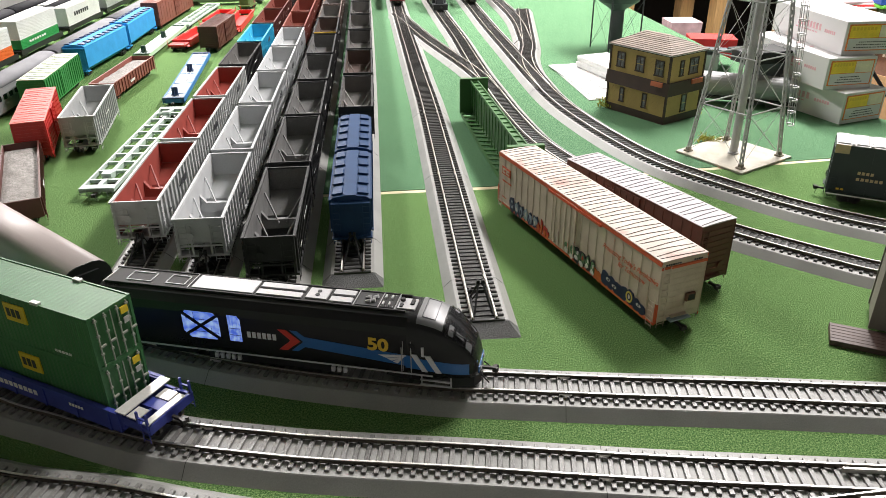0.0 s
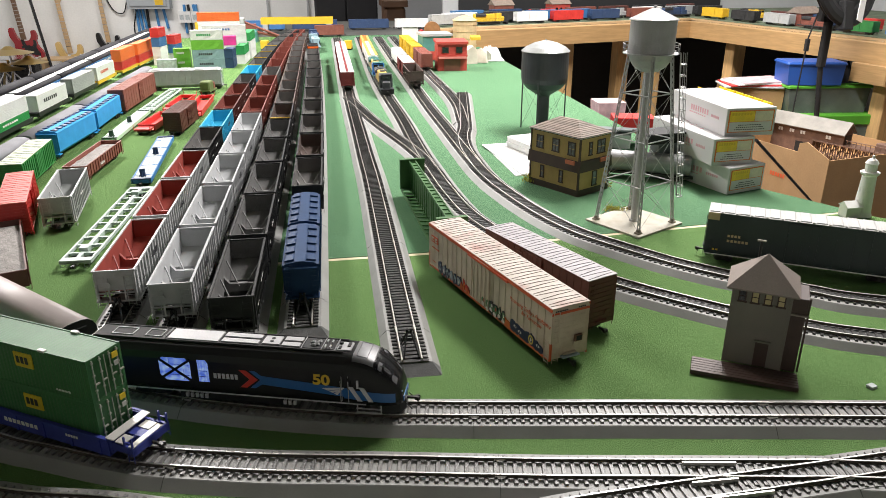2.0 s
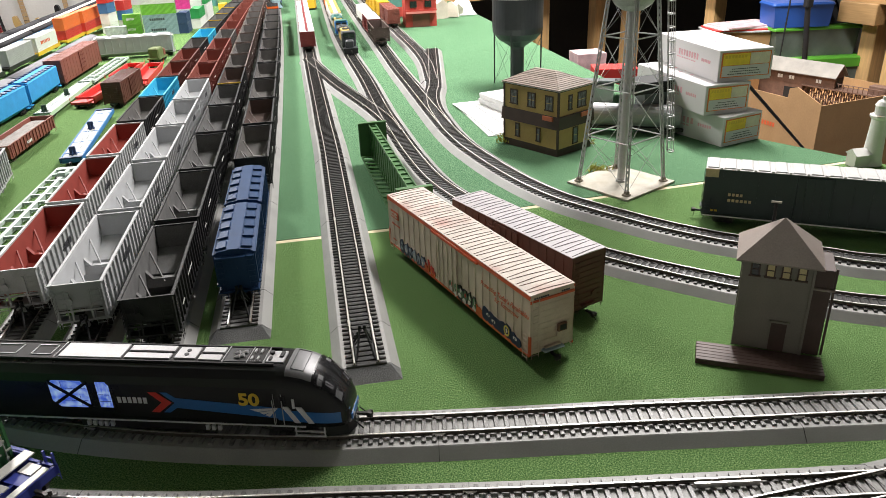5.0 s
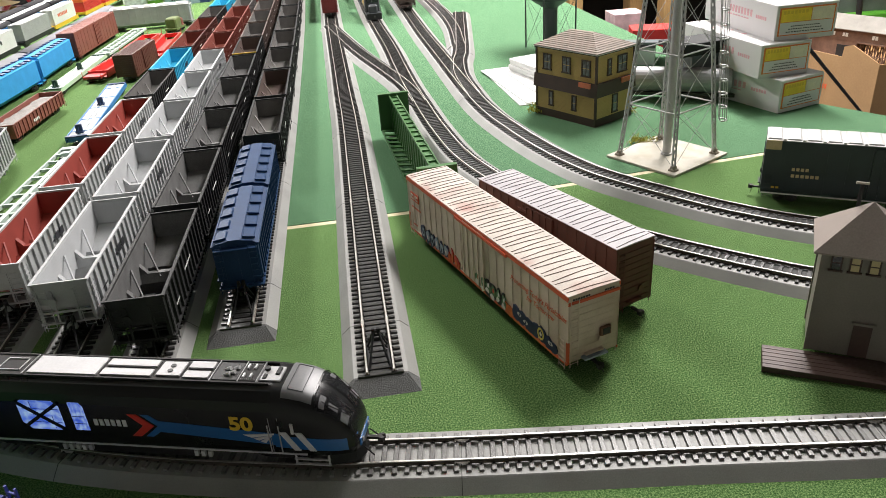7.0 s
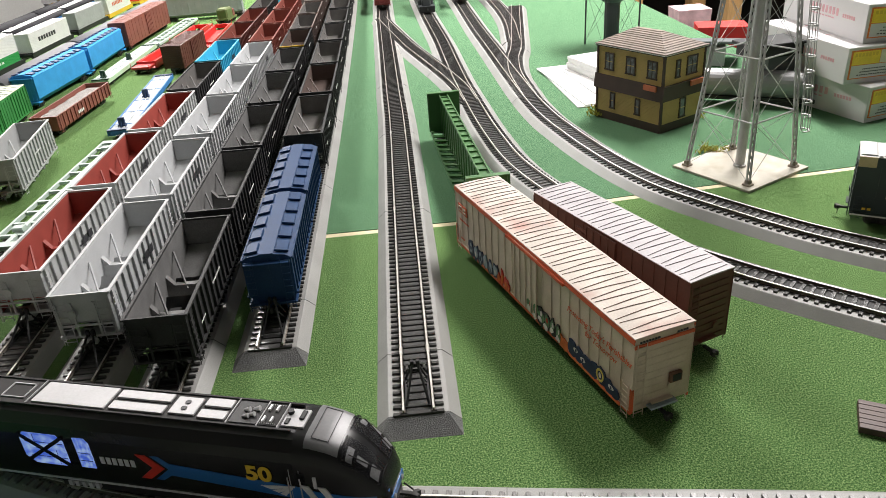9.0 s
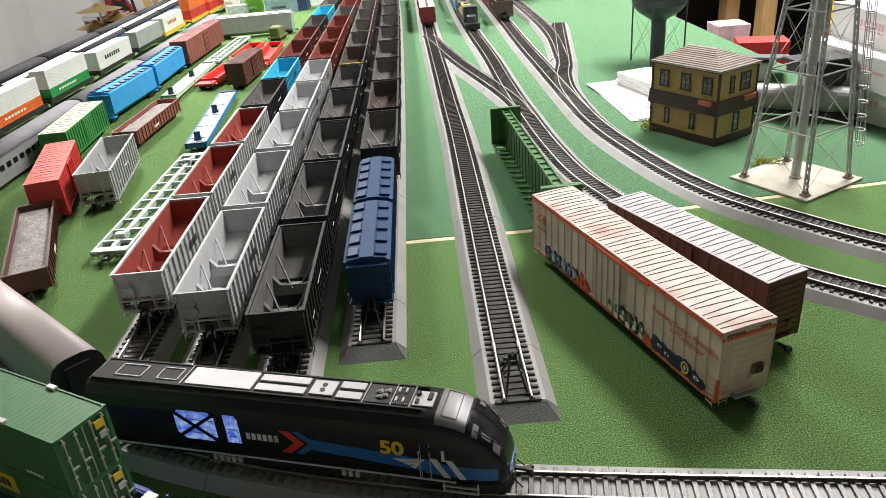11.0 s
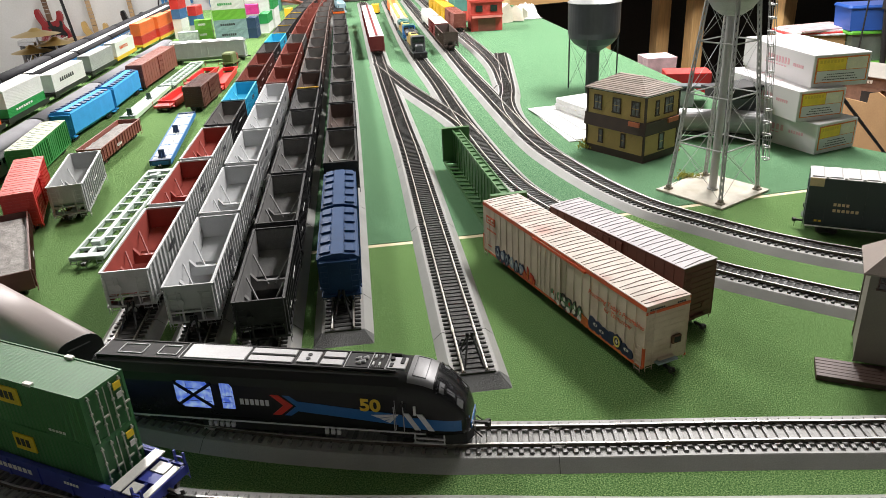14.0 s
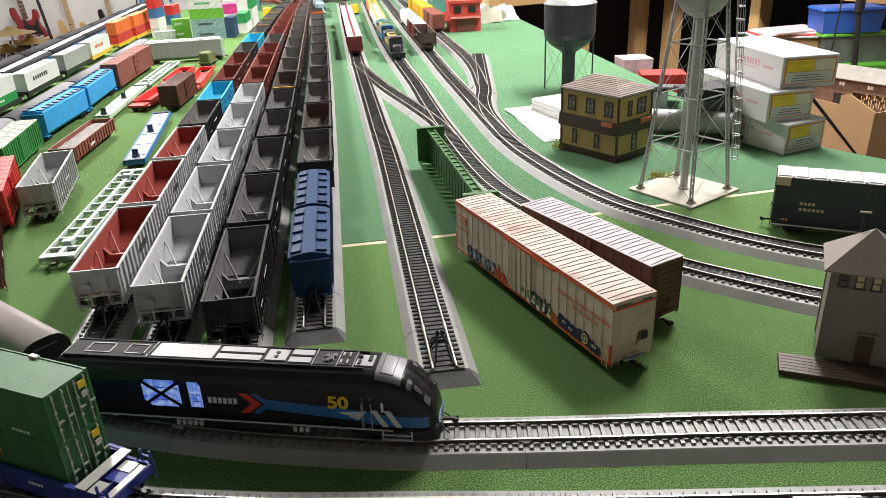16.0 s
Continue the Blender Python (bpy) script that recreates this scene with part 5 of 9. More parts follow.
# ---- black passenger locomotive
LOCO = material("gloss_black", (0.013, 0.013, 0.014), 0.27, var=0.1, scale=20, grain=0.03, spec=0.32)
LOCO_ROOF = material("satin_black", (0.020, 0.019, 0.019), 0.6, spec=0.2, var=0.2, scale=60, grain=0.1)
ROOF_SILVER = material("silver_panel", (0.40, 0.395, 0.405), 0.5, 0.1, var=0.05)
CHROME = material("chrome", (0.62, 0.62, 0.63), 0.3, 0.4, var=0.05)
BLUE_B = material("blue_band", (0.015, 0.12, 0.36), 0.3, var=0.04)
RED_B = material("red_chevron", (0.62, 0.035, 0.02), 0.35, var=0.04)
GOLD = material("gold_lettering", (0.72, 0.48, 0.03), 0.4, var=0.05)
SILV_L = material("silver_lettering", (0.62, 0.62, 0.64), 0.4)
LIT = material("lit_window", (0.30, 0.42, 0.9), 0.25, var=0.35, scale=90, emit=(0.12, 0.24, 1.0), power=0.58)
glow, wires = LIT.node_tree.nodes.new("ShaderNodeTexNoise"), LIT.node_tree.links
glow.inputs["Scale"].default_value, glow.inputs["Detail"].default_value = 4.5, 3
shade = LIT.node_tree.nodes.new("ShaderNodeValToRGB")
shade.color_ramp.elements[0].position, shade.color_ramp.elements[0].color = 0.42, (0.03, 0.10, 0.72, 1)
shade.color_ramp.elements[1].position, shade.color_ramp.elements[1].color = 0.66, (0.48, 0.66, 1.0, 1)
wires.new(glow.outputs["Fac"], shade.inputs[0])
wires.new(shade.outputs[0], LIT.node_tree.nodes["Principled BSDF"].inputs["Emission Color"])
SCREEN = material("windscreen", (0.025, 0.025, 0.028), 0.06, var=0.3, scale=260, grain=0.1)
SCREEN.node_tree.nodes["Principled BSDF"].inputs["Alpha"].default_value = 0.28
loco = thing("passenger_locomotive", "glossy black streamlined passenger locomotive with blue band and lit windows", "locomotive", pose(-0.0575, 0.4045, RAIL_TOP, 0, 0, -16.6))
WINDOW_LINE = material("blue_line", (0.03, 0.06, 0.25), 0.5)
LH, LW, LT = 0.1270, 0.0178, 0.0490


def loco_ring(x, top, width, low=0.0095, mid=0.0):
    """Cross-section with sides that lean in towards a flat roof."""
    half = [(width * 0.98, low), (width, low + 0.004), (width, top * 0.77), (width * 0.93, top * 0.88), (width * 0.72, top * 0.975), (width * 0.52, top)]
    return [(x, y, z) for y, z in half] + [(x, -y, z) for y, z in reversed(half)]


rings = [loco_ring(-LH, LT, LW), loco_ring(0.080, LT, LW)]
NOSE = [(0.088, 0.0005), (0.096, 0.0022), (0.103, 0.0052), (0.109, 0.0092), (0.1145, 0.0145), (0.119, 0.0205), (0.122, 0.0265), (0.1235, 0.032)]
for i, (x, drop) in enumerate(NOSE):
    rings.append(loco_ring(x, LT - drop, LW * (1 - 0.50 * ((i + 1) / 8) ** 3.2)))
shell = part("body_shell", Mesh().loft(rings), LOCO, loco)
for poly in shell.data.polygons:
    poly.use_smooth = poly.center.x > 0.0805 and poly.normal.x < 0.97
rt = LT
part("roof_deck", Mesh().box(-LH + 0.002, 0.070, -LW * 0.50, LW * 0.50, rt, rt + 0.0008), LOCO_ROOF, loco)
rf = Mesh()
for s in (-1, 1):
    rf.box(-LH + 0.002, 0.078, s * LW * 0.52 - 0.0005, s * LW * 0.52 + 0.0005, rt, rt + 0.0014)
part("roof_rail", rf, LOCO_ROOF, loco)
for x0, x1, y0, y1 in ((-0.064, -0.022, -0.0078, 0.0078), (-0.020, 0.010, 0.0012, 0.0072), (-0.020, 0.010, -0.0072, -0.0012), (0.0125, 0.0265, -0.0062, 0.0062), (0.0285, 0.0430, 0.0012, 0.0072), (0.0285, 0.0430, -0.0072, -0.0012),
                       (0.0715, 0.0830, -0.0062, 0.0062)):
    part("roof_panel", Mesh().cbox(x0, x1, y0, y1, rt - 0.002, rt + (0.0018 if x0 < 0.07 else 0.0008), 0.0003), ROOF_SILVER, loco, "silver roof panel")
for x0, x1, y0, y1 in ((-0.112, -0.094, -0.0055, 0.0055), (-0.084, -0.070, -0.0055, 0.0055)):
    f = Mesh()
    for a0, a1, b0, b1 in ((x0, x1, y0, y0 + 0.0006), (x0, x1, y1 - 0.0006, y1), (x0, x0 + 0.0006, y0, y1), (x1 - 0.0006, x1, y0, y1)):
        f.box(a0, a1, b0, b1, rt + 0.0008, rt + 0.0014)
    part("hatch_outline", f, ROOF_SILVER, loco)
k = Mesh()
for y in (-0.0022, 0.0022):
    k.cyl((0.0195, y, rt + 0.0018), (0.0195, y, rt + 0.0022), 0.0015, 10)
part("vent_hole", k, BLACKP, loco)
for x, y in ((0.050, 0.001), (0.0535, -0.002), (0.0510, -0.0035), (0.0545, 0.0022)):
    part("horn", Mesh().cyl((x, y, rt + 0.0016), (x + 0.0035, y, rt + 0.0024), 0.0006, 8, 0.0013), CHROME, loco, "chrome air horn")
for x in (0.0625, 0.0665):
    for y in (-0.004, 0.004):
        part("roof_fitting", Mesh().cbox(x - 0.0006, x + 0.0006, y - 0.0020, y + 0.0020, rt, rt + 0.0024, 0.0003), CHROME, loco)
for x in (-0.0665, 0.0445, 0.0603, 0.0708):
    part("roof_joint", Mesh().box(x - 0.0002, x + 0.0002, -0.0088, 0.0088, rt, rt + 0.0016), ROOF_SILVER, loco)
for i in range(8):
    for y in (-0.0066, 0.0066):
        part("roof_bolt", Mesh().cyl((0.0615 + i * 0.0011, y, rt + 0.0010), (0.0615 + i * 0.0011, y, rt + 0.0016), 0.00022, 6), ROOF_SILVER, loco)
part("plate_vent", Mesh().cbox(0.0790, 0.0815, -0.0012, 0.0050, rt, rt + 0.0016, 0.0003), BLACKP, loco)
part("plate_vent", Mesh().cbox(0.0728, 0.0750, -0.0050, -0.0010, rt, rt + 0.0014, 0.0003), BLACKP, loco)
part("dark_roof_well", Mesh().box(0.0455, 0.0595, -0.0075, 0.0075, rt + 0.0008, rt + 0.0013), BLACKP, loco)
part("dark_roof_well", Mesh().box(0.0605, 0.0700, -0.0075, 0.0075, rt + 0.0008, rt + 0.0012), LOCO_ROOF, loco)
NOSEGREY = material("nose_cap", (0.14, 0.14, 0.145), 0.42, 0.2, var=0.08)


def on_shell(x, u, out):
    """Point on the nose: u from -1 to 1 across the upper surface."""
    xs = [r[0][0] for r in rings]
    i = max(k for k in range(len(xs) - 1) if xs[k] <= x)
    f = (x - xs[i]) / (xs[i + 1] - xs[i])
    a, b2 = rings[i], rings[i + 1]
    ring = [Vector(p) * (1 - f) + Vector(q) * f for p, q in zip(a, b2)]
    up = ring[2:6] + ring[6:10]
    s = (u + 1) / 2 * (len(up) - 1)
    j = min(int(s), len(up) - 2)
    p = up[j] + (up[j + 1] - up[j]) * (s - j)
    n = Vector((0.35, p.y * 30, 0.8)).normalized()
    return p + n * out


def nose_patch(name, mat, x0, x1, u0, u1, out, nx=6, nu=8, label=""):
    me = Mesh()
    pts = [on_shell(x0 + (x1 - x0) * i / nx, u0 + (u1 - u0) * j / nu, out) for i in range(nx + 1) for j in range(nu + 1)]
    me.add(pts, [(i * (nu + 1) + j, i * (nu + 1) + j + 1, (i + 1) * (nu + 1) + j + 1, (i + 1) * (nu + 1) + j) for i in range(nx) for j in range(nu)])
    me.add([Vector(p) - Vector((0, 0, 0.0003)) for p in pts], [tuple(reversed(f)) for f in me.f])
    return part(name, me, mat, loco, label, True)


nose_patch("nose_cap", NOSEGREY, 0.0855, 0.1015, -0.56, 0.56, 0.0004, label="silver cap over the windscreen")
for u0, u1 in ((-0.68, -0.04), (0.04, 0.68)):
    screen = nose_patch("windscreen", SCREEN, 0.1030, 0.1195, u0, u1, 0.0009, label="tinted windscreen pane")
    mid = (u0 + u1) / 2
    # three pale patches behind each pane paint the bright reflections in the glass
    nose_patch("sun_blind", SILV_L, 0.1050, 0.1078, mid - 0.24, mid + 0.20, 0.0003, 2, 4, "pale upper glint painted behind the glass")
    nose_patch("cab_seat", SILV_L, 0.1095, 0.1140, mid - 0.16, mid + 0.06, 0.0003, 2, 4, "pale middle glint painted behind the glass")
    nose_patch("console", SILV_L, 0.1155, 0.1188, mid - 0.22, mid + 0.22, 0.0003, 2, 4, "pale lower glint painted behind the glass")
    for x in (0.1028, 0.1197):
        edge = Mesh()
        for i in range(6):
            edge.cyl(on_shell(x, u0 + (u1 - u0) * i / 6, 0.0008), on_shell(x, u0 + (u1 - u0) * (i + 1) / 6, 0.0008), 0.0003, 5)
        part("windscreen_frame", edge, LOCO, loco)
CAPLINE = Mesh()
for x, u0, u1 in ((0.0885, -0.24, 0.24), (0.0965, -0.24, 0.24)):
    for i in range(6):
        CAPLINE.cyl(on_shell(x, u0 + (u1 - u0) * i / 6, 0.0006), on_shell(x, u0 + (u1 - u0) * (i + 1) / 6, 0.0006), 0.0002, 4)
for u in (-0.24, 0.24):
    CAPLINE.cyl(on_shell(0.0885, u, 0.0006), on_shell(0.0965, u, 0.0006), 0.0002, 4)
part("hatch_outline", CAPLINE, BLACKP, loco)
for u in (-0.3, 0.3):
    part("wiper", Mesh().cyl(on_shell(0.1190, u * 0.5, 0.0014), on_shell(0.1060, u * 1.3, 0.0014), 0.0003, 5), BLACKP, loco)
part("roof_vent", Mesh().cyl((0.0735, 0.0030, LT), (0.0735, 0.0030, LT + 0.0024), 0.0016, 12), BLACKP, loco)
ys = -LW
sil = Mesh().box(-LH, 0.096, ys - 0.0004, ys + 0.001, 0.0098, 0.0106)
part("silver_sill", sil, SILV_L, loco)


def side_plate(name, mat, pts, out, label=""):
    return part(name, Mesh().prism([(x + 0.003, z + 0.001) for x, z in pts], ys - out, ys + 0.0006, "y"), mat, loco, label)


# lit machine-room window: eight-cornered, with a dark cross
wx, wz = -0.0575, 0.0262
side_plate("lit_window", LIT, [(wx - 0.0086, wz - 0.0080), (wx + 0.0092, wz - 0.0080), (wx + 0.0118, wz - 0.0055), (wx + 0.0118, wz + 0.0085), (wx + 0.0082, wz + 0.0118), (wx - 0.0110, wz + 0.0118), (wx - 0.0136, wz + 0.0092), (wx - 0.0136, wz - 0.0035)],
           0.0002, "blue-lit window crossed by dark bars")
for s in (-1, 1):
    a = math.degrees(math.atan2(s * 0.0185, 0.0262))
    part("window_bar", Mesh().box(-0.0160, 0.0160, -0.0006, 0.0003, -0.0010, 0.0010, pose(wx + 0.0021, ys - 0.0002, wz + 0.0029) @ pose(0, 0, 0, 0, -a, 0)), LOCO, loco)
# panelling of the lit engine room, seen as thin dark lines
for x0, x1, z0, z1 in ((-0.0100, 0.0110, -0.0030, -0.0027), (-0.0110, 0.0110, 0.0062, 0.0065), (-0.0052, -0.0050, 0.0020, 0.0112), (0.0060, 0.0062, -0.0070, 0.0020), (0.0186, 0.0258, 0.0020, 0.0023), (0.0186, 0.0258, -0.0030, -0.0027)):
    side_plate("window_line", WINDOW_LINE, [(wx + x0, wz + z0), (wx + x1, wz + z0), (wx + x1, wz + z1), (wx + x0, wz + z1)], 0.0004)
side_plate("lit_window", LIT, [(wx + 0.0180, wz - 0.0075), (wx + 0.0265, wz - 0.0075), (wx + 0.0265, wz + 0.0090), (wx + 0.0245, wz + 0.0115), (wx + 0.0180, wz + 0.0115)], 0.0002, "blue-lit window")
bars("name_lettering", -0.0240, 0.0238, 0.0205, 0.0044, 6, ys - 0.0003, SILV_L, loco)
side_plate("red_chevron", RED_B, [(-0.0060, 0.0315), (-0.0005, 0.0315), (0.0085, 0.0240), (-0.0005, 0.0165), (-0.0060, 0.0165), (0.0020, 0.0240)], 0.0004)
side_plate("blue_band", BLUE_B, [(0.0020, 0.0165), (0.0065, 0.0165), (0.0118, 0.0205), (0.0118, 0.0275), (0.0065, 0.0315), (0.0020, 0.0315), (0.0105, 0.0240)], 0.0002)
side_plate("blue_band", BLUE_B, [(0.0115, 0.0203), (0.0790, 0.0148), (0.0790, 0.0226), (0.0115, 0.0277)], 0.00025)
band = Mesh()
edge = []
for x, y, z in [r[1 + 9] for r in rings[1:10]]:
    q = (x - 0.080) / 0.044
    lo, hi = 0.0148 - 0.003 * q, 0.0226 - 0.003 * q
    edge.append([(x - 0.0008, y - 0.0003, lo), (x - 0.0008, y - 0.0003, hi), (x - 0.0008, y + 0.0006, hi), (x - 0.0008, y + 0.0006, lo)])
part("blue_band", band.loft(edge), BLUE_B, loco)
part("blue_band", Mesh().box(0.1226, 0.1240, -0.0094, 0.0094, 0.0108, 0.0150), BLUE_B, loco)
for y in (-0.0062, 0.0062):
    part("headlight", Mesh().cyl((0.1232, y, 0.0128), (0.1246, y, 0.0128), 0.0013, 12), ROOF_SILVER, loco, "small chrome headlight")
words("number_lettering", "50", 0.0122, GOLD, loco, pose(0.0620, ys - 0.0005, 0.0255) @ SIDE, 1.1, 0.00045)
for pts in (((0.0590, 0.0214), (0.0640, 0.0196), (0.0765, 0.0222), (0.0765, 0.0230)), ((0.0648, 0.0191), (0.0676, 0.0179), (0.0755, 0.0212), (0.0750, 0.0217)), ((0.0684, 0.0174), (0.0712, 0.0163), (0.0745, 0.0203), (0.0738, 0.0208))):
    side_plate("silver_swoosh", SILV_L, list(pts), 0.0006)
for x in (0.0795, 0.0880):
    side_plate("silver_slash", SILV_L, [(x, 0.0240), (x + 0.0072, 0.0122), (x + 0.0108, 0.0122), (x + 0.0038, 0.0240)], 0.0006)
side_plate("silver_post", SILV_L, [(0.0862, 0.0232), (0.0878, 0.0232), (0.0878, 0.0300), (0.0862, 0.0300)], 0.0006)
g = Mesh()
for x in (0.0770, 0.0830):
    g.cyl((x, ys - 0.0012, 0.0115), (x, ys - 0.0012, 0.0300), 0.00035, 6)
part("grab_iron", g, ROOF_SILVER, loco, "silver cab handrails")
side_plate("cab_window", GLASSD, [(0.0785, 0.0265), (0.0820, 0.0265), (0.0820, 0.0315), (0.0785, 0.0315)], 0.0004)
part("cab_door_line", Mesh().box(0.0775, 0.0778, ys - 0.0003, ys, 0.012, 0.034).box(0.0825, 0.0828, ys - 0.0003, ys, 0.012, 0.034), ROOF_SILVER, loco)
part("underframe", Mesh().box(-0.055, 0.035, -LW * 0.85, LW * 0.85, 0.0022, 0.0095), BLACKP, loco)
for x in (-0.050, -0.046, -0.042, -0.038, -0.034, 0.030, 0.034, 0.038):
    part("tank_fitting", Mesh().box(x, x + 0.0022, -LW * 0.95, -LW * 0.85, 0.004, 0.0075), SILV_L, loco)
part("pilot", Mesh().prism([(0.106, -0.0155), (0.121, -0.011), (0.1245, -0.004), (0.1245, 0.004), (0.121, 0.011), (0.106, 0.0155)], 0.0008, 0.0095, "z"), BLACKP, loco)
part("step_bar", Mesh().box(0.088, 0.108, -0.0172, -0.0160, 0.0020, 0.0028).box(0.088, 0.108, -0.0172, -0.0160, 0.0055, 0.0062).box(0.0885, 0.0893, -0.0172, -0.0162, 0.002, 0.0095).box(0.1070, 0.1078, -0.0172, -0.0162, 0.002, 0.0095), SILV_L, loco)
part("hose", Mesh().cyl((0.1245, 0.007, 0.008), (0.129, 0.007, 0.004), 0.0004, 6).cyl((0.1245, -0.007, 0.008), (0.130, -0.008, 0.003), 0.0004, 6), BLACKP, loco)
for s in (-1, 1):
    truck(loco, s * 0.080, base=0.0165, mat=BLACKP)
coupler(loco, 0.1240, 1)

MAUVE = material("mauve_grey_roof", (0.39, 0.33, 0.32), 0.45, var=0.05, scale=10, grain=0.03)
co = thing("passenger_car", "smooth mauve-grey passenger car coupled behind the locomotive", "passenger car", pose(-0.3015, 0.5545, RAIL_TOP, 0, 0, -44))
half = [(0.0172, 0.009), (0.0176, 0.020), (0.0176, 0.033), (0.0168, 0.0395), (0.0145, 0.0440), (0.0105, 0.0468), (0.0055, 0.0480)]
soften(part("body", Mesh().prism(half + [(-y, z) for y, z in reversed(half)], -0.137, 0.137, "x"), MAUVE, co))
part("underframe", Mesh().box(-0.08, 0.08, -0.012, 0.012, 0.003, 0.0088), STEEL, co)
part("end_bulkhead", Mesh().prism(half + [(-y, z) for y, z in reversed(half)], 0.1371, 0.1378, "x"), BLACKP, co, "black car end")
part("diaphragm", Mesh().box(0.1378, 0.1400, -0.008, 0.008, 0.010, 0.042), BLACKP, co)
for s in (-1, 1):
    truck(co, s * 0.10, base=0.0135)
    coupler(co, s * 0.137, s)

# ---- blue well car with two green containers
WELLB = material("blue_well_car", (0.035, 0.050, 0.28), 0.5, var=0.12, scale=60, grain=0.06)
CONT_G = material("container_green", (0.045, 0.155, 0.055), 0.5, var=0.10, scale=60, grain=0.08)
PLATE = material("galvanised_walk", (0.55, 0.54, 0.51), 0.45, 0.2, var=0.1)
EMPY = material("yellow_patch", (0.70, 0.50, 0.03), 0.5)
WC = pose(-0.2385, 0.4061, RAIL_TOP + 0.001, 0, 0, -30)
well = thing("well_car", "blue well car carrying two stacked green containers", "well car", WC)
wl, ww = 0.1350, 0.0168
m = Mesh()
for s in (-1, 1):
    m.box(-wl + 0.022, wl - 0.022, s * ww - 0.0012, s * ww + 0.0012, 0.0025, 0.0165)
    m.box(-wl + 0.022, wl - 0.022, min(s * ww, s * (ww + 0.0022)), max(s * ww, s * (ww + 0.0022)), 0.0155, 0.0170)
    for i in range(9):
        x = -wl + 0.03 + (2 * wl - 0.06) * i / 8
        m.box(x - 0.001, x + 0.001, min(s * ww, s * (ww + 0.0020)), max(s * ww, s * (ww + 0.0020)), 0.0025, 0.0160)
part("side_sill", m, WELLB, well)
part("well_floor", Mesh().box(-wl + 0.022, wl - 0.022, -ww + 0.0012, ww - 0.0012, 0.0025, 0.0045), WELLB, well)
for s in (-1, 1):
    e = Mesh()
    X = lambda a, b3: (min(s * a, s * b3), max(s * a, s * b3))
    e.box(*X(wl - 0.024, wl - 0.020), -ww, ww, 0.0045, 0.0165)
    e.box(*X(wl - 0.022, wl), -0.004, 0.004, 0.0065, 0.0140)
    for y in (-ww + 0.001, ww - 0.001):
        e.box(*X(wl - 0.022, wl), y - 0.0009, y + 0.0009, 0.0080, 0.0135)
    e.box(*X(wl - 0.002, wl), -ww, ww, 0.0075, 0.0135)
    e.box(*X(wl - 0.012, wl - 0.010), -ww, ww, 0.0090, 0.0135)
    part("end_frame", e, WELLB, well)
    p2 = Mesh().box(*X(wl - 0.024, wl - 0.0165), -ww - 0.001, ww + 0.001, 0.0167, 0.0175)
    part("walk_plate", p2, PLATE, well, "pale walkway plate")
    part("walk_plate", Mesh().box(*X(wl - 0.0050, wl - 0.0006), -ww, ww * 0.72, 0.0138, 0.0146), PLATE, well)
    part("walk_plate", Mesh().box(*X(wl - 0.0160, wl - 0.0062), ww * 0.25, ww * 0.75, 0.0138, 0.0146), PLATE, well)
    part("walk_plate", Mesh().box(*X(wl - 0.0165, wl - 0.0085), -ww, -ww * 0.45, 0.0150, 0.0158), PLATE, well)
    for y in (-ww, ww):
        r = Mesh()
        for x in (wl - 0.0012, wl - 0.008):
            r.box(s * x - 0.0006, s * x + 0.0006, y - 0.0006, y + 0.0006, 0.0135, 0.0215)
        r.box(*X(wl - 0.008, wl - 0.0012), y - 0.0005, y + 0.0005, 0.0170, 0.0178)
        ladder(r, s * (wl - 0.003), y * 1.04, 0.002, 0.0135, 0.005, 3, "x")
        part("handrail", r, WELLB, well)
    truck(well, s * (wl - 0.012))
    coupler(well, s * wl, s)
bars("lettering", 0.015, 0.0085, 0.034, 0.0034, 8, -ww - 0.0024, LETTER, well)
bars("lettering", 0.075, 0.0105, 0.012, 0.0020, 5, -ww - 0.0024, LETTER, well)
for zz, word in ((0.0060, "lower"), (0.0402, "upper")):
    ct = container("container", f"dark green corrugated container, {word} of a stacked pair", CONT_G, WC @ pose(-0.0088, 0, zz), L=0.226, W=0.0305, H=0.0341, rib=0.00042)
    part("yellow_patch", Mesh().box(0.0455, 0.0625, -0.0156, -0.0149, 0.0175, 0.0290), EMPY, ct, "yellow square emblem")
    bars("emblem_bars", 0.0475, 0.0205, 0.0120, 0.0055, 3, -0.0158, LETTER_DARK, ct)
    bars("lettering", 0.080, 0.0050, 0.014, 0.0016, 5, -0.0154, LETTER, ct)
    part("yellow_patch", Mesh().box(0.1135, 0.1142, 0.0060, 0.0110, 0.0258, 0.0302), EMPY, ct)
    part("hazard_plate", Mesh().box(0.1135, 0.1141, 0.0070, 0.0105, 0.0195, 0.0232), PLATE, ct, "pale data plate")
    if word == "upper":
        for y in (-0.0142, 0.0142):
            part("lock_casting", Mesh().cbox(0.070, 0.0762, y - 0.0015, y + 0.0015, 0.0335, 0.0352, 0.0003), PLATE, ct, "pale lock casting")

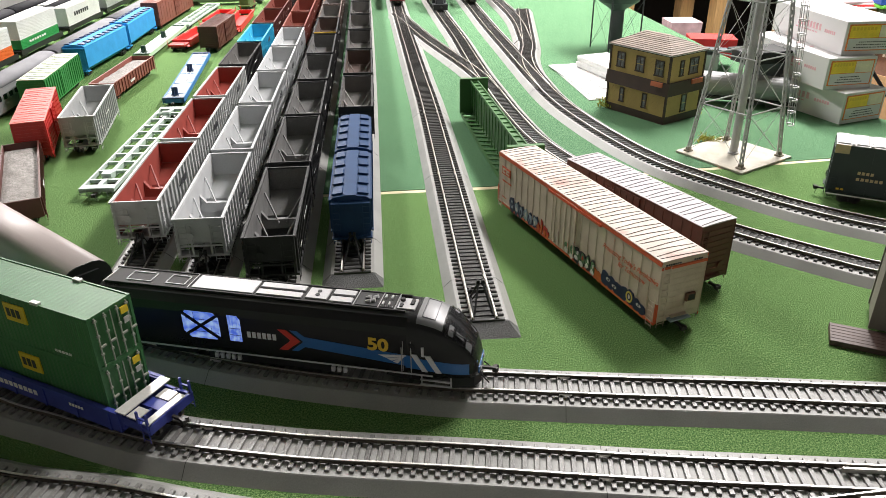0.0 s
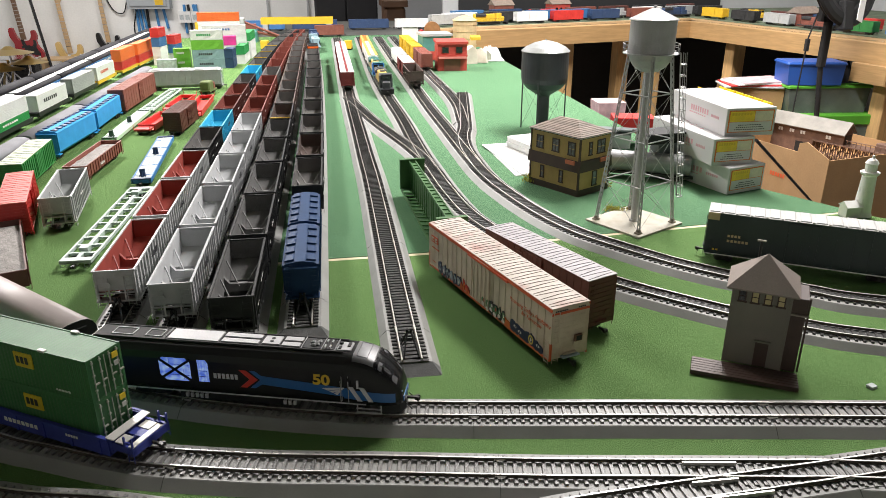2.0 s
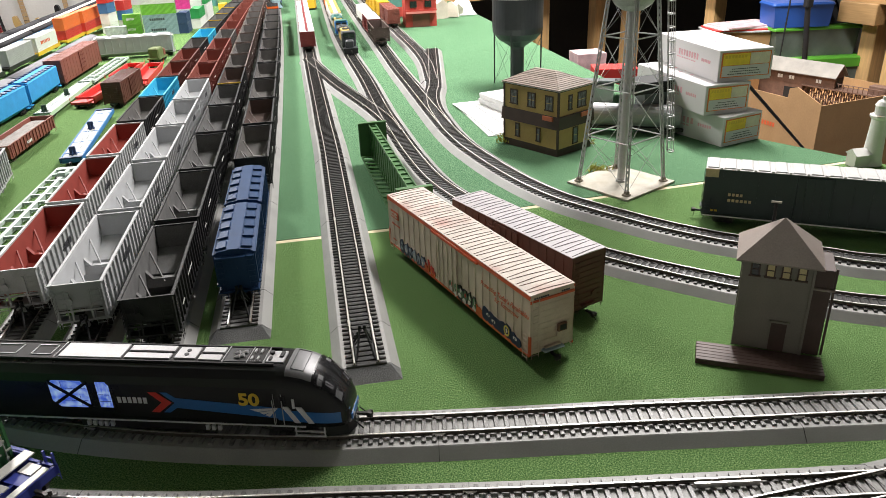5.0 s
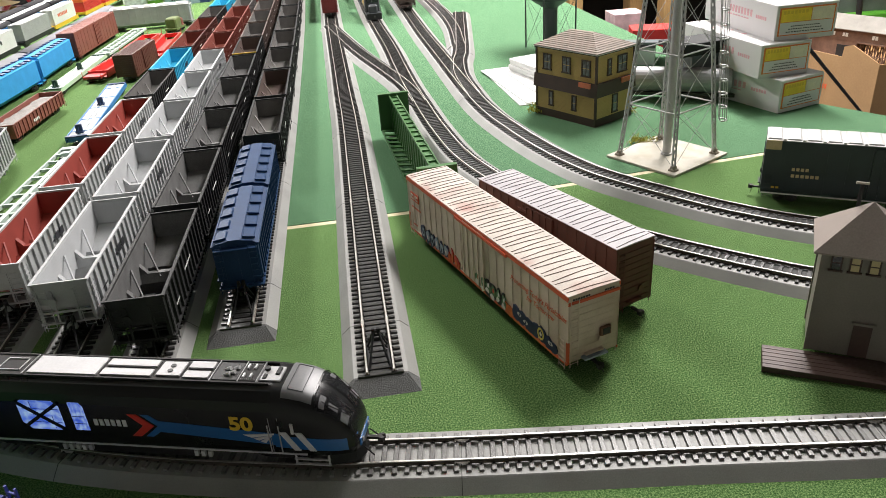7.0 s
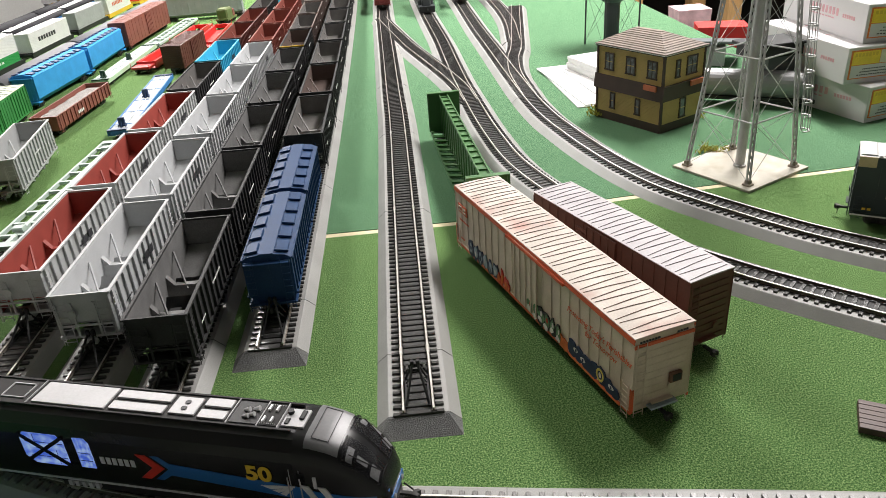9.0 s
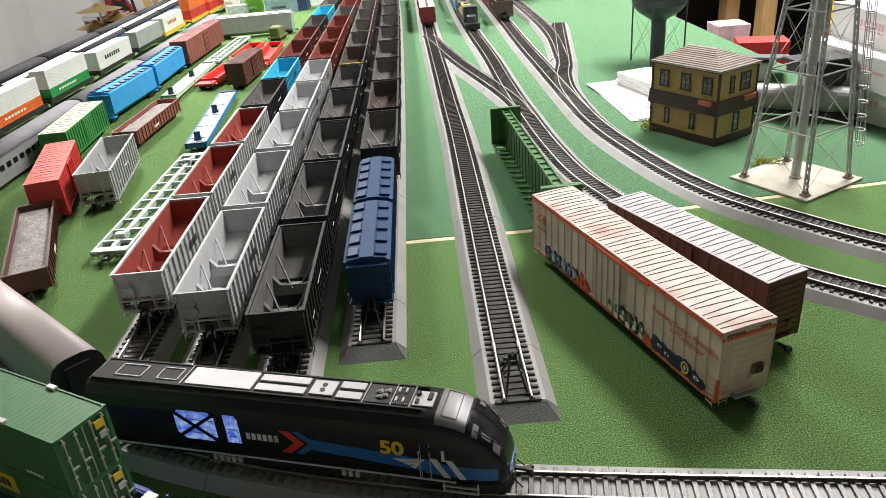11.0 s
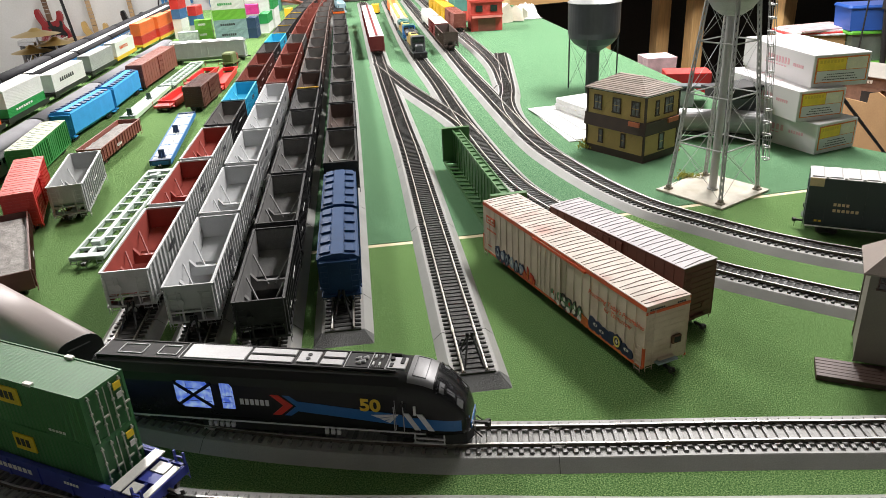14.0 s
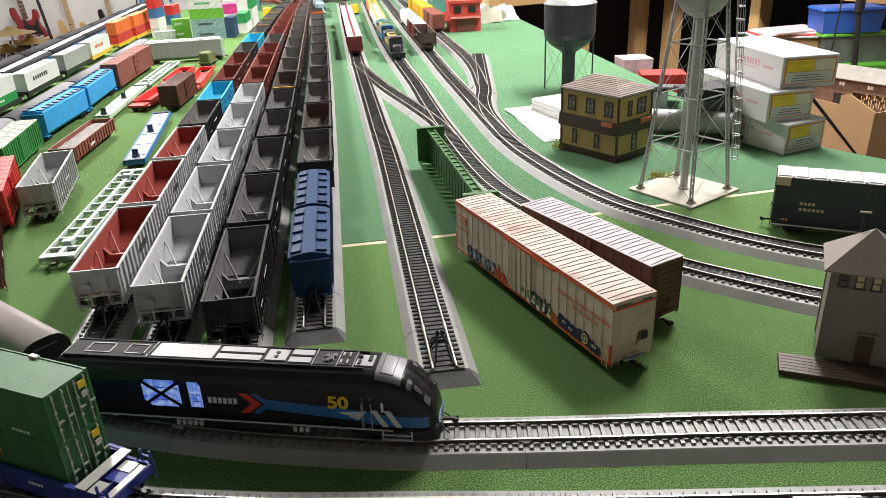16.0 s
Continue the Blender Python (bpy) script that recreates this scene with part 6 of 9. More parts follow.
# ---- cars standing about on the mat beside the yard
MINT = material("mint_flat", (0.47, 0.56, 0.51), 0.5, var=0.1, scale=50)
SKYB = material("sky_blue_car", (0.045, 0.30, 0.62), 0.6, var=0.08, scale=50, spec=0.15)
REDC = material("bright_red_car", (0.55, 0.035, 0.03), 0.5, var=0.12, scale=50)
GREENC = material("leaf_green_car", (0.04, 0.24, 0.06), 0.5, var=0.12, scale=50)
BROWNC = material("brown_red_car", (0.22, 0.07, 0.05), 0.55, var=0.14, scale=50)
BLUEW = material("royal_blue_frame", (0.03, 0.16, 0.42), 0.5, var=0.08)
PALE = material("pale_deck", (0.50, 0.54, 0.55), 0.6, spec=0.25, var=0.22, scale=90, dirt=(0.22, 0.24, 0.24), dirt_amount=0.5, dirt_scale=60)
PGREEN = material("pale_green_deck", (0.45, 0.60, 0.42), 0.55, var=0.1)
SILVC = material("silver_coach", (0.30, 0.30, 0.31), 0.45, 0.2, var=0.1, scale=30)
SILVR = material("grey_coach_roof", (0.21, 0.21, 0.225), 0.75, 0.0, var=0.1, scale=30, spec=0.12)
WHITEB = material("white_box", (0.76, 0.76, 0.75), 0.5, var=0.05)
GREYB = material("grey_box", (0.40, 0.41, 0.41), 0.5, var=0.08)
ORANGEC = material("orange_box", (0.75, 0.16, 0.035), 0.5, var=0.08)
GBOX = material("green_box", (0.03, 0.30, 0.08), 0.5, var=0.08)
LIME = material("lime_box", (0.19, 0.48, 0.06), 0.5, var=0.06)
BLUEGREY = material("blue_grey_box", (0.28, 0.40, 0.45), 0.5, var=0.06)
NAVY = material("navy_box", (0.03, 0.06, 0.14), 0.5)
PINK = material("pink_box", (0.75, 0.06, 0.32), 0.5)
BLUEBOX = material("blue_box", (0.05, 0.16, 0.36), 0.5)

NAVYD = material("dark_blue_hitch", (0.02, 0.05, 0.13), 0.5)
GREEND = material("dark_green_hitch", (0.03, 0.07, 0.04), 0.5)
skeleton_flat("flat_car", "pale mint skeleton flat car standing on the mat", MINT, pose(-0.283, 0.862, 0, 0, 0, 88.2), L=0.294)
skeleton_flat("flat_car", "pale mint skeleton flat car further down the mat", MINT, pose(-0.405, 1.795, 0, 0, 0, 87.6), L=0.294, W=0.030)
spine_car("flat_car", "blue and white trailer flat car", BLUEW, PALE, pose(-0.299, 1.200, 0, 0, 0, 94), L=0.305, hitch=NAVYD)
spine_car("flat_car", "pale green and white trailer flat car", PGREEN, PALE, pose(-0.414, 1.494, 0, 0, 0, 89.5), L=0.285, W=0.028, hitch=GREEND)
open_hopper("hopper_car", "weathered grey hopper car standing on the mat", GREYB, GREYB, pose(-0.360, 0.930, 0, 0, 0, 98.7), L=0.148, W=0.0375, H=0.046, frame_mat=SILVER, letter=LETTER)
PGREENR = material("pale_green_roof", (0.50, 0.54, 0.40), 0.6, var=0.12)
REDC_R = material("pale_red_roof", (0.62, 0.10, 0.08), 0.5, var=0.15, scale=40)
gondola("gondola_car", "brown gondola car heaped with grey gravel", OXIDE_D, pose(-0.367, 0.736, 0, 0, 0, 111.8), L=0.185, H=0.028, load=LOAD)
gondola("gondola_car", "red-brown gondola car filled with gravel", BROWNC, pose(-0.3915, 1.175, 0, 0, 0, 87), L=0.180, H=0.028, load=LOAD)
boxcar("box_car", "bright red box car with brown roof walk", REDC, REDC_R, pose(-0.413, 0.905, 0, 0, 0, 106), L=0.160, H=0.0500, roof_ribs=16)
boxcar("box_car", "leaf green ribbed box car", GREENC, PGREENR, pose(-0.477, 1.120, 0, 0, 0, 94), L=0.168, H=0.048, roof_ribs=14, panels=18, seam_mat=GREEND, rib=0.0013)
covered_hopper("covered_hopper", "sky blue covered hopper car with roof hatches", SKYB, pose(-0.482, 1.340, 0, 0, 0, 86), L=0.182, W=0.036, H=0.0525, tub=True, hatch=NAVYD)
covered_hopper("covered_hopper", "sky blue covered hopper car with roof hatches", SKYB, pose(-0.477, 1.540, 0, 0, 0, 90), L=0.182, W=0.036, H=0.0525, tub=True, hatch=NAVYD)
boxcar("box_car", "plain red-brown box car", BROWNC, BROWNC, pose(-0.468, 1.792, 0, 0, 0, 87.7), L=0.275, H=0.057)
boxcar("box_car", "dark brown wooden box car", BROWN, BROWN, pose(-0.301, 1.480, 0, 0, 0, 85.5), L=0.138, H=0.048)


def red_well(at, L):
    c = thing("well_car", "bright red empty well car", "well car", at, "red well cars")
    h, w = L / 2, 0.016
    m2 = Mesh()
    for s in (-1, 1):
        m2.box(-h + 0.03, h - 0.03, s * w - 0.0012, s * w + 0.0012, 0.003, 0.0155)
        m2.box(-h + 0.03, h - 0.03, min(s * w, s * (w + 0.002)), max(s * w, s * (w + 0.002)), 0.0150, 0.0165)
    part("side_sill", m2, REDC, c)
    part("well_floor", Mesh().box(-h + 0.03, h - 0.03, -w + 0.0012, w - 0.0012, 0.003, 0.0045), REDC, c)
    for s in (-1, 1):
        part("end_platform", Mesh().box(min(s * h, s * (h - 0.03)), max(s * h, s * (h - 0.03)), -w, w, 0.0085, 0.0125).box(s * (h - 0.030) - 0.001, s * (h - 0.030) + 0.001, -w, w, 0.0125, 0.0165), REDC, c)
        r2 = Mesh()
        for y in (-w, w):
            r2.cyl((s * (h - 0.001), y, 0.0125), (s * (h - 0.001), y, 0.022), 0.0005, 5)
        part("handrail", r2, REDC, c)
        truck(c, s * (h - 0.015))
    return c


red_well(pose(-0.362, 1.53, 0, 0, 0, 84), 0.20)
red_well(pose(-0.351, 1.745, 0, 0, 0, 86), 0.20)
red_well(pose(-0.297, 1.700, 0, 0, 0, 90.5), 0.26)
covered_hopper("covered_hopper", "long grey covered hopper car with white roof standing crosswise", GREYB, pose(-0.378, 2.008, 0, 0, 0, 3), L=0.185, H=0.056, hatch=WHITE)
OLIVE = material("olive_truck", (0.12, 0.15, 0.05), 0.6, var=0.2)
crate = thing("crate_car", "small olive and brown camouflaged flat car load", "flat car", pose(-0.312, 1.925, 0, 0, 0, 80))
part("bed", Mesh().box(-0.03, 0.03, -0.015, 0.015, 0.008, 0.012), OLIVE, crate)
part("canvas_load", Mesh().cbox(-0.025, 0.012, -0.013, 0.013, 0.012, 0.034, 0.003), OLIVE, crate)
part("cab", Mesh().cbox(0.014, 0.028, -0.012, 0.012, 0.012, 0.028, 0.002), BROWNC, crate)
for s in (-1, 1):
    truck(crate, s * 0.018)

# row of silver coaches
for i in range(4):
    y = 1.079 + 0.2985 * (i - 0)
    passenger_car("passenger_car", "silver streamlined passenger car", SILVC, SILVR, pose(-0.5250 + 0.018 * (y - 1.1), y, 0, 0, 0, 89.0), L=0.290, H=0.050, group="silver coaches", window=GLASSD)


def intermodal(at, boxes, label, frame_mat, L=0.19):
    """Low flat car; the boxes on it are things of their own."""
    c = thing("flat_car", label, "flat car", at, "container flat cars")
    part("deck", Mesh().box(-L / 2, L / 2, -0.014, 0.014, 0.0085, 0.0130), frame_mat, c)
    part("side_beam", Mesh().box(-L / 2, L / 2, -0.016, -0.0142, 0.006, 0.0145).box(-L / 2, L / 2, 0.0142, 0.016, 0.006, 0.0145), frame_mat, c)
    for s in (-1, 1):
        truck(c, s * (L / 2 - 0.02))
    z = 0.0146
    for mt, w, h, Lb, lt in boxes:
        container("container", f"{w} corrugated container on a flat car", mt, at @ pose(0, 0, z), L=Lb, H=h, letter=lt)
        z += h + 0.0004
    return c


rowx = lambda y: -0.636 + 0.004 * (y - 1.5)
for y, boxes, L in ((1.255, [(ORANGEC, "orange", 0.016, 0.155, LETTER), (WHITEB, "white", 0.030, 0.155, None)], 0.175), (1.455, [(GBOX, "green", 0.016, 0.165, LETTER), (WHITEB, "white", 0.032, 0.165, None)], 0.185), (1.07, [(ORANGEC, "rusty orange", 0.030, 0.15, None)], 0.18),
                    (1.690, [(WHITEB, "white", 0.036, 0.185, LETTER_DARK)], 0.20), (1.922, [(GREYB, "grey", 0.036, 0.170, None)], 0.19), (2.125, [(WHITEB, "white", 0.036, 0.165, ORANGE_T)], 0.18)):
    intermodal(pose(rowx(y), y, 0.008, 0, 0, 89), boxes, "low flat car carrying a container", BLACKP if y != 2.125 else YELLOWP, L)
for y in (2.335, 2.50, 2.665):
    intermodal(pose(rowx(y) + 0.012 + 0.07 * (y - 2.33), y, 0.008, 0, 0, 88), [(REDC, "red", 0.024, 0.150, None), (ORANGEC, "orange", 0.034, 0.150, None)], "low flat car carrying stacked orange containers", YELLOWP, 0.165)
DKROOF = material("charcoal_roof", (0.03, 0.03, 0.033), 0.75, var=0.2, spec=0.12)
# blue and white passenger train
for i in range(6):
    y = 1.50 + 0.30 * i
    c = passenger_car("passenger_car", "blue passenger car with white roof and black eaves", BLUEW, DKROOF, pose(-0.690 - 0.006 * i, y, RAIL_TOP, 0, 0, 91.2), L=0.290, H=0.046, group="blue passenger cars", window=WHITEB)
    for s in (-1, 1):
        part("roof_strip", Mesh().box(-0.142, 0.142, min(s * 0.0004, s * 0.0085), max(s * 0.0004, s * 0.0085), 0.0450, 0.0464), WHITEB, c, "white roof strip")
# black-edged shelf track along the table side
track("side_track", [(-0.755, 0.9), (-0.757, 2.0), (-0.760, 3.3)], "dark track along the table edge", group="model tracks", dusty=False)
for i in range(8):
    y = 1.2 + 0.292 * i
    passenger_car("passenger_car", "black passenger car with dark roof at the table edge", BLACKP, DKROOF, pose(-0.755 - 0.002 * (y - 1.2), y, RAIL_TOP, 0, 0, 90), L=0.285, H=0.044, group="black passenger cars", window=GLASSD)

# ---- stacked containers
stack = [  # x, y, turn, length, [(material, words)]
    (-0.378, 2.430, 4, 0.100, [(BLUEGREY, "blue-grey", LETTER_DARK), (BLUEGREY, "blue-grey", LETTER_DARK), (LIME, "lime green", None), (WHITEB, "white", GBOX)]),
    (-0.470, 2.475, 4, 0.052, [(LIME, "lime green", LETTER), (LIME, "lime green", LETTER)]),
    (-0.556, 2.555, 80, 0.062, [(WHITEB, "white", None), (WHITEB, "white", None), (BLUEBOX, "blue", None), (REDC, "red", None)]),
    (-0.520, 2.63, 80, 0.062, [(WHITEB, "white", None), (BLUEBOX, "blue", None), (REDC, "red", None)]),
    (-0.312, 2.455, 88, 0.07, [(NAVY, "navy", None), (NAVY, "navy", None)]),
    (-0.322, 2.545, 5, 0.045, [(WHITEB, "white", None), (WHITEB, "white", None), (PINK, "pink", None)]),
    (-0.284, 2.58, 88, 0.12, [(WHITEB, "white", None), (GBOX, "green", None)]),
    (-0.345, 2.62, 3, 0.145, [(WHITEB, "white", None), (WHITEB, "white", None), (WHITEB, "white", None), (WHITEB, "white", BLUEBOX)]),
    (-0.275, 2.73, 88, 0.14, [(WHITEB, "white", None), (WHITEB, "white", None), (GBOX, "green", None)]),
    (-0.385, 2.80, 3, 0.15, [(WHITEB, "white", None), (WHITEB, "white", None), (WHITEB, "white", None), (WHITEB, "white", None), (ORANGEC, "orange", None)]),
    (-0.515, 2.44, 6, 0.06, [(PALE, "pale", None)]),
]
for x, y, a, L, boxes in stack:
    for k, (mt, w, lt) in enumerate(boxes):
        container("container", f"{w} corrugated container in a stack on the mat", mt, pose(x, y, 0.0305 * k, 0, 0, a), L=L, H=0.0300, letter=lt)

# ---- silver water tower
TSIL = material("tower_silver", (0.42, 0.42, 0.42), 0.45, 0.35, var=0.08, scale=60, grain=0.06)
PLATEW = material("base_plate", (0.47, 0.44, 0.37), 0.7, var=0.12, scale=40, dirt=(0.3, 0.25, 0.16), dirt_amount=0.5, dirt_scale=45)
FOOT = material("rusty_foot", (0.25, 0.215, 0.17), 0.7, var=0.2)
tw = thing("water_tower", "tall silver lattice water tower with ladder on a pale base plate", "water tower", pose(0.4150, 0.7735, 0.0004, 0, 0, 29))
part("base_plate", Mesh().cbox(-0.0465, 0.0465, -0.0455, 0.0455, 0, 0.0022, 0.0004), PLATEW, tw)
TOPZ, LEG0, LEG1 = 0.2260, 0.0358, 0.0184
for sx in (-1, 1):
    for sy in (-1, 1):
        a, b2 = Vector((sx * LEG0, sy * LEG0, 0.003)), Vector((sx * LEG1, sy * LEG1, TOPZ))
        leg = Mesh()
        n = 30
        for e, f2 in ((1, 0), (-1, 0), (0, 1), (0, -1)):
            o = Vector((e, f2, 0)) * 0.0021
            leg.cyl(a + o, b2 + o, 0.0008, 5)
        for i in range(n):
            p, q = a + (b2 - a) * (i / n), a + (b2 - a) * ((i + 1) / n)
            s = 0.0021 * (1 if i % 2 else -1)
            leg.cyl(p + Vector((s, 0, 0)), q + Vector((-s, 0, 0)), 0.0006, 4)
            leg.cyl(p + Vector((0, s, 0)), q + Vector((0, -s, 0)), 0.0006, 4)
        part("lattice_leg", leg, TSIL, tw)
        part("footing", Mesh().cbox(sx * LEG0 - 0.0042, sx * LEG0 + 0.0042, sy * LEG0 - 0.0042, sy * LEG0 + 0.0042, 0.0022, 0.0042, 0.0008).cbox(sx * LEG0 - 0.0026, sx * LEG0 + 0.0026, sy * LEG0 - 0.0026, sy * LEG0 + 0.0026, 0.0042, 0.0075, 0.0006), FOOT, tw)
for z in (0.060, 0.1175, 0.1750):
    k = LEG0 + (LEG1 - LEG0) * z / TOPZ
    for p, q in (((-k, -k), (k, -k)), ((k, -k), (k, k)), ((k, k), (-k, k)), ((-k, k), (-k, -k))):
        part("girt", Mesh().cyl((*p, z), (*q, z), 0.0009, 6), TSIL, tw)
levels = (0.004, 0.060, 0.1175, 0.1750, 0.222)
for z0, z1 in zip(levels, levels[1:]):
    k0, k1 = LEG0 + (LEG1 - LEG0) * z0 / TOPZ, LEG0 + (LEG1 - LEG0) * z1 / TOPZ
    for c0, c1 in (((-1, -1), (1, -1)), ((1, -1), (1, 1)), ((1, 1), (-1, 1)), ((-1, 1), (-1, -1))):
        rod = Mesh().cyl((c0[0] * k0, c0[1] * k0, z0), (c1[0] * k1, c1[1] * k1, z1), 0.00028, 4)
        rod.cyl((c1[0] * k0, c1[1] * k0, z0), (c0[0] * k1, c0[1] * k1, z1), 0.00028, 4)
        part("tie_rod", rod, TSIL, tw)
part("riser_pipe", Mesh().lathe([(0.0062, 0.0022), (0.0062, 0.0042), (0.0046, 0.0048), (0.0046, 0.2045)], 20), TSIL, tw, smooth=False)
part("tank", Mesh().lathe([(0.004, 0.2010), (0.012, 0.2028), (0.020, 0.2085), (0.0262, 0.2175), (0.0282, 0.2260), (0.0282, 0.2640), (0.0300, 0.2650), (0.0296, 0.2660), (0.016, 0.2728), (0.004, 0.2785), (0.002, 0.2790), (0.0018, 0.2815)], 40), TSIL, tw, smooth=False)
bal = Mesh()
bal.lathe([(0.0284, 0.2245), (0.0345, 0.2245), (0.0345, 0.2255), (0.0284, 0.2255)], 40)
for z in (0.2310, 0.2365):
    for i in range(40):
        a0, a1 = 2 * math.pi * i / 40, 2 * math.pi * (i + 1) / 40
        bal.cyl((0.0342 * math.cos(a0), 0.0342 * math.sin(a0), z), (0.0342 * math.cos(a1), 0.0342 * math.sin(a1), z), 0.0004, 4)
for i in range(20):
    a0 = 2 * math.pi * i / 20
    bal.cyl((0.0342 * math.cos(a0), 0.0342 * math.sin(a0), 0.225), (0.0342 * math.cos(a0), 0.0342 * math.sin(a0), 0.2365), 0.0004, 4)
part("balcony", bal, TSIL, tw)
lad = Mesh()
a, b2 = Vector((LEG0 + 0.0010, -LEG0 - 0.0010, 0.040)), Vector((LEG1 + 0.0075, -LEG1 - 0.0075, 0.226))
for s in (-0.0028, 0.0028):
    lad.cyl(a + Vector((s * 0.7, s * 0.7, 0)), b2 + Vector((s * 0.7, s * 0.7, 0)), 0.0005, 5)
for i in range(28):
    p = a + (b2 - a) * (i / 28)
    lad.cyl(p + Vector((-0.0020, -0.0020, 0)), p + Vector((0.0020, 0.0020, 0)), 0.0004, 4)
part("ladder", lad, TSIL, tw)
hoop = Mesh()
CAGE = pose(0, 0, 0, 0, 0, -45)
for i in range(13):
    p = a + (b2 - a) * (i / 13)
    ring = [p + CAGE @ Vector((0.0075 * math.sin(t), 0.0062 * math.cos(t), 0)) for t in (0, 0.6, 1.2, 1.9, 2.5, math.pi)]
    for u, v in zip(ring, ring[1:]):
        hoop.cyl(u, v, 0.0008, 5)
for t in (0.6, 1.57, 2.5):
    hoop.cyl(a + CAGE @ Vector((0.0075 * math.sin(t), 0.0062 * math.cos(t), 0)), b2 + CAGE @ Vector((0.0075 * math.sin(t), 0.0062 * math.cos(t), 0)), 0.0004, 4)
part("ladder_cage", hoop, TSIL, tw)

# ---- dark steel tank on legs
TDARK = material("gunmetal_tank", (0.055, 0.060, 0.065), 0.45, 0.3, var=0.12, scale=40)
TROOF = material("tank_roof_metal", (0.45, 0.46, 0.46), 0.35, 0.5, var=0.08)
t2 = thing("storage_tank", "dark grey steel tank with domed silver roof on thin legs", "tank", pose(0.4520, 1.3600, 0.0004))
part("tank_shell", Mesh().lathe([(0.012, 0.066), (0.014, 0.072), (0.036, 0.086), (0.046, 0.098), (0.048, 0.108), (0.048, 0.1600)], 40), TDARK, t2)
part("dome_roof", Mesh().lathe([(0.0495, 0.1600), (0.0495, 0.1612), (0.040, 0.1690), (0.024, 0.1765), (0.008, 0.1805), (0.002, 0.1812), (0.002, 0.1835)], 40), TROOF, t2)
part("centre_column", Mesh().lathe([(0.0125, 0.0), (0.0125, 0.070)], 24), TDARK, t2)
for i in range(4):
    a0 = math.pi / 4 + i * math.pi / 2 + 0.25
    x, y = 0.046 * math.cos(a0), 0.046 * math.sin(a0)
    part("leg", Mesh().cyl((x, y, 0), (x, y, 0.105), 0.0014, 6), TDARK, t2)
    a1 = a0 + math.pi / 2
    x1, y1 = 0.046 * math.cos(a1), 0.046 * math.sin(a1)
    part("tie_rod", Mesh().cyl((x, y, 0.004), (x1, y1, 0.09), 0.0003, 4).cyl((x1, y1, 0.004), (x, y, 0.09), 0.0003, 4), TDARK, t2)
ld = Mesh()
ladder(ld, 0.049, 0.0, 0.09, 0.165, 0.005, 20, "y")
part("ladder", ld, TDARK, t2)

# ---- yellow and brown signal tower
WALLY = material("ochre_clapboard", (0.46, 0.33, 0.115), 0.6, var=0.08, scale=50, grain=0.06)
BRN = material("chocolate_trim", (0.045, 0.025, 0.018), 0.55, var=0.15)
SHING = material("shingle_roof", (0.20, 0.155, 0.125), 0.7, var=0.15, scale=80, grain=0.15, fine=1200, per_object=0.2)
PANE = material("window_glass", (0.16, 0.17, 0.18), 0.1, var=0.6, scale=150)
SIGN = material("red_sign_board", (0.45, 0.13, 0.06), 0.6)
st = thing("signal_tower", "two-storey ochre and chocolate signal tower with hipped shingle roof", "building", pose(0.3745, 0.8935, 0.0004, 0, 0, 30.3) @ Matrix.Diagonal((1, 1, 0.975, 1)))
BX, BY = 0.0690, 0.1000  # local x: short wall, local y: long wall
part("foundation", Mesh().box(-0.001, BX + 0.001, -0.001, BY + 0.001, 0, 0.010), BRN, st)
part("lower_wall", Mesh().box(0, BX, 0, BY, 0.010, 0.0385), WALLY, st)
part("belt", Mesh().prism([(-0.0035, 0.0385), (BX + 0.0035, 0.0385), (BX + 0.001, 0.056), (-0.001, 0.056)], -0.0035, BY + 0.0035, "y"), BRN, st)
part("upper_wall", Mesh().box(0, BX, 0, BY, 0.056, 0.0900), WALLY, st)
clap = Mesh()
for z0, z1 in ((0.010, 0.0385), (0.056, 0.090)):
    n = int((z1 - z0) / 0.0016)
    for i in range(n):
        z = z0 + (z1 - z0) * i / n
        clap.box(-0.0003, BX + 0.0003, -0.0003, BY + 0.0003, z, z + 0.0010)
tagged(part("clapboard_siding", clap, WALLY, st), kind="stuff")
for x, y in ((0, 0), (BX, 0), (0, BY), (BX, BY)):
    part("corner_board", Mesh().box(x - 0.0013, x + 0.0013, y - 0.0013, y + 0.0013, 0.010, 0.0895), BRN, st)


def st_window(wall, c, z0, z1, w, split=1):
    """wall 'x': on the long wall facing -x; 'y': on the short wall facing -y."""
    m2 = pose(0, c, 0, 0, 0, -90) if wall == "x" else pose(c, 0, 0)
    fr = Mesh()
    h = w / 2
    fr.box(-h - 0.0016, -h, -0.0014, 0.0002, z0 - 0.0016, z1 + 0.0016).box(h, h + 0.0016, -0.0014, 0.0002, z0 - 0.0016, z1 + 0.0016)
    fr.box(-h, h, -0.0014, 0.0002, z1, z1 + 0.0016).box(-h - 0.0022, h + 0.0022, -0.0018, 0.0002, z0 - 0.0018, z0)
    f = part("window", fr, BRN, st, at=m2)
    for k in range(split + 1):
        if k:
            x = -h + w * k / (split + 1)
            fr2 = Mesh().box(x - 0.0004, x + 0.0004, -0.0011, 0.0, z0, z1)
            part("mullion", fr2, BRN, f)
    part("sash", Mesh().box(-h, h, -0.0011, 0.0, (z0 + z1) / 2 - 0.0004, (z0 + z1) / 2 + 0.0004), WALLY, f)
    part("pane", Mesh().box(-h, h, -0.0007, -0.0002, z0, z1), PANE, f)


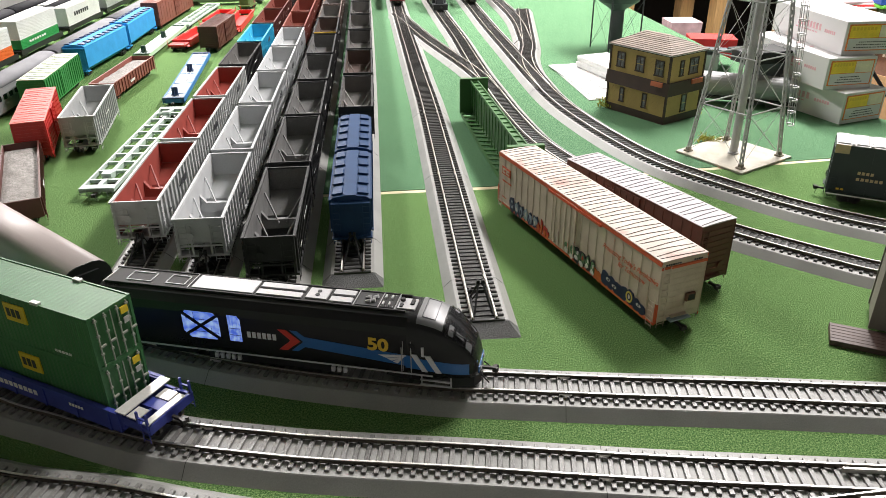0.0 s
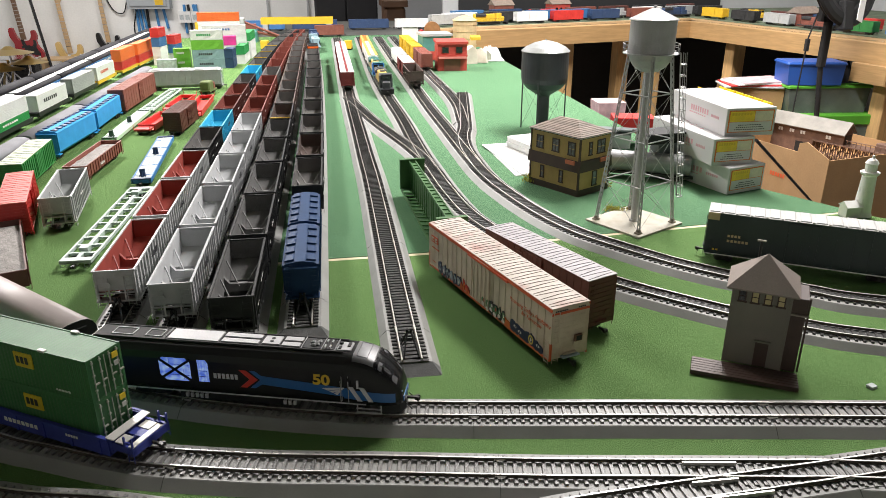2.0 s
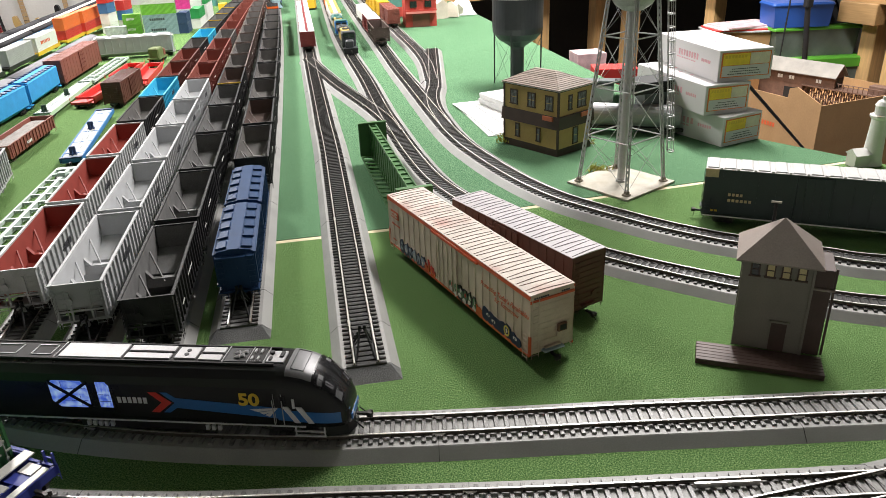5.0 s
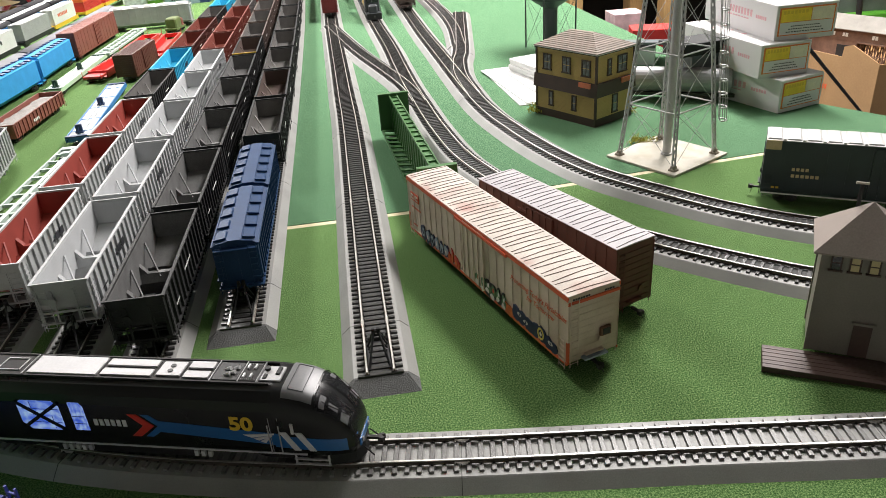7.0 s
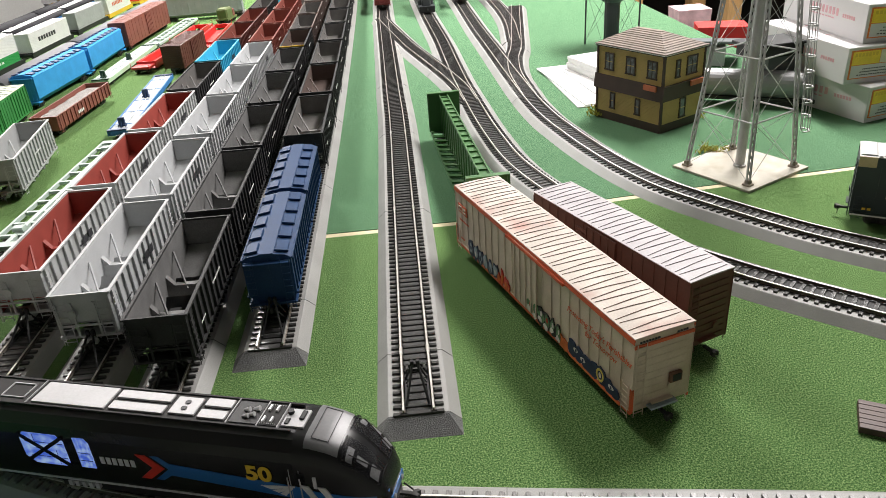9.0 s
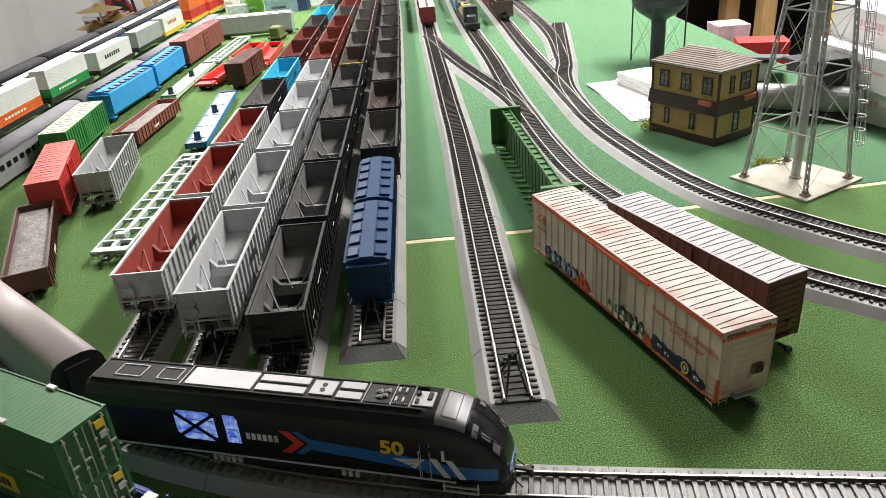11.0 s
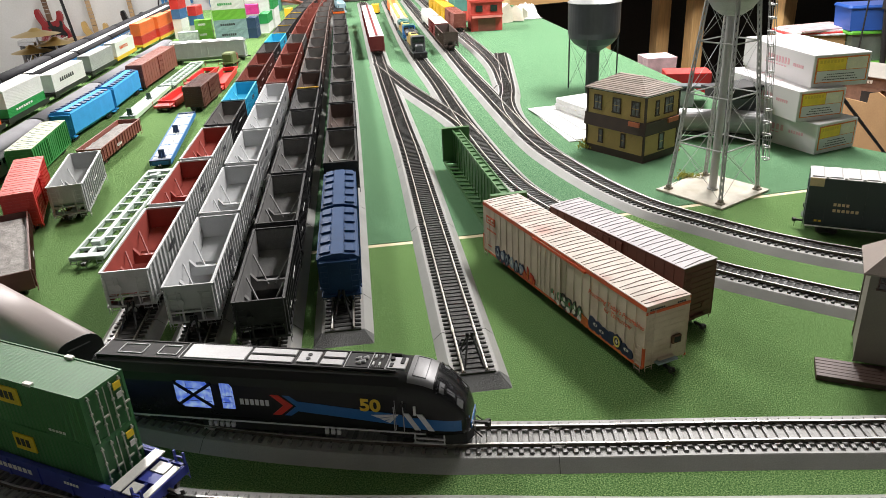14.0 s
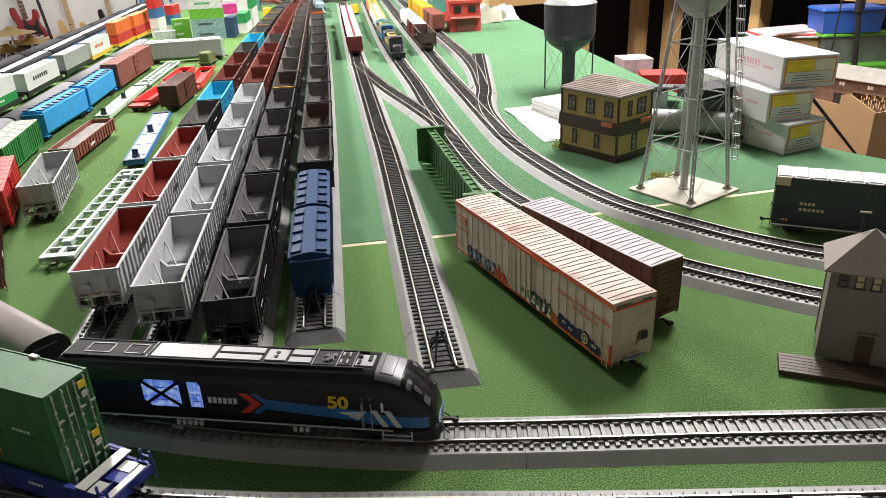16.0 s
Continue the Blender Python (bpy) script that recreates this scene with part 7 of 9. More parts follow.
for c in (0.0160, 0.0480, 0.0810):
    st_window("x", c, 0.064, 0.082, 0.011)
for c in (0.0345, 0.0740):
    st_window("x", c, 0.017, 0.034, 0.0045, 0)
st_window("y", 0.023, 0.064, 0.082, 0.0045, 0)
st_window("y", 0.047, 0.064, 0.083, 0.0150, 1)
st_window("y", 0.036, 0.014, 0.035, 0.0075, 0)
part("sign_board", Mesh().box(-0.0062, -0.0040, 0.005, 0.023, 0.0500, 0.0560), SIGN, st, "small red name board")
part("sign_board", Mesh().box(0.042, 0.063, -0.0062, -0.0040, 0.0500, 0.0560), SIGN, st, "small red name board")
ov = 0.0030
e0, e1, rz = 0.0900, 0.0925, 0.1100
part("eave", Mesh().box(-ov, BX + ov, -ov, BY + ov, e1 - 0.0011, e1), WHITE, st, "cream eave board")
part("soffit", Mesh().box(-ov + 0.0008, BX + ov - 0.0008, -ov + 0.0008, BY + ov - 0.0008, e0, e1 - 0.0012), BRN, st)
ridge0, ridge1 = BX / 2 + ov, BY - BX / 2 - ov + 0.010
rings_n = 11
for i in range(rings_n):
    t0, t1 = i / rings_n, (i + 1) / rings_n + 0.02

    def lvl(t, lift):
        t = min(t, 1)
        return [(-ov + (BX / 2 + ov) * t, -ov + (ridge0 + ov) * t, e1 + (rz - e1) * t + lift), (BX + ov - (BX / 2 + ov) * t, -ov + (ridge0 + ov) * t, e1 + (rz - e1) * t + lift),
                (BX + ov - (BX / 2 + ov) * t, BY + ov - (BY + ov - ridge1) * t, e1 + (rz - e1) * t + lift), (-ov + (BX / 2 + ov) * t, BY + ov - (BY + ov - ridge1) * t, e1 + (rz - e1) * t + lift)]

    part("shingle_course", Mesh().loft([lvl(t0, 0.0009), lvl(t1, 0.0001)], closed=False).add(lvl(t0, 0.0), [(3, 2, 1, 0)]).loft([lvl(t0, -0.0004), lvl(t0, 0.0009)], closed=False), SHING, st)
bush = material("dry_shrub", (0.34, 0.32, 0.04), 0.9, var=0.3, scale=300)
rng = random.Random(4)
for bx, by, nb in ((-0.004, 0.101, 60), (0.074, 0.010, 90), (0.076, 0.055, 60)):
    sh = Mesh()
    for i in range(nb):
        p = Vector((bx + rng.gauss(0, 0.003), by + rng.gauss(0, 0.006), abs(rng.gauss(0, 0.005)) + 0.001))
        sh.cyl(p, p + Vector((rng.gauss(0, 0.002), rng.gauss(0, 0.002), 0.003)), 0.0009, 4, 0.0002)
    part("shrub", sh, bush, st)
for bx, by, nb in ((0.4020, 0.8225, 70), (0.4130, 0.8200, 40)):
    sh = Mesh()
    for i in range(nb):
        p = Vector((bx + rng.gauss(0, 0.0045), by + rng.gauss(0, 0.003), abs(rng.gauss(0, 0.003)) + 0.0006))
        sh.cyl(p, p + Vector((rng.gauss(0, 0.002), rng.gauss(0, 0.002), 0.003)), 0.0008, 4, 0.0002)
    solid("grass_tuft", sh, bush, "small dry yellow tuft beside the tower base", "tuft", group="dry tufts")

# ---- grey-brown gabled depot tower in the foreground
TAUPE = material("taupe_plastic", (0.20, 0.18, 0.155), 0.6, var=0.08, scale=40, grain=0.06)
TAUPE_R = material("taupe_roof", (0.27, 0.225, 0.20), 0.6, var=0.10, scale=40, grain=0.08)
DKBRN = material("dark_brown_plastic", (0.075, 0.045, 0.038), 0.55, var=0.12, scale=60)
CREAM = material("cream_sash", (0.55, 0.45, 0.24), 0.5)
dt = thing("depot_tower", "small taupe model tower house with pointed hip roof", "building", pose(0.3465, 0.4065, 0.0004, 0, 0, -33.0))
DX, DY, DE, DP = 0.0458, 0.0380, 0.0765, 0.1025
part("house_body", Mesh().box(0, DX, 0, DY, 0.0042, DE), TAUPE, dt)
for x, y in ((0, 0), (DX, 0), (0, DY), (DX, DY)):
    part("corner_board", Mesh().box(x - 0.0009, x + 0.0009, y - 0.0009, y + 0.0009, 0.0042, DE), TAUPE, dt)
ex = 0.0056
eave = [(-ex, -ex, DE), (DX + ex, -ex, DE), (DX + ex, DY + ex, DE), (-ex, DY + ex, DE)]
apex = (DX / 2, DY / 2, DP)
for i in range(4):
    p, q = eave[i], eave[(i + 1) % 4]
    dn = lambda v: (v[0], v[1], v[2] - 0.0012)
    part("roof_slope", Mesh().add([p, q, apex, dn(p), dn(q), dn(apex)], [(0, 1, 2), (5, 4, 3), (0, 3, 4, 1)]), TAUPE_R, dt)
part("soffit", Mesh().box(-ex + 0.001, DX + ex - 0.001, -ex + 0.001, DY + ex - 0.001, DE - 0.0017, DE - 0.0012), TAUPE, dt)
part("smoke_pipe", Mesh().cyl((DX / 2 - 0.007, DY / 2 + 0.010, 0.090), (DX / 2 - 0.007, DY / 2 + 0.010, 0.1090), 0.0012, 10), BLACKP, dt, "thin dark smoke pipe")
part("pipe_cap", Mesh().cyl((DX / 2 - 0.0105, DY / 2 + 0.010, 0.1096), (DX / 2 - 0.0035, DY / 2 + 0.010, 0.1096), 0.0009, 8), PLATEW, dt, "pale cross cap")
for k, x in enumerate((0.0078, 0.0180, 0.0281, 0.0383)):
    w = part("window", Mesh().box(x - 0.0032, x + 0.0032, -0.0008, 0.0002, 0.0640, 0.0745).box(x - 0.0040, x + 0.0040, -0.0016, 0.0, 0.0630, 0.0640), DKBRN, dt, "dark framed window with cream panes")
    for z0, z1 in ((0.0645, 0.0685), (0.0695, 0.0740)):
        part("pane", Mesh().box(x - 0.0022, x + 0.0022, -0.0012, -0.0007, z0, z1), GLASSD if k == 0 else CREAM, w)
part("door", Mesh().box(0.0240, 0.0345, -0.0007, 0.0002, 0.0045, 0.0280), DKBRN, dt, "dark brown door")
part("door_lintel", Mesh().box(0.0225, 0.0360, -0.0018, 0.0, 0.0280, 0.0295), TAUPE, dt)
part("side_bay", Mesh().cbox(DX - 0.001, DX + 0.0125, 0.003, DY - 0.002, 0.0042, 0.0570, 0.0006), DKBRN, dt, "dark brown side bay")
part("bay_ledge", Mesh().cbox(DX, DX + 0.0150, 0.001, DY - 0.001, 0.0572, 0.0586, 0.0004), TAUPE_R, dt)
part("upper_bay", Mesh().cbox(DX - 0.001, DX + 0.0135, 0.003, DY - 0.002, 0.0588, 0.0725, 0.0006), DKBRN, dt, "dark brown upper bay")
part("side_post", Mesh().box(DX + 0.0135, DX + 0.0150, 0.004, 0.006, 0.0042, 0.0735), DKBRN, dt)
pf = thing("plank_platform", "dark brown planked platform under the model tower", "platform", pose(0.3110, 0.3955, 0.0002, 0, 0, -29.2))
for i in range(6):
    part("plank", Mesh().cbox(0, 0.0860, i * 0.0042, i * 0.0042 + 0.0040, 0.0, 0.0040, 0.0003), DKBRN, pf)

# ---- dark green box car with white roof
CSXG = material("dark_green_car", (0.014, 0.030, 0.028), 0.35, var=0.12, scale=40)
ROOFW = material("white_car_roof", (0.50, 0.495, 0.485), 0.6, var=0.08, scale=40, grain=0.05)
dg = boxcar("box_car", "dark green box car with white ribbed roof standing on the mat", CSXG, ROOFW, pose(0.5404, 0.5945, 0, 0, 0, -31.4), L=0.205, W=0.0360, H=0.0612, floor=0.0115, panels=12, roof_ribs=30, group="")
part("corner_patch", Mesh().box(-0.1028, -0.0900, -0.0192, -0.0178, 0.0530, 0.0616), CREAM, dg, "cream patch at the roof corner")
bars("lettering", -0.079, 0.0340, 0.0150, 0.0030, 4, -0.0195, CREAM, dg)
bars("lettering", -0.079, 0.0278, 0.0240, 0.0030, 6, -0.0195, CREAM, dg)
for i in range(13):
    x = -0.0960 + 0.016 * i
    part("roof_panel", Mesh().prism([(x - 0.0062, 0.0620), (x + 0.0062, 0.0620), (x + 0.0048, 0.0630), (x - 0.0048, 0.0630)], -0.0160, 0.0160, "y"), ROOFW, dg)
    part("roof_lug", Mesh().cbox(x + 0.0066, x + 0.0092, -0.0188, -0.0150, 0.0616, 0.0632, 0.0003), ROOFW, dg)
part("white_sill_line", Mesh().box(-0.102, 0.102, -0.0194, -0.0188, 0.0104, 0.0116), WHITE, dg)
bars("lettering", -0.094, 0.0160, 0.0075, 0.0020, 2, -0.0195, YELLOWP, dg)

# ---- white cardboard model boxes
CARDW = material("white_carton", (0.62, 0.605, 0.61), 0.6, var=0.04, scale=8, grain=0.02)
LABY = material("label_yellow", (0.88, 0.62, 0.04), 0.5)
LABR = material("label_red", (0.72, 0.19, 0.03), 0.5)
PRINT = material("red_print", (0.62, 0.34, 0.37), 0.6)


def carton(at, W=0.0740, L=0.180, H=0.0410):
    """Lidded white carton; its labelled end faces local -y."""
    c = thing("carton", "white cardboard model kit box with yellow and orange end label", "box", at, "stacked cartons")
    part("tray", Mesh().box(0.0006, W - 0.0006, 0.0006, L - 0.0006, 0, H - 0.006), CARDW, c)
    part("lid", Mesh().cbox(0, W, 0, L, H * 0.12, H, 0.0008), CARDW, c)
    lab = part("end_label", Mesh().box(0.0035, W - 0.0035, -0.0004, 0.0004, H * 0.13, H - 0.0035), LABR, c, "orange bordered end label")
    part("label_panel", Mesh().box(0.0055, W - 0.0055, -0.0008, 0, H * 0.16, H * 0.50), CARDW, lab)
    part("label_panel", Mesh().box(0.0055, W * 0.56, -0.0008, 0, H * 0.52, H - 0.0052), LABY, lab, "yellow label panel")
    part("label_panel", Mesh().box(W * 0.57, W - 0.0055, -0.0008, 0, H * 0.52, H - 0.0052), CREAM2, lab)
    for k2, zz in enumerate((0.22, 0.30, 0.38)):
        bars("label_print", 0.014 + 0.003 * k2, H * zz, W - 0.030 - 0.006 * k2, 0.0011, 14, -0.0010, LETTER_DARK, lab)
    bars("label_print", 0.008, H * 0.74, W * 0.42, 0.004, 7, -0.0010, GOLD, lab)
    s = Mesh()
    for i in range(8):
        s.box(-0.0003, 0.0004, L * 0.60 - i * 0.0075, L * 0.60 - i * 0.0075 + 0.0045, H * 0.50, H * 0.70)
        s.box(-0.0003, 0.0004, L * 0.62 - i * 0.0070, L * 0.62 - i * 0.0070 + 0.0050, H * 0.40, H * 0.44)
    part("side_print", s, PRINT, c)
    s2 = Mesh()
    for i in range(6):
        s2.box(-0.0003, 0.0004, 0.022 + i * 0.0042, 0.025 + i * 0.0042, H * 0.50, H * 0.60)
    part("side_print", s2, PRINT, c)
    s3 = Mesh()
    for i in range(18):
        s3.box(0.010 + 0.011 * (i % 6), 0.016 + 0.011 * (i % 6), 0.07 + 0.028 * (i // 6), 0.073 + 0.028 * (i // 6), H - 0.0003, H + 0.0003)
    part("lid_print", s3, PRINT, c)
    return c


CREAM2 = material("label_cream", (0.70, 0.64, 0.50), 0.5)
carton(pose(0.6030, 0.8690, 0.0004, 0, 0, 17.2))
carton(pose(0.5820, 0.8880, 0.0416, 0, 0, 5.8), W=0.0705)
carton(pose(0.6050, 0.9030, 0.0828, 0, 0, 0.5), W=0.0810, H=0.0425)


# papers, tube car and black fitting between the tower and the cartons
PAPER = material("white_paper", (0.74, 0.74, 0.73), 0.7, var=0.05)
GREYTRAY = material("grey_cover", (0.10, 0.115, 0.12), 0.5)
def sheets(cx, cy, turn, w, h, n, z):
    for k in range(n):
        solid("paper_sheet", Mesh().cbox(-w / 2, w / 2, -h / 2, h / 2, 0, 0.0016, 0.0003), PAPER, "white printed instruction sheet lying on the mat", "paper", pose(cx + 0.003 * k, cy + 0.004 * k, z + 0.0018 * k, 0, 0, turn + 4 * k), "instruction sheets")


sheets(0.3440, 1.125, 92.5, 0.212, 0.078, 2, 0.0003)
solid("paper_strip", Mesh().box(-0.075, 0.075, -0.004, 0.004, 0, 0.0005), GREYB, "dark line printed on the top sheet", "paper", pose(0.3400, 1.140, 0.0042, 0, 0, 96))
pb = thing("paper_pad", "thick pale pad of folded paper", "paper", pose(0.395, 1.135, 0.0004, 0, 0, 105))
for k in range(5):
    part("leaf", Mesh().cbox(-0.09, 0.09, -0.030, 0.030, 0.0045 * k, 0.0045 * k + 0.0042, 0.0008), PAPER, pb, at=pose(0, 0.001 * (k % 2), 0, 0, 0, 1.5 * (k % 3)))
solid("plastic_sheet", Mesh().cbox(-0.08, 0.08, -0.035, 0.035, 0, 0.004, 0.001), GREYTRAY, "dark grey plastic panel lying behind the tower", "panel", pose(0.530, 1.215, 0.0280, -8, 0, -24))
solid("grey_pack", Mesh().cbox(-0.09, 0.06, -0.03, 0.03, 0, 0.027, 0.002), GREYB, "grey packet under the plastic panel", "packet", pose(0.525, 1.215, 0.0004, 0, 0, -24))
tube = thing("tank_car", "silver tank car behind the water tower", "tank car", pose(0.505, 0.985, 0.0004, 0, 0, -28))
part("tank", Mesh().cyl((-0.085, 0, 0.026), (0.085, 0, 0.026), 0.0165, 24), SILVC, tube)
part("underframe", Mesh().box(-0.09, 0.09, -0.010, 0.010, 0.006, 0.010), STEEL, tube)
for s in (-1, 1):
    truck(tube, s * 0.06)
bf = thing("black_fixture", "black plastic loading hopper toy part", "fixture", pose(0.560, 0.985, 0.0480, 0, 0, 10))
part("tray", Mesh().cbox(-0.055, 0.05, -0.02, 0.02, 0.012, 0.026, 0.001), BLACKP, bf)
part("rim", Mesh().cbox(-0.06, 0.055, -0.024, 0.024, 0.026, 0.029, 0.0008), BLACKP, bf)
part("pedestal", Mesh().box(-0.03, 0.03, -0.012, 0.012, -0.0476, 0.012), GREYTRAY, bf)
# white lighthouse with its side house
LH_W = material("white_plaster", (0.74, 0.73, 0.70), 0.6, var=0.05)
lh = thing("lighthouse", "white plaster model lighthouse with small side house", "lighthouse", pose(0.741, 0.752, -0.0030) @ Matrix.Diagonal((0.70, 0.70, 0.92, 1)))
part("shaft", Mesh().lathe([(0.0185, 0), (0.0185, 0.006), (0.0165, 0.010), (0.0130, 0.066), (0.0170, 0.069), (0.0175, 0.072), (0.0120, 0.0725)], 28), LH_W, lh)
part("lantern", Mesh().lathe([(0.0110, 0.0725), (0.0110, 0.084), (0.0125, 0.085), (0.0085, 0.090), (0.003, 0.093), (0.0022, 0.097)], 20), LH_W, lh)
part("side_house", Mesh().box(-0.042, -0.012, -0.012, 0.012, 0, 0.020), LH_W, lh)
part("house_roof", Mesh().prism([(-0.015, 0.020), (0.015, 0.020), (0, 0.028)], -0.044, -0.010, "x"), LH_W, lh)
# small crumpled scrap on the mat
solid("paper_scrap", Mesh().cbox(-0.004, 0.004, -0.003, 0.003, 0, 0.002, 0.0006), PALE, "tiny pale scrap lying on the mat", "scrap", pose(0.452, 0.352, 0.0003, 6, 4, 20))

# ---- wall with guitars and wiring; things far behind the table
def far(x, z, y=8.12):
    """A place on the back wall, given on a nearer upright plane."""
    k = (y + 0.11) / 6.26
    return 0.018 + (x - 0.018) * k, y, 0.3355 + (z - 0.3355) * k


GRED = material("guitar_red", (0.30, 0.02, 0.025), 0.25, var=0.1, scale=4, grain=0)
GTAN = material("guitar_tan", (0.62, 0.42, 0.16), 0.3, var=0.1, scale=4, grain=0)
GBLK = material("guitar_black", (0.015, 0.015, 0.016), 0.25)
FRET = material("fretboard", (0.16, 0.09, 0.05), 0.5, var=0.1, scale=10)
MAPLE = material("maple_neck", (0.50, 0.34, 0.18), 0.45, var=0.1, scale=10)
BRASS = material("cymbal_brass", (0.55, 0.40, 0.16), 0.3, 0.9, var=0.1, scale=8)
CHROME = material("chrome", (0.6, 0.6, 0.62), 0.15, 1.0)
PANELG = material("panel_grey", (0.36, 0.39, 0.41), 0.5, var=0.05, scale=5)
PIPEB = material("conduit_blue", (0.06, 0.24, 0.52), 0.5)


def guitar(label, body_mat, neck_mat, x, z, lean, size=1.0):
    """Electric guitar hanging on the wall: waisted horned body, neck with frets, pegs, pickups."""
    bx, by, bz = far(x, z)
    g2 = thing("electric_guitar", label, "guitar", pose(bx, by - 0.02, bz, 0, lean, 0))
    shape = [(0.0, -0.20), (0.09, -0.19), (0.15, -0.13), (0.165, -0.05), (0.13, 0.02), (0.115, 0.07), (0.135, 0.13), (0.125, 0.19), (0.09, 0.20), (0.075, 0.14), (0.045, 0.10),
             (-0.045, 0.10), (-0.080, 0.16), (-0.10, 0.24), (-0.14, 0.235), (-0.145, 0.15), (-0.115, 0.07), (-0.13, 0.01), (-0.165, -0.06), (-0.15, -0.14), (-0.09, -0.19)]
    out = [(p.x * size, p.y * size) for p, d in spline(shape + shape[:1], 0.02)][:-1]
    part("body", Mesh().prism(out, -0.045, 0.0, "y"), body_mat, g2)
    part("pickguard", Mesh().prism([(p[0] * 0.55 + 0.04, p[1] * 0.6 - 0.02) for p in out], -0.048, -0.0455, "y"), WHITE if body_mat is GTAN else GBLK, g2)
    nk = part("neck", Mesh().prism([(-0.028 * size, 0.10), (0.028 * size, 0.10), (0.022 * size, 0.66 * size), (-0.022 * size, 0.66 * size)], -0.060, -0.0485, "y"), neck_mat, g2)
    fr = Mesh()
    for i in range(14):
        zz = 0.17 + i * 0.035
        fr.box(-0.026 * size, 0.026 * size, -0.0625, -0.0602, zz, zz + 0.004)
    part("frets", fr, CHROME, nk)
    part("headstock", Mesh().prism([(-0.022, 0.66 * size), (0.022, 0.66 * size), (0.045, 0.70 * size), (0.025, 0.82 * size), (-0.02, 0.83 * size)], -0.058, -0.042, "y"), neck_mat, g2)
    for zz in (0.02, -0.05):
        part("pickup", Mesh().box(-0.04, 0.04, -0.054, -0.0485, zz, zz + 0.022), GBLK, g2)


guitar("red electric guitar with black pickguard hanging on the wall", GRED, FRET, -2.305, -0.315, -4, 0.9)
guitar("tan electric guitar hanging on the wall", GTAN, MAPLE, -1.985, -0.425, -4, 0.9)
guitar("black electric guitar hanging on the wall", GBLK, MAPLE, -1.690, -0.345, -3, 0.8)
x, y, z = far(-2.14, -0.42, 7.4)
sd = thing("microphone_stand", "thin black leaning microphone stand", "stand", pose(x, y, -0.95))
part("pole", Mesh().cyl((0, 0, 0.02), (-0.22, 0, 1.9), 0.014, 8), GBLK, sd)
part("base", Mesh().lathe([(0.15, 0), (0.15, 0.012), (0.03, 0.025)], 24), GBLK, sd)
for cx, cz, rr in ((-2.46, -0.345, 0.20), (-2.33, -0.42, 0.16), (-2.52, -0.47, 0.17)):
    x, y, z = far(cx, cz, 7.0)
    cy = thing("cymbal", "thin brass drum cymbal on a chrome stand", "cymbal", pose(x, y, -0.95), "drum kit")
    part("plate", Mesh().lathe([(rr, z + 0.95), (rr * 0.3, z + 0.985), (rr * 0.12, z + 1.01), (0.01, z + 1.012)], 32), BRASS, cy)
    part("stand", Mesh().cyl((0, 0, 0.0), (0, 0, z + 0.95), 0.012, 8).cyl((0, 0, 0.35), (0.25, 0.1, 0), 0.01, 6).cyl((0, 0, 0.35), (-0.25, 0.1, 0), 0.01, 6).cyl((0, 0, 0.35), (0, -0.25, 0), 0.01, 6), CHROME, cy)
dr = thing("drum", "black drum with chrome rim", "drum", pose(*far(-2.42, 0, 7.3)[:2], -0.95))
part("shell", Mesh().lathe([(0.2, 0.15), (0.2, 0.42)], 28), GBLK, dr)
part("hoop", Mesh().lathe([(0.205, 0.40), (0.212, 0.41), (0.212, 0.44), (0.2, 0.445)], 28), CHROME, dr)
for i in range(3):
    a0 = i * 2.1
    part("leg", Mesh().cyl((0.2 * math.cos(a0), 0.2 * math.sin(a0), 0.0), (0.2 * math.cos(a0), 0.2 * math.sin(a0), 0.3), 0.01, 6), CHROME, dr)
x, y, z = far(-1.99, -0.385, 7.7)
sf = thing("wall_shelf", "pale wooden shelf plank on trestle legs by the wall", "shelf", pose(x, y, 0))
part("plank", Mesh().cbox(-0.30, 0.30, -0.12, 0.12, z - 0.02, z, 0.003), MAPLE, sf)
for s in (-0.27, 0.27):
    part("leg", Mesh().box(s - 0.02, s + 0.02, -0.1, 0.1, -0.95, z - 0.0205), MAPLE, sf)
x0, y0, z0 = far(-1.52, -0.026)
x1 = far(-1.20, 0)[0]
pn = thing("breaker_panel", "grey electrical breaker panel on the wall", "electrical panel", pose(0, 0, 0))
part("case", Mesh().cbox(x0, x1, 8.06, 8.199, z0, z0 + 0.55, 0.006), PANELG, pn)
part("door", Mesh().cbox(x0 + 0.03, x1 - 0.03, 8.045, 8.0595, z0 + 0.03, z0 + 0.52, 0.004), PANELG, pn)
part("warning_label", Mesh().box(x1 - 0.14, x1 - 0.06, 8.041, 8.0445, z0 + 0.04, z0 + 0.10), YELLOWP, pn, "yellow warning label")
for i, (px_, zz) in enumerate(((-1.475, -0.30), (-1.455, -0.24), (-1.43, -0.28), (-1.395, -0.33), (-1.33, -0.20), (-1.275, -0.18), (-1.11, -0.22), (-1.08, -0.20), (-1.04, -0.22), (-1.02, -0.18))):
    a = far(px_, 0.0)
    b2 = far(px_ + 0.012 * (i % 3), zz)
    solid("conduit", Mesh().cyl((a[0], 8.18, a[2]), (b2[0], 8.18, b2[2]), 0.014, 8), PIPEB if i % 4 != 3 else BLACKP, "blue electrical conduit running down the wall", "conduit", group="wall conduits")
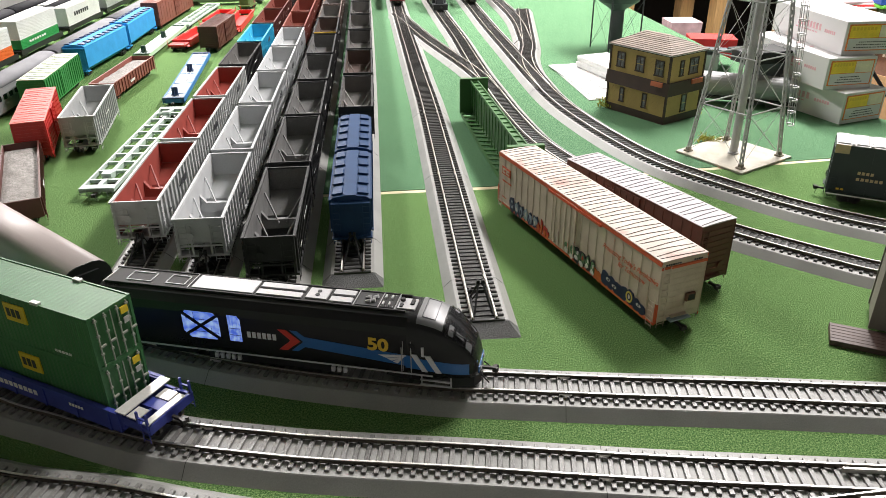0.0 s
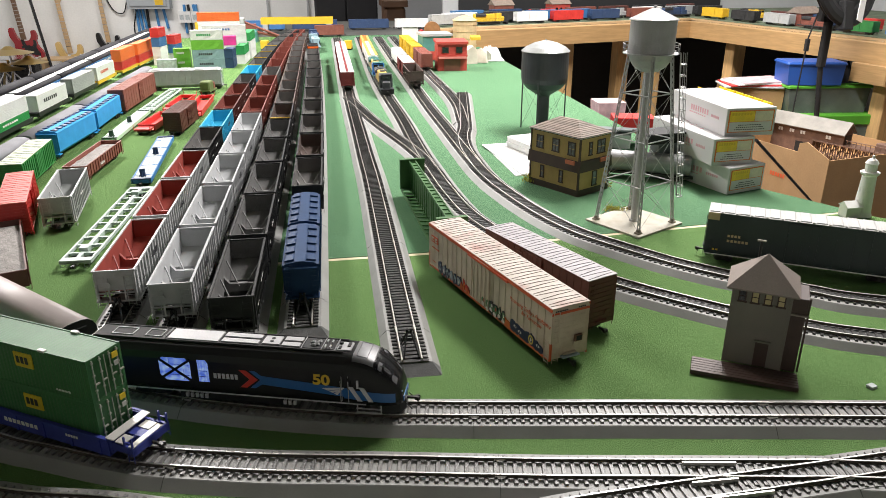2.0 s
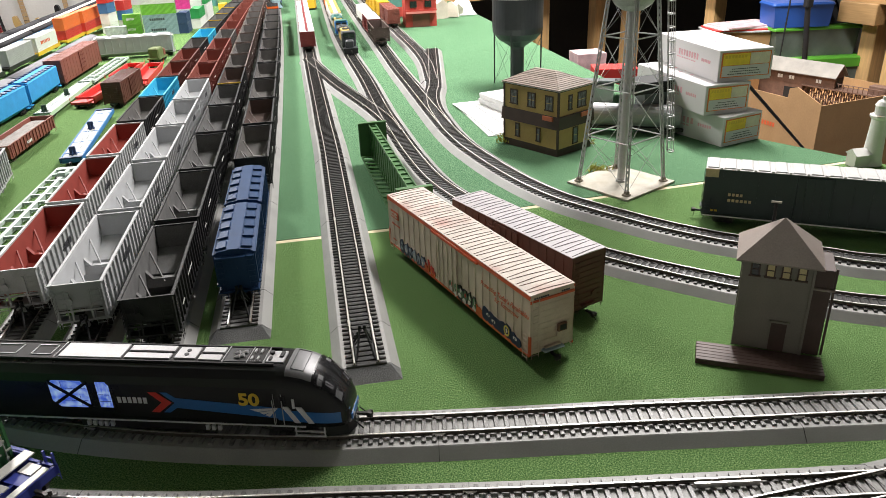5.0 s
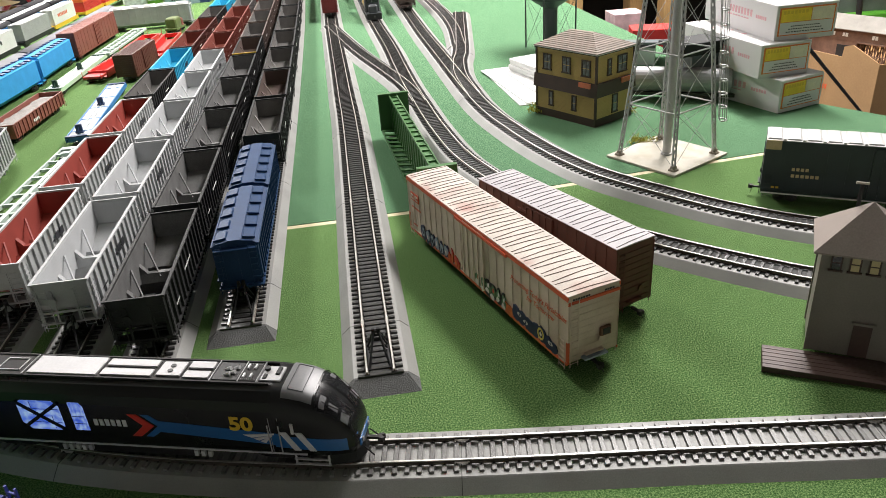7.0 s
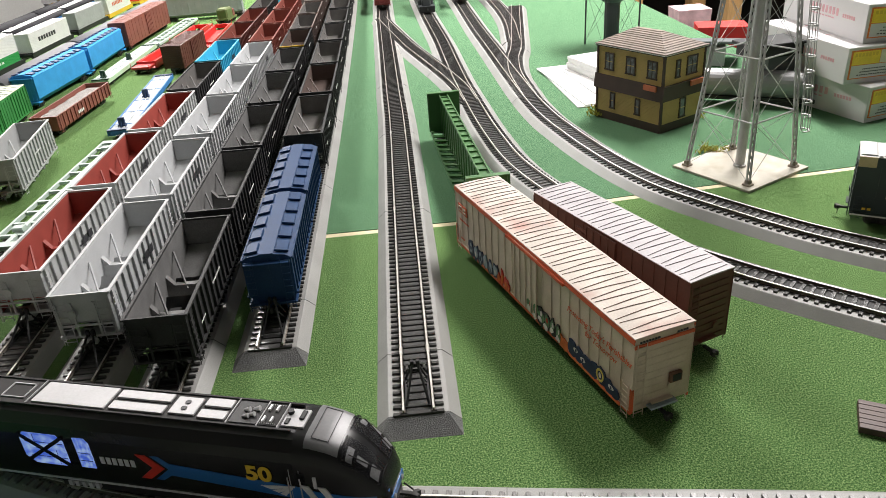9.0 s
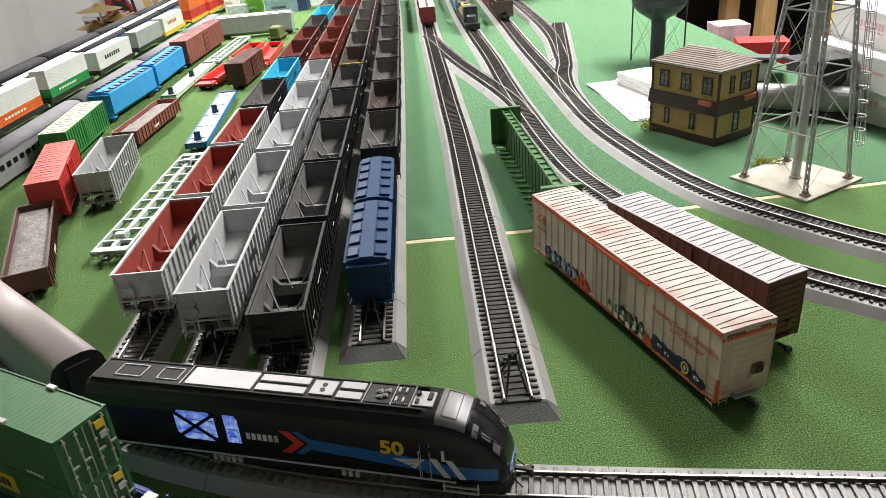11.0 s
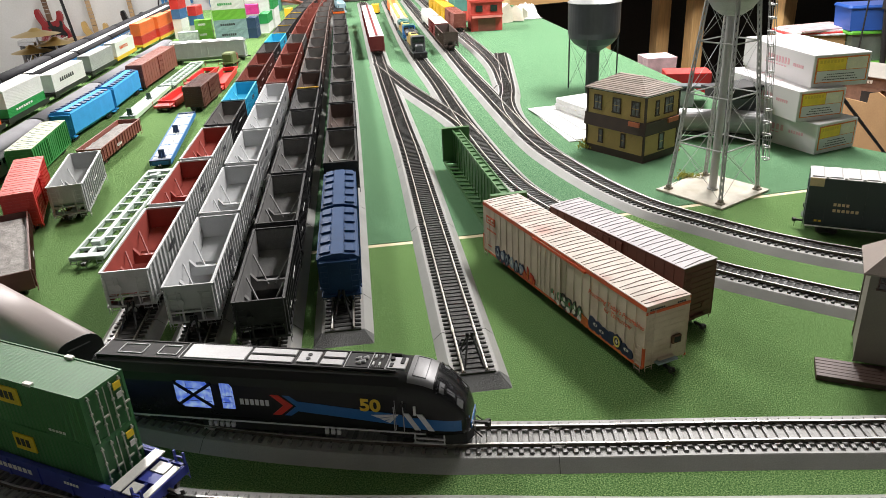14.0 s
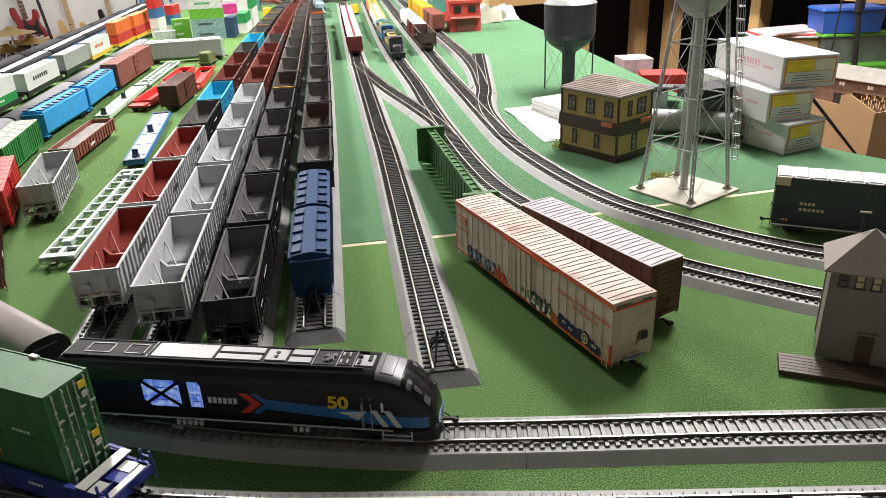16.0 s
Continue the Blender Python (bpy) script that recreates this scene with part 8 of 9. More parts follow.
for px_ in (-1.13, -1.085, -1.03):
    a = far(px_, -0.135)
    bx = thing("outlet_box", "white electrical outlet box on the wall", "outlet", pose(a[0], 8.15, a[2]), "outlet boxes")
    part("cover", Mesh().cbox(-0.035, 0.035, -0.03, 0.04, 0, 0.11, 0.005), WHITEB, bx)
    part("socket", Mesh().box(-0.02, 0.02, -0.034, -0.0305, 0.03, 0.08), PALE, bx)
cab = bpy.data.curves.new("cable", "CURVE")
cab.dimensions, cab.bevel_depth = "3D", 0.006
sp = cab.splines.new("BEZIER")
pts = [far(-1.70, 0.09, 8.17), far(-1.58, -0.06, 8.17), far(-1.50, 0.04, 8.17), far(-1.50, -0.20, 8.17), far(-1.47, -0.34, 8.17)]
sp.bezier_points.add(len(pts) - 1)
for q, p in zip(sp.bezier_points, pts):
    q.co, q.handle_left_type, q.handle_right_type = p, "AUTO", "AUTO"
tmp = bpy.data.objects.new("cable", cab)
scene.collection.objects.link(tmp)
me = bpy.data.meshes.new_from_object(tmp.evaluated_get(bpy.context.evaluated_depsgraph_get()))
bpy.data.objects.remove(tmp)
me.materials.clear()
me.materials.append(BLACKP)
tagged(new("cable", me), "black cable looping down the white wall", "cable")
# wall panels and dark cabinet on the grey side
for i in range(4):
    slab(f"trim_{i}", -0.62 + 0.42 * i, -0.60 + 0.42 * i, 8.17, 8.199, -0.95, 1.55, GREYWALL, "vertical joint strip on the wall", "trim")
BLACKF = material("black_fabric", (0.012, 0.012, 0.014), 0.8, var=0.2, scale=8)
DWOOD = material("dark_wood", (0.10, 0.05, 0.025), 0.5, var=0.2, scale=8)
cbn = thing("black_cabinet", "large black cabinet standing against the far wall", "cabinet", pose(0.45, 7.3, -0.95))
part("carcass", Mesh().cbox(-0.55, 0.03, -0.3, 0.3, 0, 1.15, 0.02), BLACKF, cbn)
for s in (-0.54, -0.255):
    part("door", Mesh().cbox(s, s + 0.275, -0.325, -0.301, 0.05, 1.1, 0.008), BLACKF, cbn)
wb = thing("wooden_box", "brown wooden chest on the black cabinet side", "chest", pose(0.58, 6.6, -0.95))
part("chest_body", Mesh().cbox(-0.08, 0.10, -0.2, 0.2, 0, 0.90, 0.02), DWOOD, wb)
part("lid", Mesh().cbox(-0.10, 0.12, -0.22, 0.22, 0.9005, 0.96, 0.01), DWOOD, wb)
# ---- shelf with trains across the far end of the table
DKTOP = material("dark_bench_top", (0.06, 0.06, 0.055), 0.8, var=0.2, scale=10)
fs = thing("cross_bench", "low dark bench crossing behind the table end", "bench", pose(0, 0, 0))
part("bench_top", Mesh().box(-0.62, 0.62, 3.46, 4.3, -0.04, 0.0), DKTOP, fs)
for x in (-0.55, 0.5):
    part("leg", Mesh().box(x - 0.04, x + 0.04, 3.6, 3.68, -0.95, -0.0405), LUMBER, fs)
br = thing("girder_bridge", "yellow model girder bridge", "bridge", pose(-0.13, 3.60, 0.0004, 0, 0, -2))
for s in (-1, 1):
    part("girder", Mesh().box(-0.17, 0.17, s * 0.025 - 0.003, s * 0.025 + 0.003, 0.045, 0.075), YELLOWP, br)
part("deck", Mesh().box(-0.17, 0.17, -0.022, 0.022, 0.045, 0.052), STEEL, br)
for x in (-0.15, 0.15):
    part("pier", Mesh().box(x - 0.012, x + 0.012, -0.03, 0.03, 0, 0.0448), GREYB, br)
for k, (x, y, a, mt, L) in enumerate(((-0.40, 3.55, 5, BROWNC, 0.16), (0.02, 3.42, 8, BROWNC, 0.13), (-0.05, 3.75, 0, NAVY, 0.22), (0.22, 3.75, 2, NAVY, 0.2), (0.45, 3.75, 0, WHITEB, 0.19), (-0.30, 3.75, 0, BLUEBOX, 0.2), (-0.55, 3.7, 0, YELLOWP, 0.14))):
    boxcar("box_car", "box car standing at the far end of the layout", mt, mt, pose(x, y, 0.0004, 0, 0, a), L=L, H=0.050, group="far box cars")
for x, y, mt, w in ((-0.010, 2.88, BLUEGREY, "grey-blue"), (-0.015, 3.08, NAVY, "dark blue")):
    hood_diesel(f"{w} diesel locomotive far down the yard", mt, mt, mt, pose(x - 0.03, y, RAIL_TOP, 0, 0, 95), L=0.18)
for x, y, mt, w in ((0.092, 2.88, YELLOWP, "yellow"), (-0.235, 2.93, YELLOWP, "yellow")):
    tk2 = thing("truck_toy", f"small {w} toy truck standing between the tracks", "toy truck", pose(x, y, 0.0004, 0, 0, 80))
    part("box_body", Mesh().cbox(-0.022, 0.012, -0.013, 0.013, 0.006, 0.036, 0.001), mt, tk2)
    part("cab", Mesh().cbox(0.013, 0.027, -0.012, 0.012, 0.006, 0.024, 0.003), mt, tk2)
    for sx in (-0.013, 0.018):
        part("wheel", Mesh().cyl((sx, -0.013, 0.0055), (sx, 0.013, 0.0055), 0.0055, 12), BLACKP, tk2)
# tangle of track and scenery left of the far yard throat
TEALM = material("teal_plastic", (0.08, 0.25, 0.22), 0.6)
sc = thing("crane_model", "toppled pink and grey crane model among scenery pieces", "model crane", pose(-0.36, 3.25, 0.0004))
part("hull", Mesh().cbox(-0.07, 0.07, -0.04, 0.04, 0, 0.05, 0.006), TEALM, sc)
part("cab", Mesh().cbox(-0.05, 0.02, -0.03, 0.03, 0.05, 0.10, 0.004), GREYB, sc)
part("jib", Mesh().cyl((0, 0, 0.09), (0.16, 0.02, 0.02), 0.006, 6).cyl((0.02, 0, 0.05), (0.18, 0.03, 0.012), 0.006, 6), BROWNC, sc)

# ---- red fire-station model, pale buildings, straw tank
REDB = material("red_building", (0.50, 0.06, 0.045), 0.6, var=0.1)
rb = thing("brick_building", "red model fire station with low door and cornice", "building", pose(0.406, 2.29, 0.0004, 0, 0, -3))
part("wall", Mesh().box(-0.047, 0.047, -0.055, 0.055, 0, 0.082), REDB, rb)
part("cornice", Mesh().box(-0.051, 0.051, -0.060, 0.058, 0.0822, 0.090).box(-0.049, 0.049, -0.058, -0.0552, 0.045, 0.050), REDB, rb)
part("door", Mesh().box(-0.026, 0.026, -0.058, -0.0552, 0.0, 0.036), BROWNC, rb, "brown double door")
for x in (-0.022, 0.022):
    part("window", Mesh().box(x - 0.010, x + 0.010, -0.058, -0.0552, 0.056, 0.074), GLASSD, rb)
part("awning", Mesh().prism([(-0.072, 0.040), (-0.0552, 0.040), (-0.0552, 0.046)], -0.045, 0.045, "x"), BROWNC, rb)
tb2 = thing("town_building", "teal and red model shop front", "building", pose(0.385, 2.52, 0.0004, 0, 0, 4))
part("wall", Mesh().box(-0.05, 0.05, -0.05, 0.05, 0, 0.085), TEALM, tb2)
part("parapet", Mesh().box(-0.054, 0.054, -0.054, 0.054, 0.0852, 0.093), GREYB, tb2)
part("shop_front", Mesh().box(-0.045, 0.045, -0.0535, -0.0502, 0.005, 0.035), REDB, tb2)
STRAW = material("straw_tank", (0.55, 0.40, 0.22), 0.75, var=0.12, scale=60)
stt = thing("storage_tank", "straw coloured wooden stave tank with conical roof", "tank", pose(0.545, 2.80, 0.0004))
part("stave_wall", Mesh().lathe([(0.046, 0.0), (0.046, 0.112)], 28), STRAW, stt)
for z in (0.02, 0.045, 0.07, 0.095):
    part("hoop", Mesh().lathe([(0.0466, z), (0.0474, z), (0.0474, z + 0.002), (0.0466, z + 0.002)], 28), MAPLE, stt)
part("roof", Mesh().lathe([(0.050, 0.1125), (0.03, 0.123), (0.004, 0.132)], 28), STRAW, stt)
WOODD = material("round_sign", (0.28, 0.13, 0.05), 0.6, var=0.2)
rs = thing("mill_model", "brown wooden model mill with a wheel", "building", pose(0.405, 2.72, 0.0004))
part("disc", Mesh().cyl((0, -0.01, 0.085), (0, 0.01, 0.085), 0.030, 24), WOODD, rs)
part("frame", Mesh().box(-0.025, -0.02, -0.014, 0.014, 0, 0.085).box(0.02, 0.025, -0.014, 0.014, 0, 0.085), WOODD, rs)
for x, y, s, mt, w in ((0.345, 2.95, 0.05, WHITEB, "white"), (0.40, 3.0, 0.03, REDC, "red")):
    fg = thing("signal_house", f"small {w} model house among the trees", "model house", pose(x, y, 0.0004))
    part("wall", Mesh().cbox(-s * 0.6, s * 0.6, -s * 0.6, s * 0.6, 0, s * 1.6, 0.003), mt, fg)
    part("roof", Mesh().prism([(-s * 0.7, s * 1.6), (s * 0.7, s * 1.6), (0, s * 2.1)], -s * 0.7, s * 0.7, "y"), mt, fg)
rk = material("plaster_rock", (0.62, 0.56, 0.48), 0.8, var=0.15, scale=30, bump=0.3)
rng = random.Random(9)


def crumple(name, label, category, mat, cx, cy, sx, sy, sz, seed, lift=0.0):
    """Folded sheet material: a faceted lump with uneven ridges."""
    r3 = random.Random(seed)
    n = 9
    pts, faces = [], []
    for i in range(n + 1):
        for j in range(n + 1):
            u, v = i / n - 0.5, j / n - 0.5
            e = max(0.0, 1 - (abs(u) * 2) ** 2.2) * max(0.0, 1 - (abs(v) * 2) ** 2.2)
            pts.append((u * sx, v * sy, sz * e * (0.45 + 0.9 * r3.random())))
    faces = [(i * (n + 1) + j, (i + 1) * (n + 1) + j, (i + 1) * (n + 1) + j + 1, i * (n + 1) + j + 1) for i in range(n) for j in range(n)]
    return solid(name, Mesh().add(pts, faces).box(-sx * 0.49, sx * 0.49, -sy * 0.49, sy * 0.49, -0.002, -0.0005), mat, label, category, pose(cx, cy, 0.0024 + lift))


hl = thing("plaster_hill", "broken pale plaster hillside pieces leaning together on the mat", "scenery", pose(0.515, 2.41, 0.0004))
for x, y, a, b2, L, hh in ((-0.025, -0.02, 8, 20, 0.05, 0.060), (0.010, 0.0, -12, -25, 0.06, 0.048), (0.035, 0.03, 25, 10, 0.05, 0.040), (-0.01, 0.05, -20, 40, 0.07, 0.052)):
    part("slab", Mesh().prism([(-L / 2, 0), (L / 2, 0), (L * 0.42, hh * 0.7), (L * 0.1, hh), (-L * 0.35, hh * 0.8)], -0.009, 0.009, "y"), rk, hl, at=pose(x, y, 0, 0, 0, b2) @ pose(0, 0, 0.001, a * 0.5, 0, 0))
crumple("crumpled_paper", "crumpled pale paper and card by the mat edge", "paper", PAPER, 0.585, 2.50, 0.075, 0.14, 0.045, 5)
solid("yellow_card", Mesh().cbox(-0.018, 0.018, -0.014, 0.014, 0, 0.012, 0.001), YELLOWP, "small yellow card on the plaster piece", "card", pose(0.548, 2.60, 0.0600, 10, 0, 0))

# ---- trains and houses on the neighbouring bench
BT = 0.0755
rngb = random.Random(12)
mats = [NAVY, BROWNC, WHITEB, REDC, GREENC, BLUEBOX, OXIDE_D, YELLOWP, GREYB, BLACKH]
TOPG = material("bench_scenery", (0.10, 0.13, 0.08), 0.9, var=0.4, scale=12)
slab("wall_bench_north", 0.62, 2.95, 3.85, 3.90, -0.95, 1.55, GREYWALL, "grey wall behind the neighbouring bench", "wall")
slab("wall_bench_curtain", 0.70, 2.17, 3.842, 3.848, 0.08, 1.55, BLACKF, "black cloth covering part of the wall", "curtain")
slab("wall_bench_east", 2.90, 2.95, -0.5, 3.85, -0.95, 1.55, GREYWALL, "grey wall beside the neighbouring bench", "wall")
solid("bench_cover", Mesh().prism([(0.42, 2.90), (1.70, 3.25), (2.20, 0.93), (2.88, 0.78), (2.88, 3.84), (0.66, 3.84)], 0.0752, 0.0768, "z"), TOPG, "dull green scenery cover on the lumber bench", "mat", kind="structure")
for k in range(44):
    if k < 22:
        x = 0.50 + 0.063 * k + rngb.uniform(-0.01, 0.01)
        y, a = 2.93 + 0.27 * (x - 0.5) + (0.035, 0.10, 0.22)[k % 3], 15.3
        L = 0.15
    else:
        j = k - 22
        y = 3.16 - 0.095 * j
        x, a = 1.725 + 0.215 * (3.23 - y) + (0.04, 0.15)[j % 2], -78
        L = 0.14
    mt = mats[rngb.randrange(len(mats))]
    w = {NAVY: "navy blue", BROWNC: "red-brown", WHITEB: "white", REDC: "red", GREENC: "green", BLUEBOX: "blue", OXIDE_D: "dark oxide", YELLOWP: "yellow", GREYB: "grey", BLACKH: "black"}[mt]
    if k % 5 == 3:
        hood_diesel(f"{w} diesel locomotive on the neighbouring bench", mt, BLACKH, mt, pose(x, y, 0.0770, 0, 0, a), L=0.16)
    else:
        boxcar("box_car", f"{w} box car on the neighbouring bench", mt, mt, pose(x, y, 0.0770, 0, 0, a), L=L, H=0.046, roof_ribs=8, panels=8, group="bench cars")
for x, y, mt, w in ((1.15, 3.55, REDB, "red"), (1.95, 2.75, BROWNC, "brown"), (2.15, 2.0, WHITEB, "white"), (0.85, 3.5, BROWNC, "brown"), (2.3, 1.5, GREYB, "grey")):
    hs = thing("model_house", f"small {w} model house on the neighbouring bench", "model house", pose(x, y, 0.0770, 0, 0, 12), "bench houses")
    part("wall", Mesh().box(-0.05, 0.05, -0.035, 0.035, 0, 0.05), mt, hs)
    part("roof", Mesh().prism([(-0.04, 0.05), (0.04, 0.05), (0, 0.075)], -0.055, 0.055, "x"), SHING, hs)
    for xx in (-0.025, 0.0, 0.025):
        part("window", Mesh().box(xx - 0.006, xx + 0.006, -0.0358, -0.0352, 0.018, 0.034), GLASSD, hs)

# ---- under and beside the bench: bins, boxes, trestle model, ring light
BINB = material("blue_bin", (0.02, 0.085, 0.36), 0.45, var=0.08, scale=10)
BING = material("lime_lid", (0.09, 0.34, 0.03), 0.45, var=0.08, scale=10)
BINC = material("clear_bin", (0.11, 0.135, 0.12), 0.25, var=0.3, scale=10)
BINY = material("yellow_bin", (0.75, 0.55, 0.03), 0.5, var=0.05, scale=10)
CARD = material("cardboard", (0.36, 0.215, 0.10), 0.8, var=0.10, scale=12, grain=0.05, fine=200, dirt=(0.30, 0.16, 0.06), dirt_amount=0.4, dirt_scale=10)
# near-black colour that paints the unlit space under the bench
BENCH_SHADE = material("under_bench_shade", (0.030, 0.026, 0.024), 0.9, var=0.1)
PINKW = material("pink_carton", (0.55, 0.40, 0.42), 0.6, var=0.3, scale=30)


def storage(name, label, cat, x, y, z, a, sx, sy, sz, mat, lid=None, lid_h=0.03, group=""):
    c = thing(name, label, cat, pose(x, y, z, 0, 0, a), group)
    part("tub", Mesh().prism([(-sx * 0.47, 0), (sx * 0.47, 0), (sx * 0.5, sz), (-sx * 0.5, sz)], -sy / 2, sy / 2, "y"), mat, c)
    if lid:
        part("lid", Mesh().cbox(-sx * 0.53, sx * 0.53, -sy * 0.53, sy * 0.53, sz + 0.0005, sz + lid_h, 0.006), lid, c)
    return c

def small_table(label, x0, x1, y0, y1, z):
    t = thing("side_table", label, "table", pose(0, 0, 0))
    part("table_top", Mesh().box(x0, x1, y0, y1, z - 0.025, z), DKTOP, t)
    for x in (x0 + 0.04, x1 - 0.04):
        for y in (y0 + 0.04, y1 - 0.04):
            part("leg", Mesh().box(x - 0.025, x + 0.025, y - 0.025, y + 0.025, -0.95, z - 0.0255), LUMBER, t)


small_table("dark side table beside the layout", 0.66, 0.92, 1.56, 2.12, -0.175)
small_table("low dark table in front of the bench", 1.27, 2.30, 1.64, 2.75, -0.420)
T0, T1 = -0.1745, -0.4195
# row of yellow bins on a carton, clear tubs with lime lids, blue box, cardboard box
storage("cardboard_box", "closed brown carton under the yellow bins", "box", 1.388, 2.23, T1, 90, 0.36, 0.10, 0.250, CARD)
for k in range(6):
    c = thing("storage_bin", "small yellow plastic parts bin in a row", "bin", pose(1.385, 2.085 + 0.058 * k, T1 + 0.2505, 0, 0, 90), "yellow bins")
    for s in (-1, 1):
        part("side_wall", Mesh().box(-0.026, 0.026, s * 0.042 - 0.0015, s * 0.042 + 0.0015, 0, 0.068), BINY, c)
        part("end_wall", Mesh().box(s * 0.0265 - 0.001, s * 0.0265 + 0.001, -0.043, 0.043, 0, 0.068 if s < 0 else 0.052), BINY, c)
    part("base", Mesh().box(-0.0255, 0.0255, -0.0405, 0.0405, 0, 0.002), BINY, c)
storage("storage_bin", "large clear storage tub with lime green lid", "bin", 1.780, 2.36, T1, -8, 0.36, 0.20, 0.195, BINC, BING, 0.036)
storage("storage_bin", "clear storage tub with thin lime green lid", "bin", 1.800, 2.37, T1 + 0.2315, -6, 0.30, 0.17, 0.088, BINC, BING, 0.012)
storage("storage_bin", "blue plastic box on stacked storage tubs", "bin", 1.735, 2.345, T1 + 0.3320, -10, 0.200, 0.12, 0.070, BINB, BINB, 0.010)
crumple("dark_cloth", "heap of black cloth beside the blue box", "cloth", BLACKF, 1.875, 2.37, 0.13, 0.12, 0.075, 8, T1 + 0.3315)
storage("cardboard_box", "brown cardboard box beside the bins", "box", 1.565, 2.43, T1, -12, 0.20, 0.15, 0.315, CARD)
for k in range(4):
    solid("magazine", Mesh().cbox(-0.11, 0.10, -0.07, 0.07, 0, 0.005, 0.001), [PALE, REDC, PAPER, PINKW][k], "loose magazine lying on the cardboard box", "magazine", pose(1.56 + 0.012 * k, 2.42, T1 + 0.3155 + 0.0053 * k, 0, 0, -14 + 7 * k), "magazines")
for k in range(3):
    storage("carton", "pale pink patterned carton stack", "box", 0.812 + 0.003 * k, 1.93, T0 + 0.041 * k, -8 + 3 * k, 0.082, 0.08, 0.040, PINKW, group="pink cartons")
storage("carton", "flat bright red carton", "box", 0.790, 1.680, T0, -14, 0.105, 0.07, 0.128, REDC)
# cut-open cardboard box with the trestle building in it
h, t = 0.2355, 0.003
cb2 = thing("cardboard_box", "cut-open brown cardboard box holding a trestle model", "box", pose(1.3600, 1.6500, T1, 0, 0, 12))
part("front_panel", Mesh().prism([(0.0, 0), (0.50, 0), (0.50, h), (0.112, h), (0.110, h + 0.026), (0.085, h + 0.034), (0.0, h + 0.002)][::1], 0, t, "x", pose(0, 0, 0)), CARD, cb2)
part("side_panel", Mesh().box(t + 0.0002, 0.42, 0, t, 0, h), CARD, cb2)
part("side_panel", Mesh().box(t + 0.0002, 0.42, 0.50 - t, 0.50, 0, h - 0.03), CARD, cb2)
part("back_panel", Mesh().box(0.42, 0.42 + t, 0, 0.50, 0, h - 0.02), CARD, cb2)
part("inner_shelf", Mesh().box(t + 0.0002, 0.4198, t + 0.0002, 0.50 - t - 0.0002, h - 0.082, h - 0.078), CARD, cb2)
bars("box_print", 0, 0, 0.06, 0.012, 6, 0, ORANGE_T, cb2).matrix_basis = pose(-0.0006, 0.20, h * 0.62, 0, 0, -90)
Z0 = T1 + h - 0.0778
tr = thing("trestle_building", "brown wooden mine building on a timber trestle", "model building", pose(1.520, 1.975, Z0, 0, 0, -66) @ Matrix.Diagonal((0.88, 0.88, 0.86, 1)))
BARN = material("barn_boards", (0.15, 0.085, 0.060), 0.7, var=0.2, scale=60)
BARNR = material("tin_roof", (0.22, 0.205, 0.18), 0.6, var=0.15, scale=30)
# local x runs towards the viewer's side along the trestle, local -y is the long wall
part("house", Mesh().box(-0.145, 0.140, -0.026, 0.026, 0.076, 0.116), BARN, tr)
part("lower_house", Mesh().box(-0.145, 0.030, -0.024, 0.024, 0.0, 0.0758), BARN, tr)
part("roof", Mesh().prism([(-0.040, 0.112), (0.0, 0.152), (0.040, 0.112), (0.040, 0.1145), (0.0, 0.1550), (-0.040, 0.1145)], -0.152, 0.148, "x"), BARNR, tr)
part("gable", Mesh().prism([(-0.026, 0.1162), (0.026, 0.1162), (0.0, 0.140)], 0.1380, 0.1395, "x"), BARN, tr)
for x in (-0.10, -0.055, -0.012, 0.085):
    part("window", Mesh().box(x - 0.009, x + 0.009, -0.0272, -0.0262, 0.088, 0.100), PAPER, tr)
    part("window_bar", Mesh().box(x - 0.0008, x + 0.0008, -0.0278, -0.0273, 0.088, 0.100), BARN, tr)
part("end_opening", Mesh().box(0.1402, 0.1412, -0.018, 0.018, 0.080, 0.110), BLACKP, tr, "dark open gable end")
part("doorway", Mesh().box(-0.035, 0.010, -0.0252, -0.0242, 0.0, 0.060), BLACKP, tr, "dark doorway")
for i in range(11):
    x = 0.040 + 0.026 * i
    tm = Mesh()
    for s in (-1, 1):
        tm.cyl((x, s * 0.030, 0), (x, s * 0.018, 0.0715), 0.0022, 5)
        tm.cyl((x, s * 0.010, 0), (x, s * 0.008, 0.0715), 0.0018, 5)
    tm.cyl((x, -0.028, 0.006), (x, 0.022, 0.068), 0.0016, 5).cyl((x, 0.028, 0.006), (x, -0.022, 0.068), 0.0016, 5)
    if i < 10:
        tm.cyl((x, -0.024, 0.036), (x + 0.026, -0.024, 0.036), 0.0014, 5).cyl((x, -0.027, 0.010), (x + 0.026, -0.020, 0.066), 0.0012, 5)
    part("trestle_bent", tm, BARN, tr)
part("deck", Mesh().box(0.030, 0.305, -0.030, 0.030, 0.072, 0.0758), BARN, tr)
rl2 = Mesh()
for i in range(10):
    x = 0.155 + 0.016 * i
    rl2.cyl((x, -0.028, 0.0758), (x, -0.028, 0.096), 0.0014, 5)
rl2.cyl((0.15, -0.028, 0.096), (0.302, -0.028, 0.096), 0.0014, 5)
part("deck_rail", rl2, BARN, tr)
part("ore_car", Mesh().cbox(0.245, 0.300, -0.016, 0.016, 0.0760, 0.104, 0.002), BARN, tr)
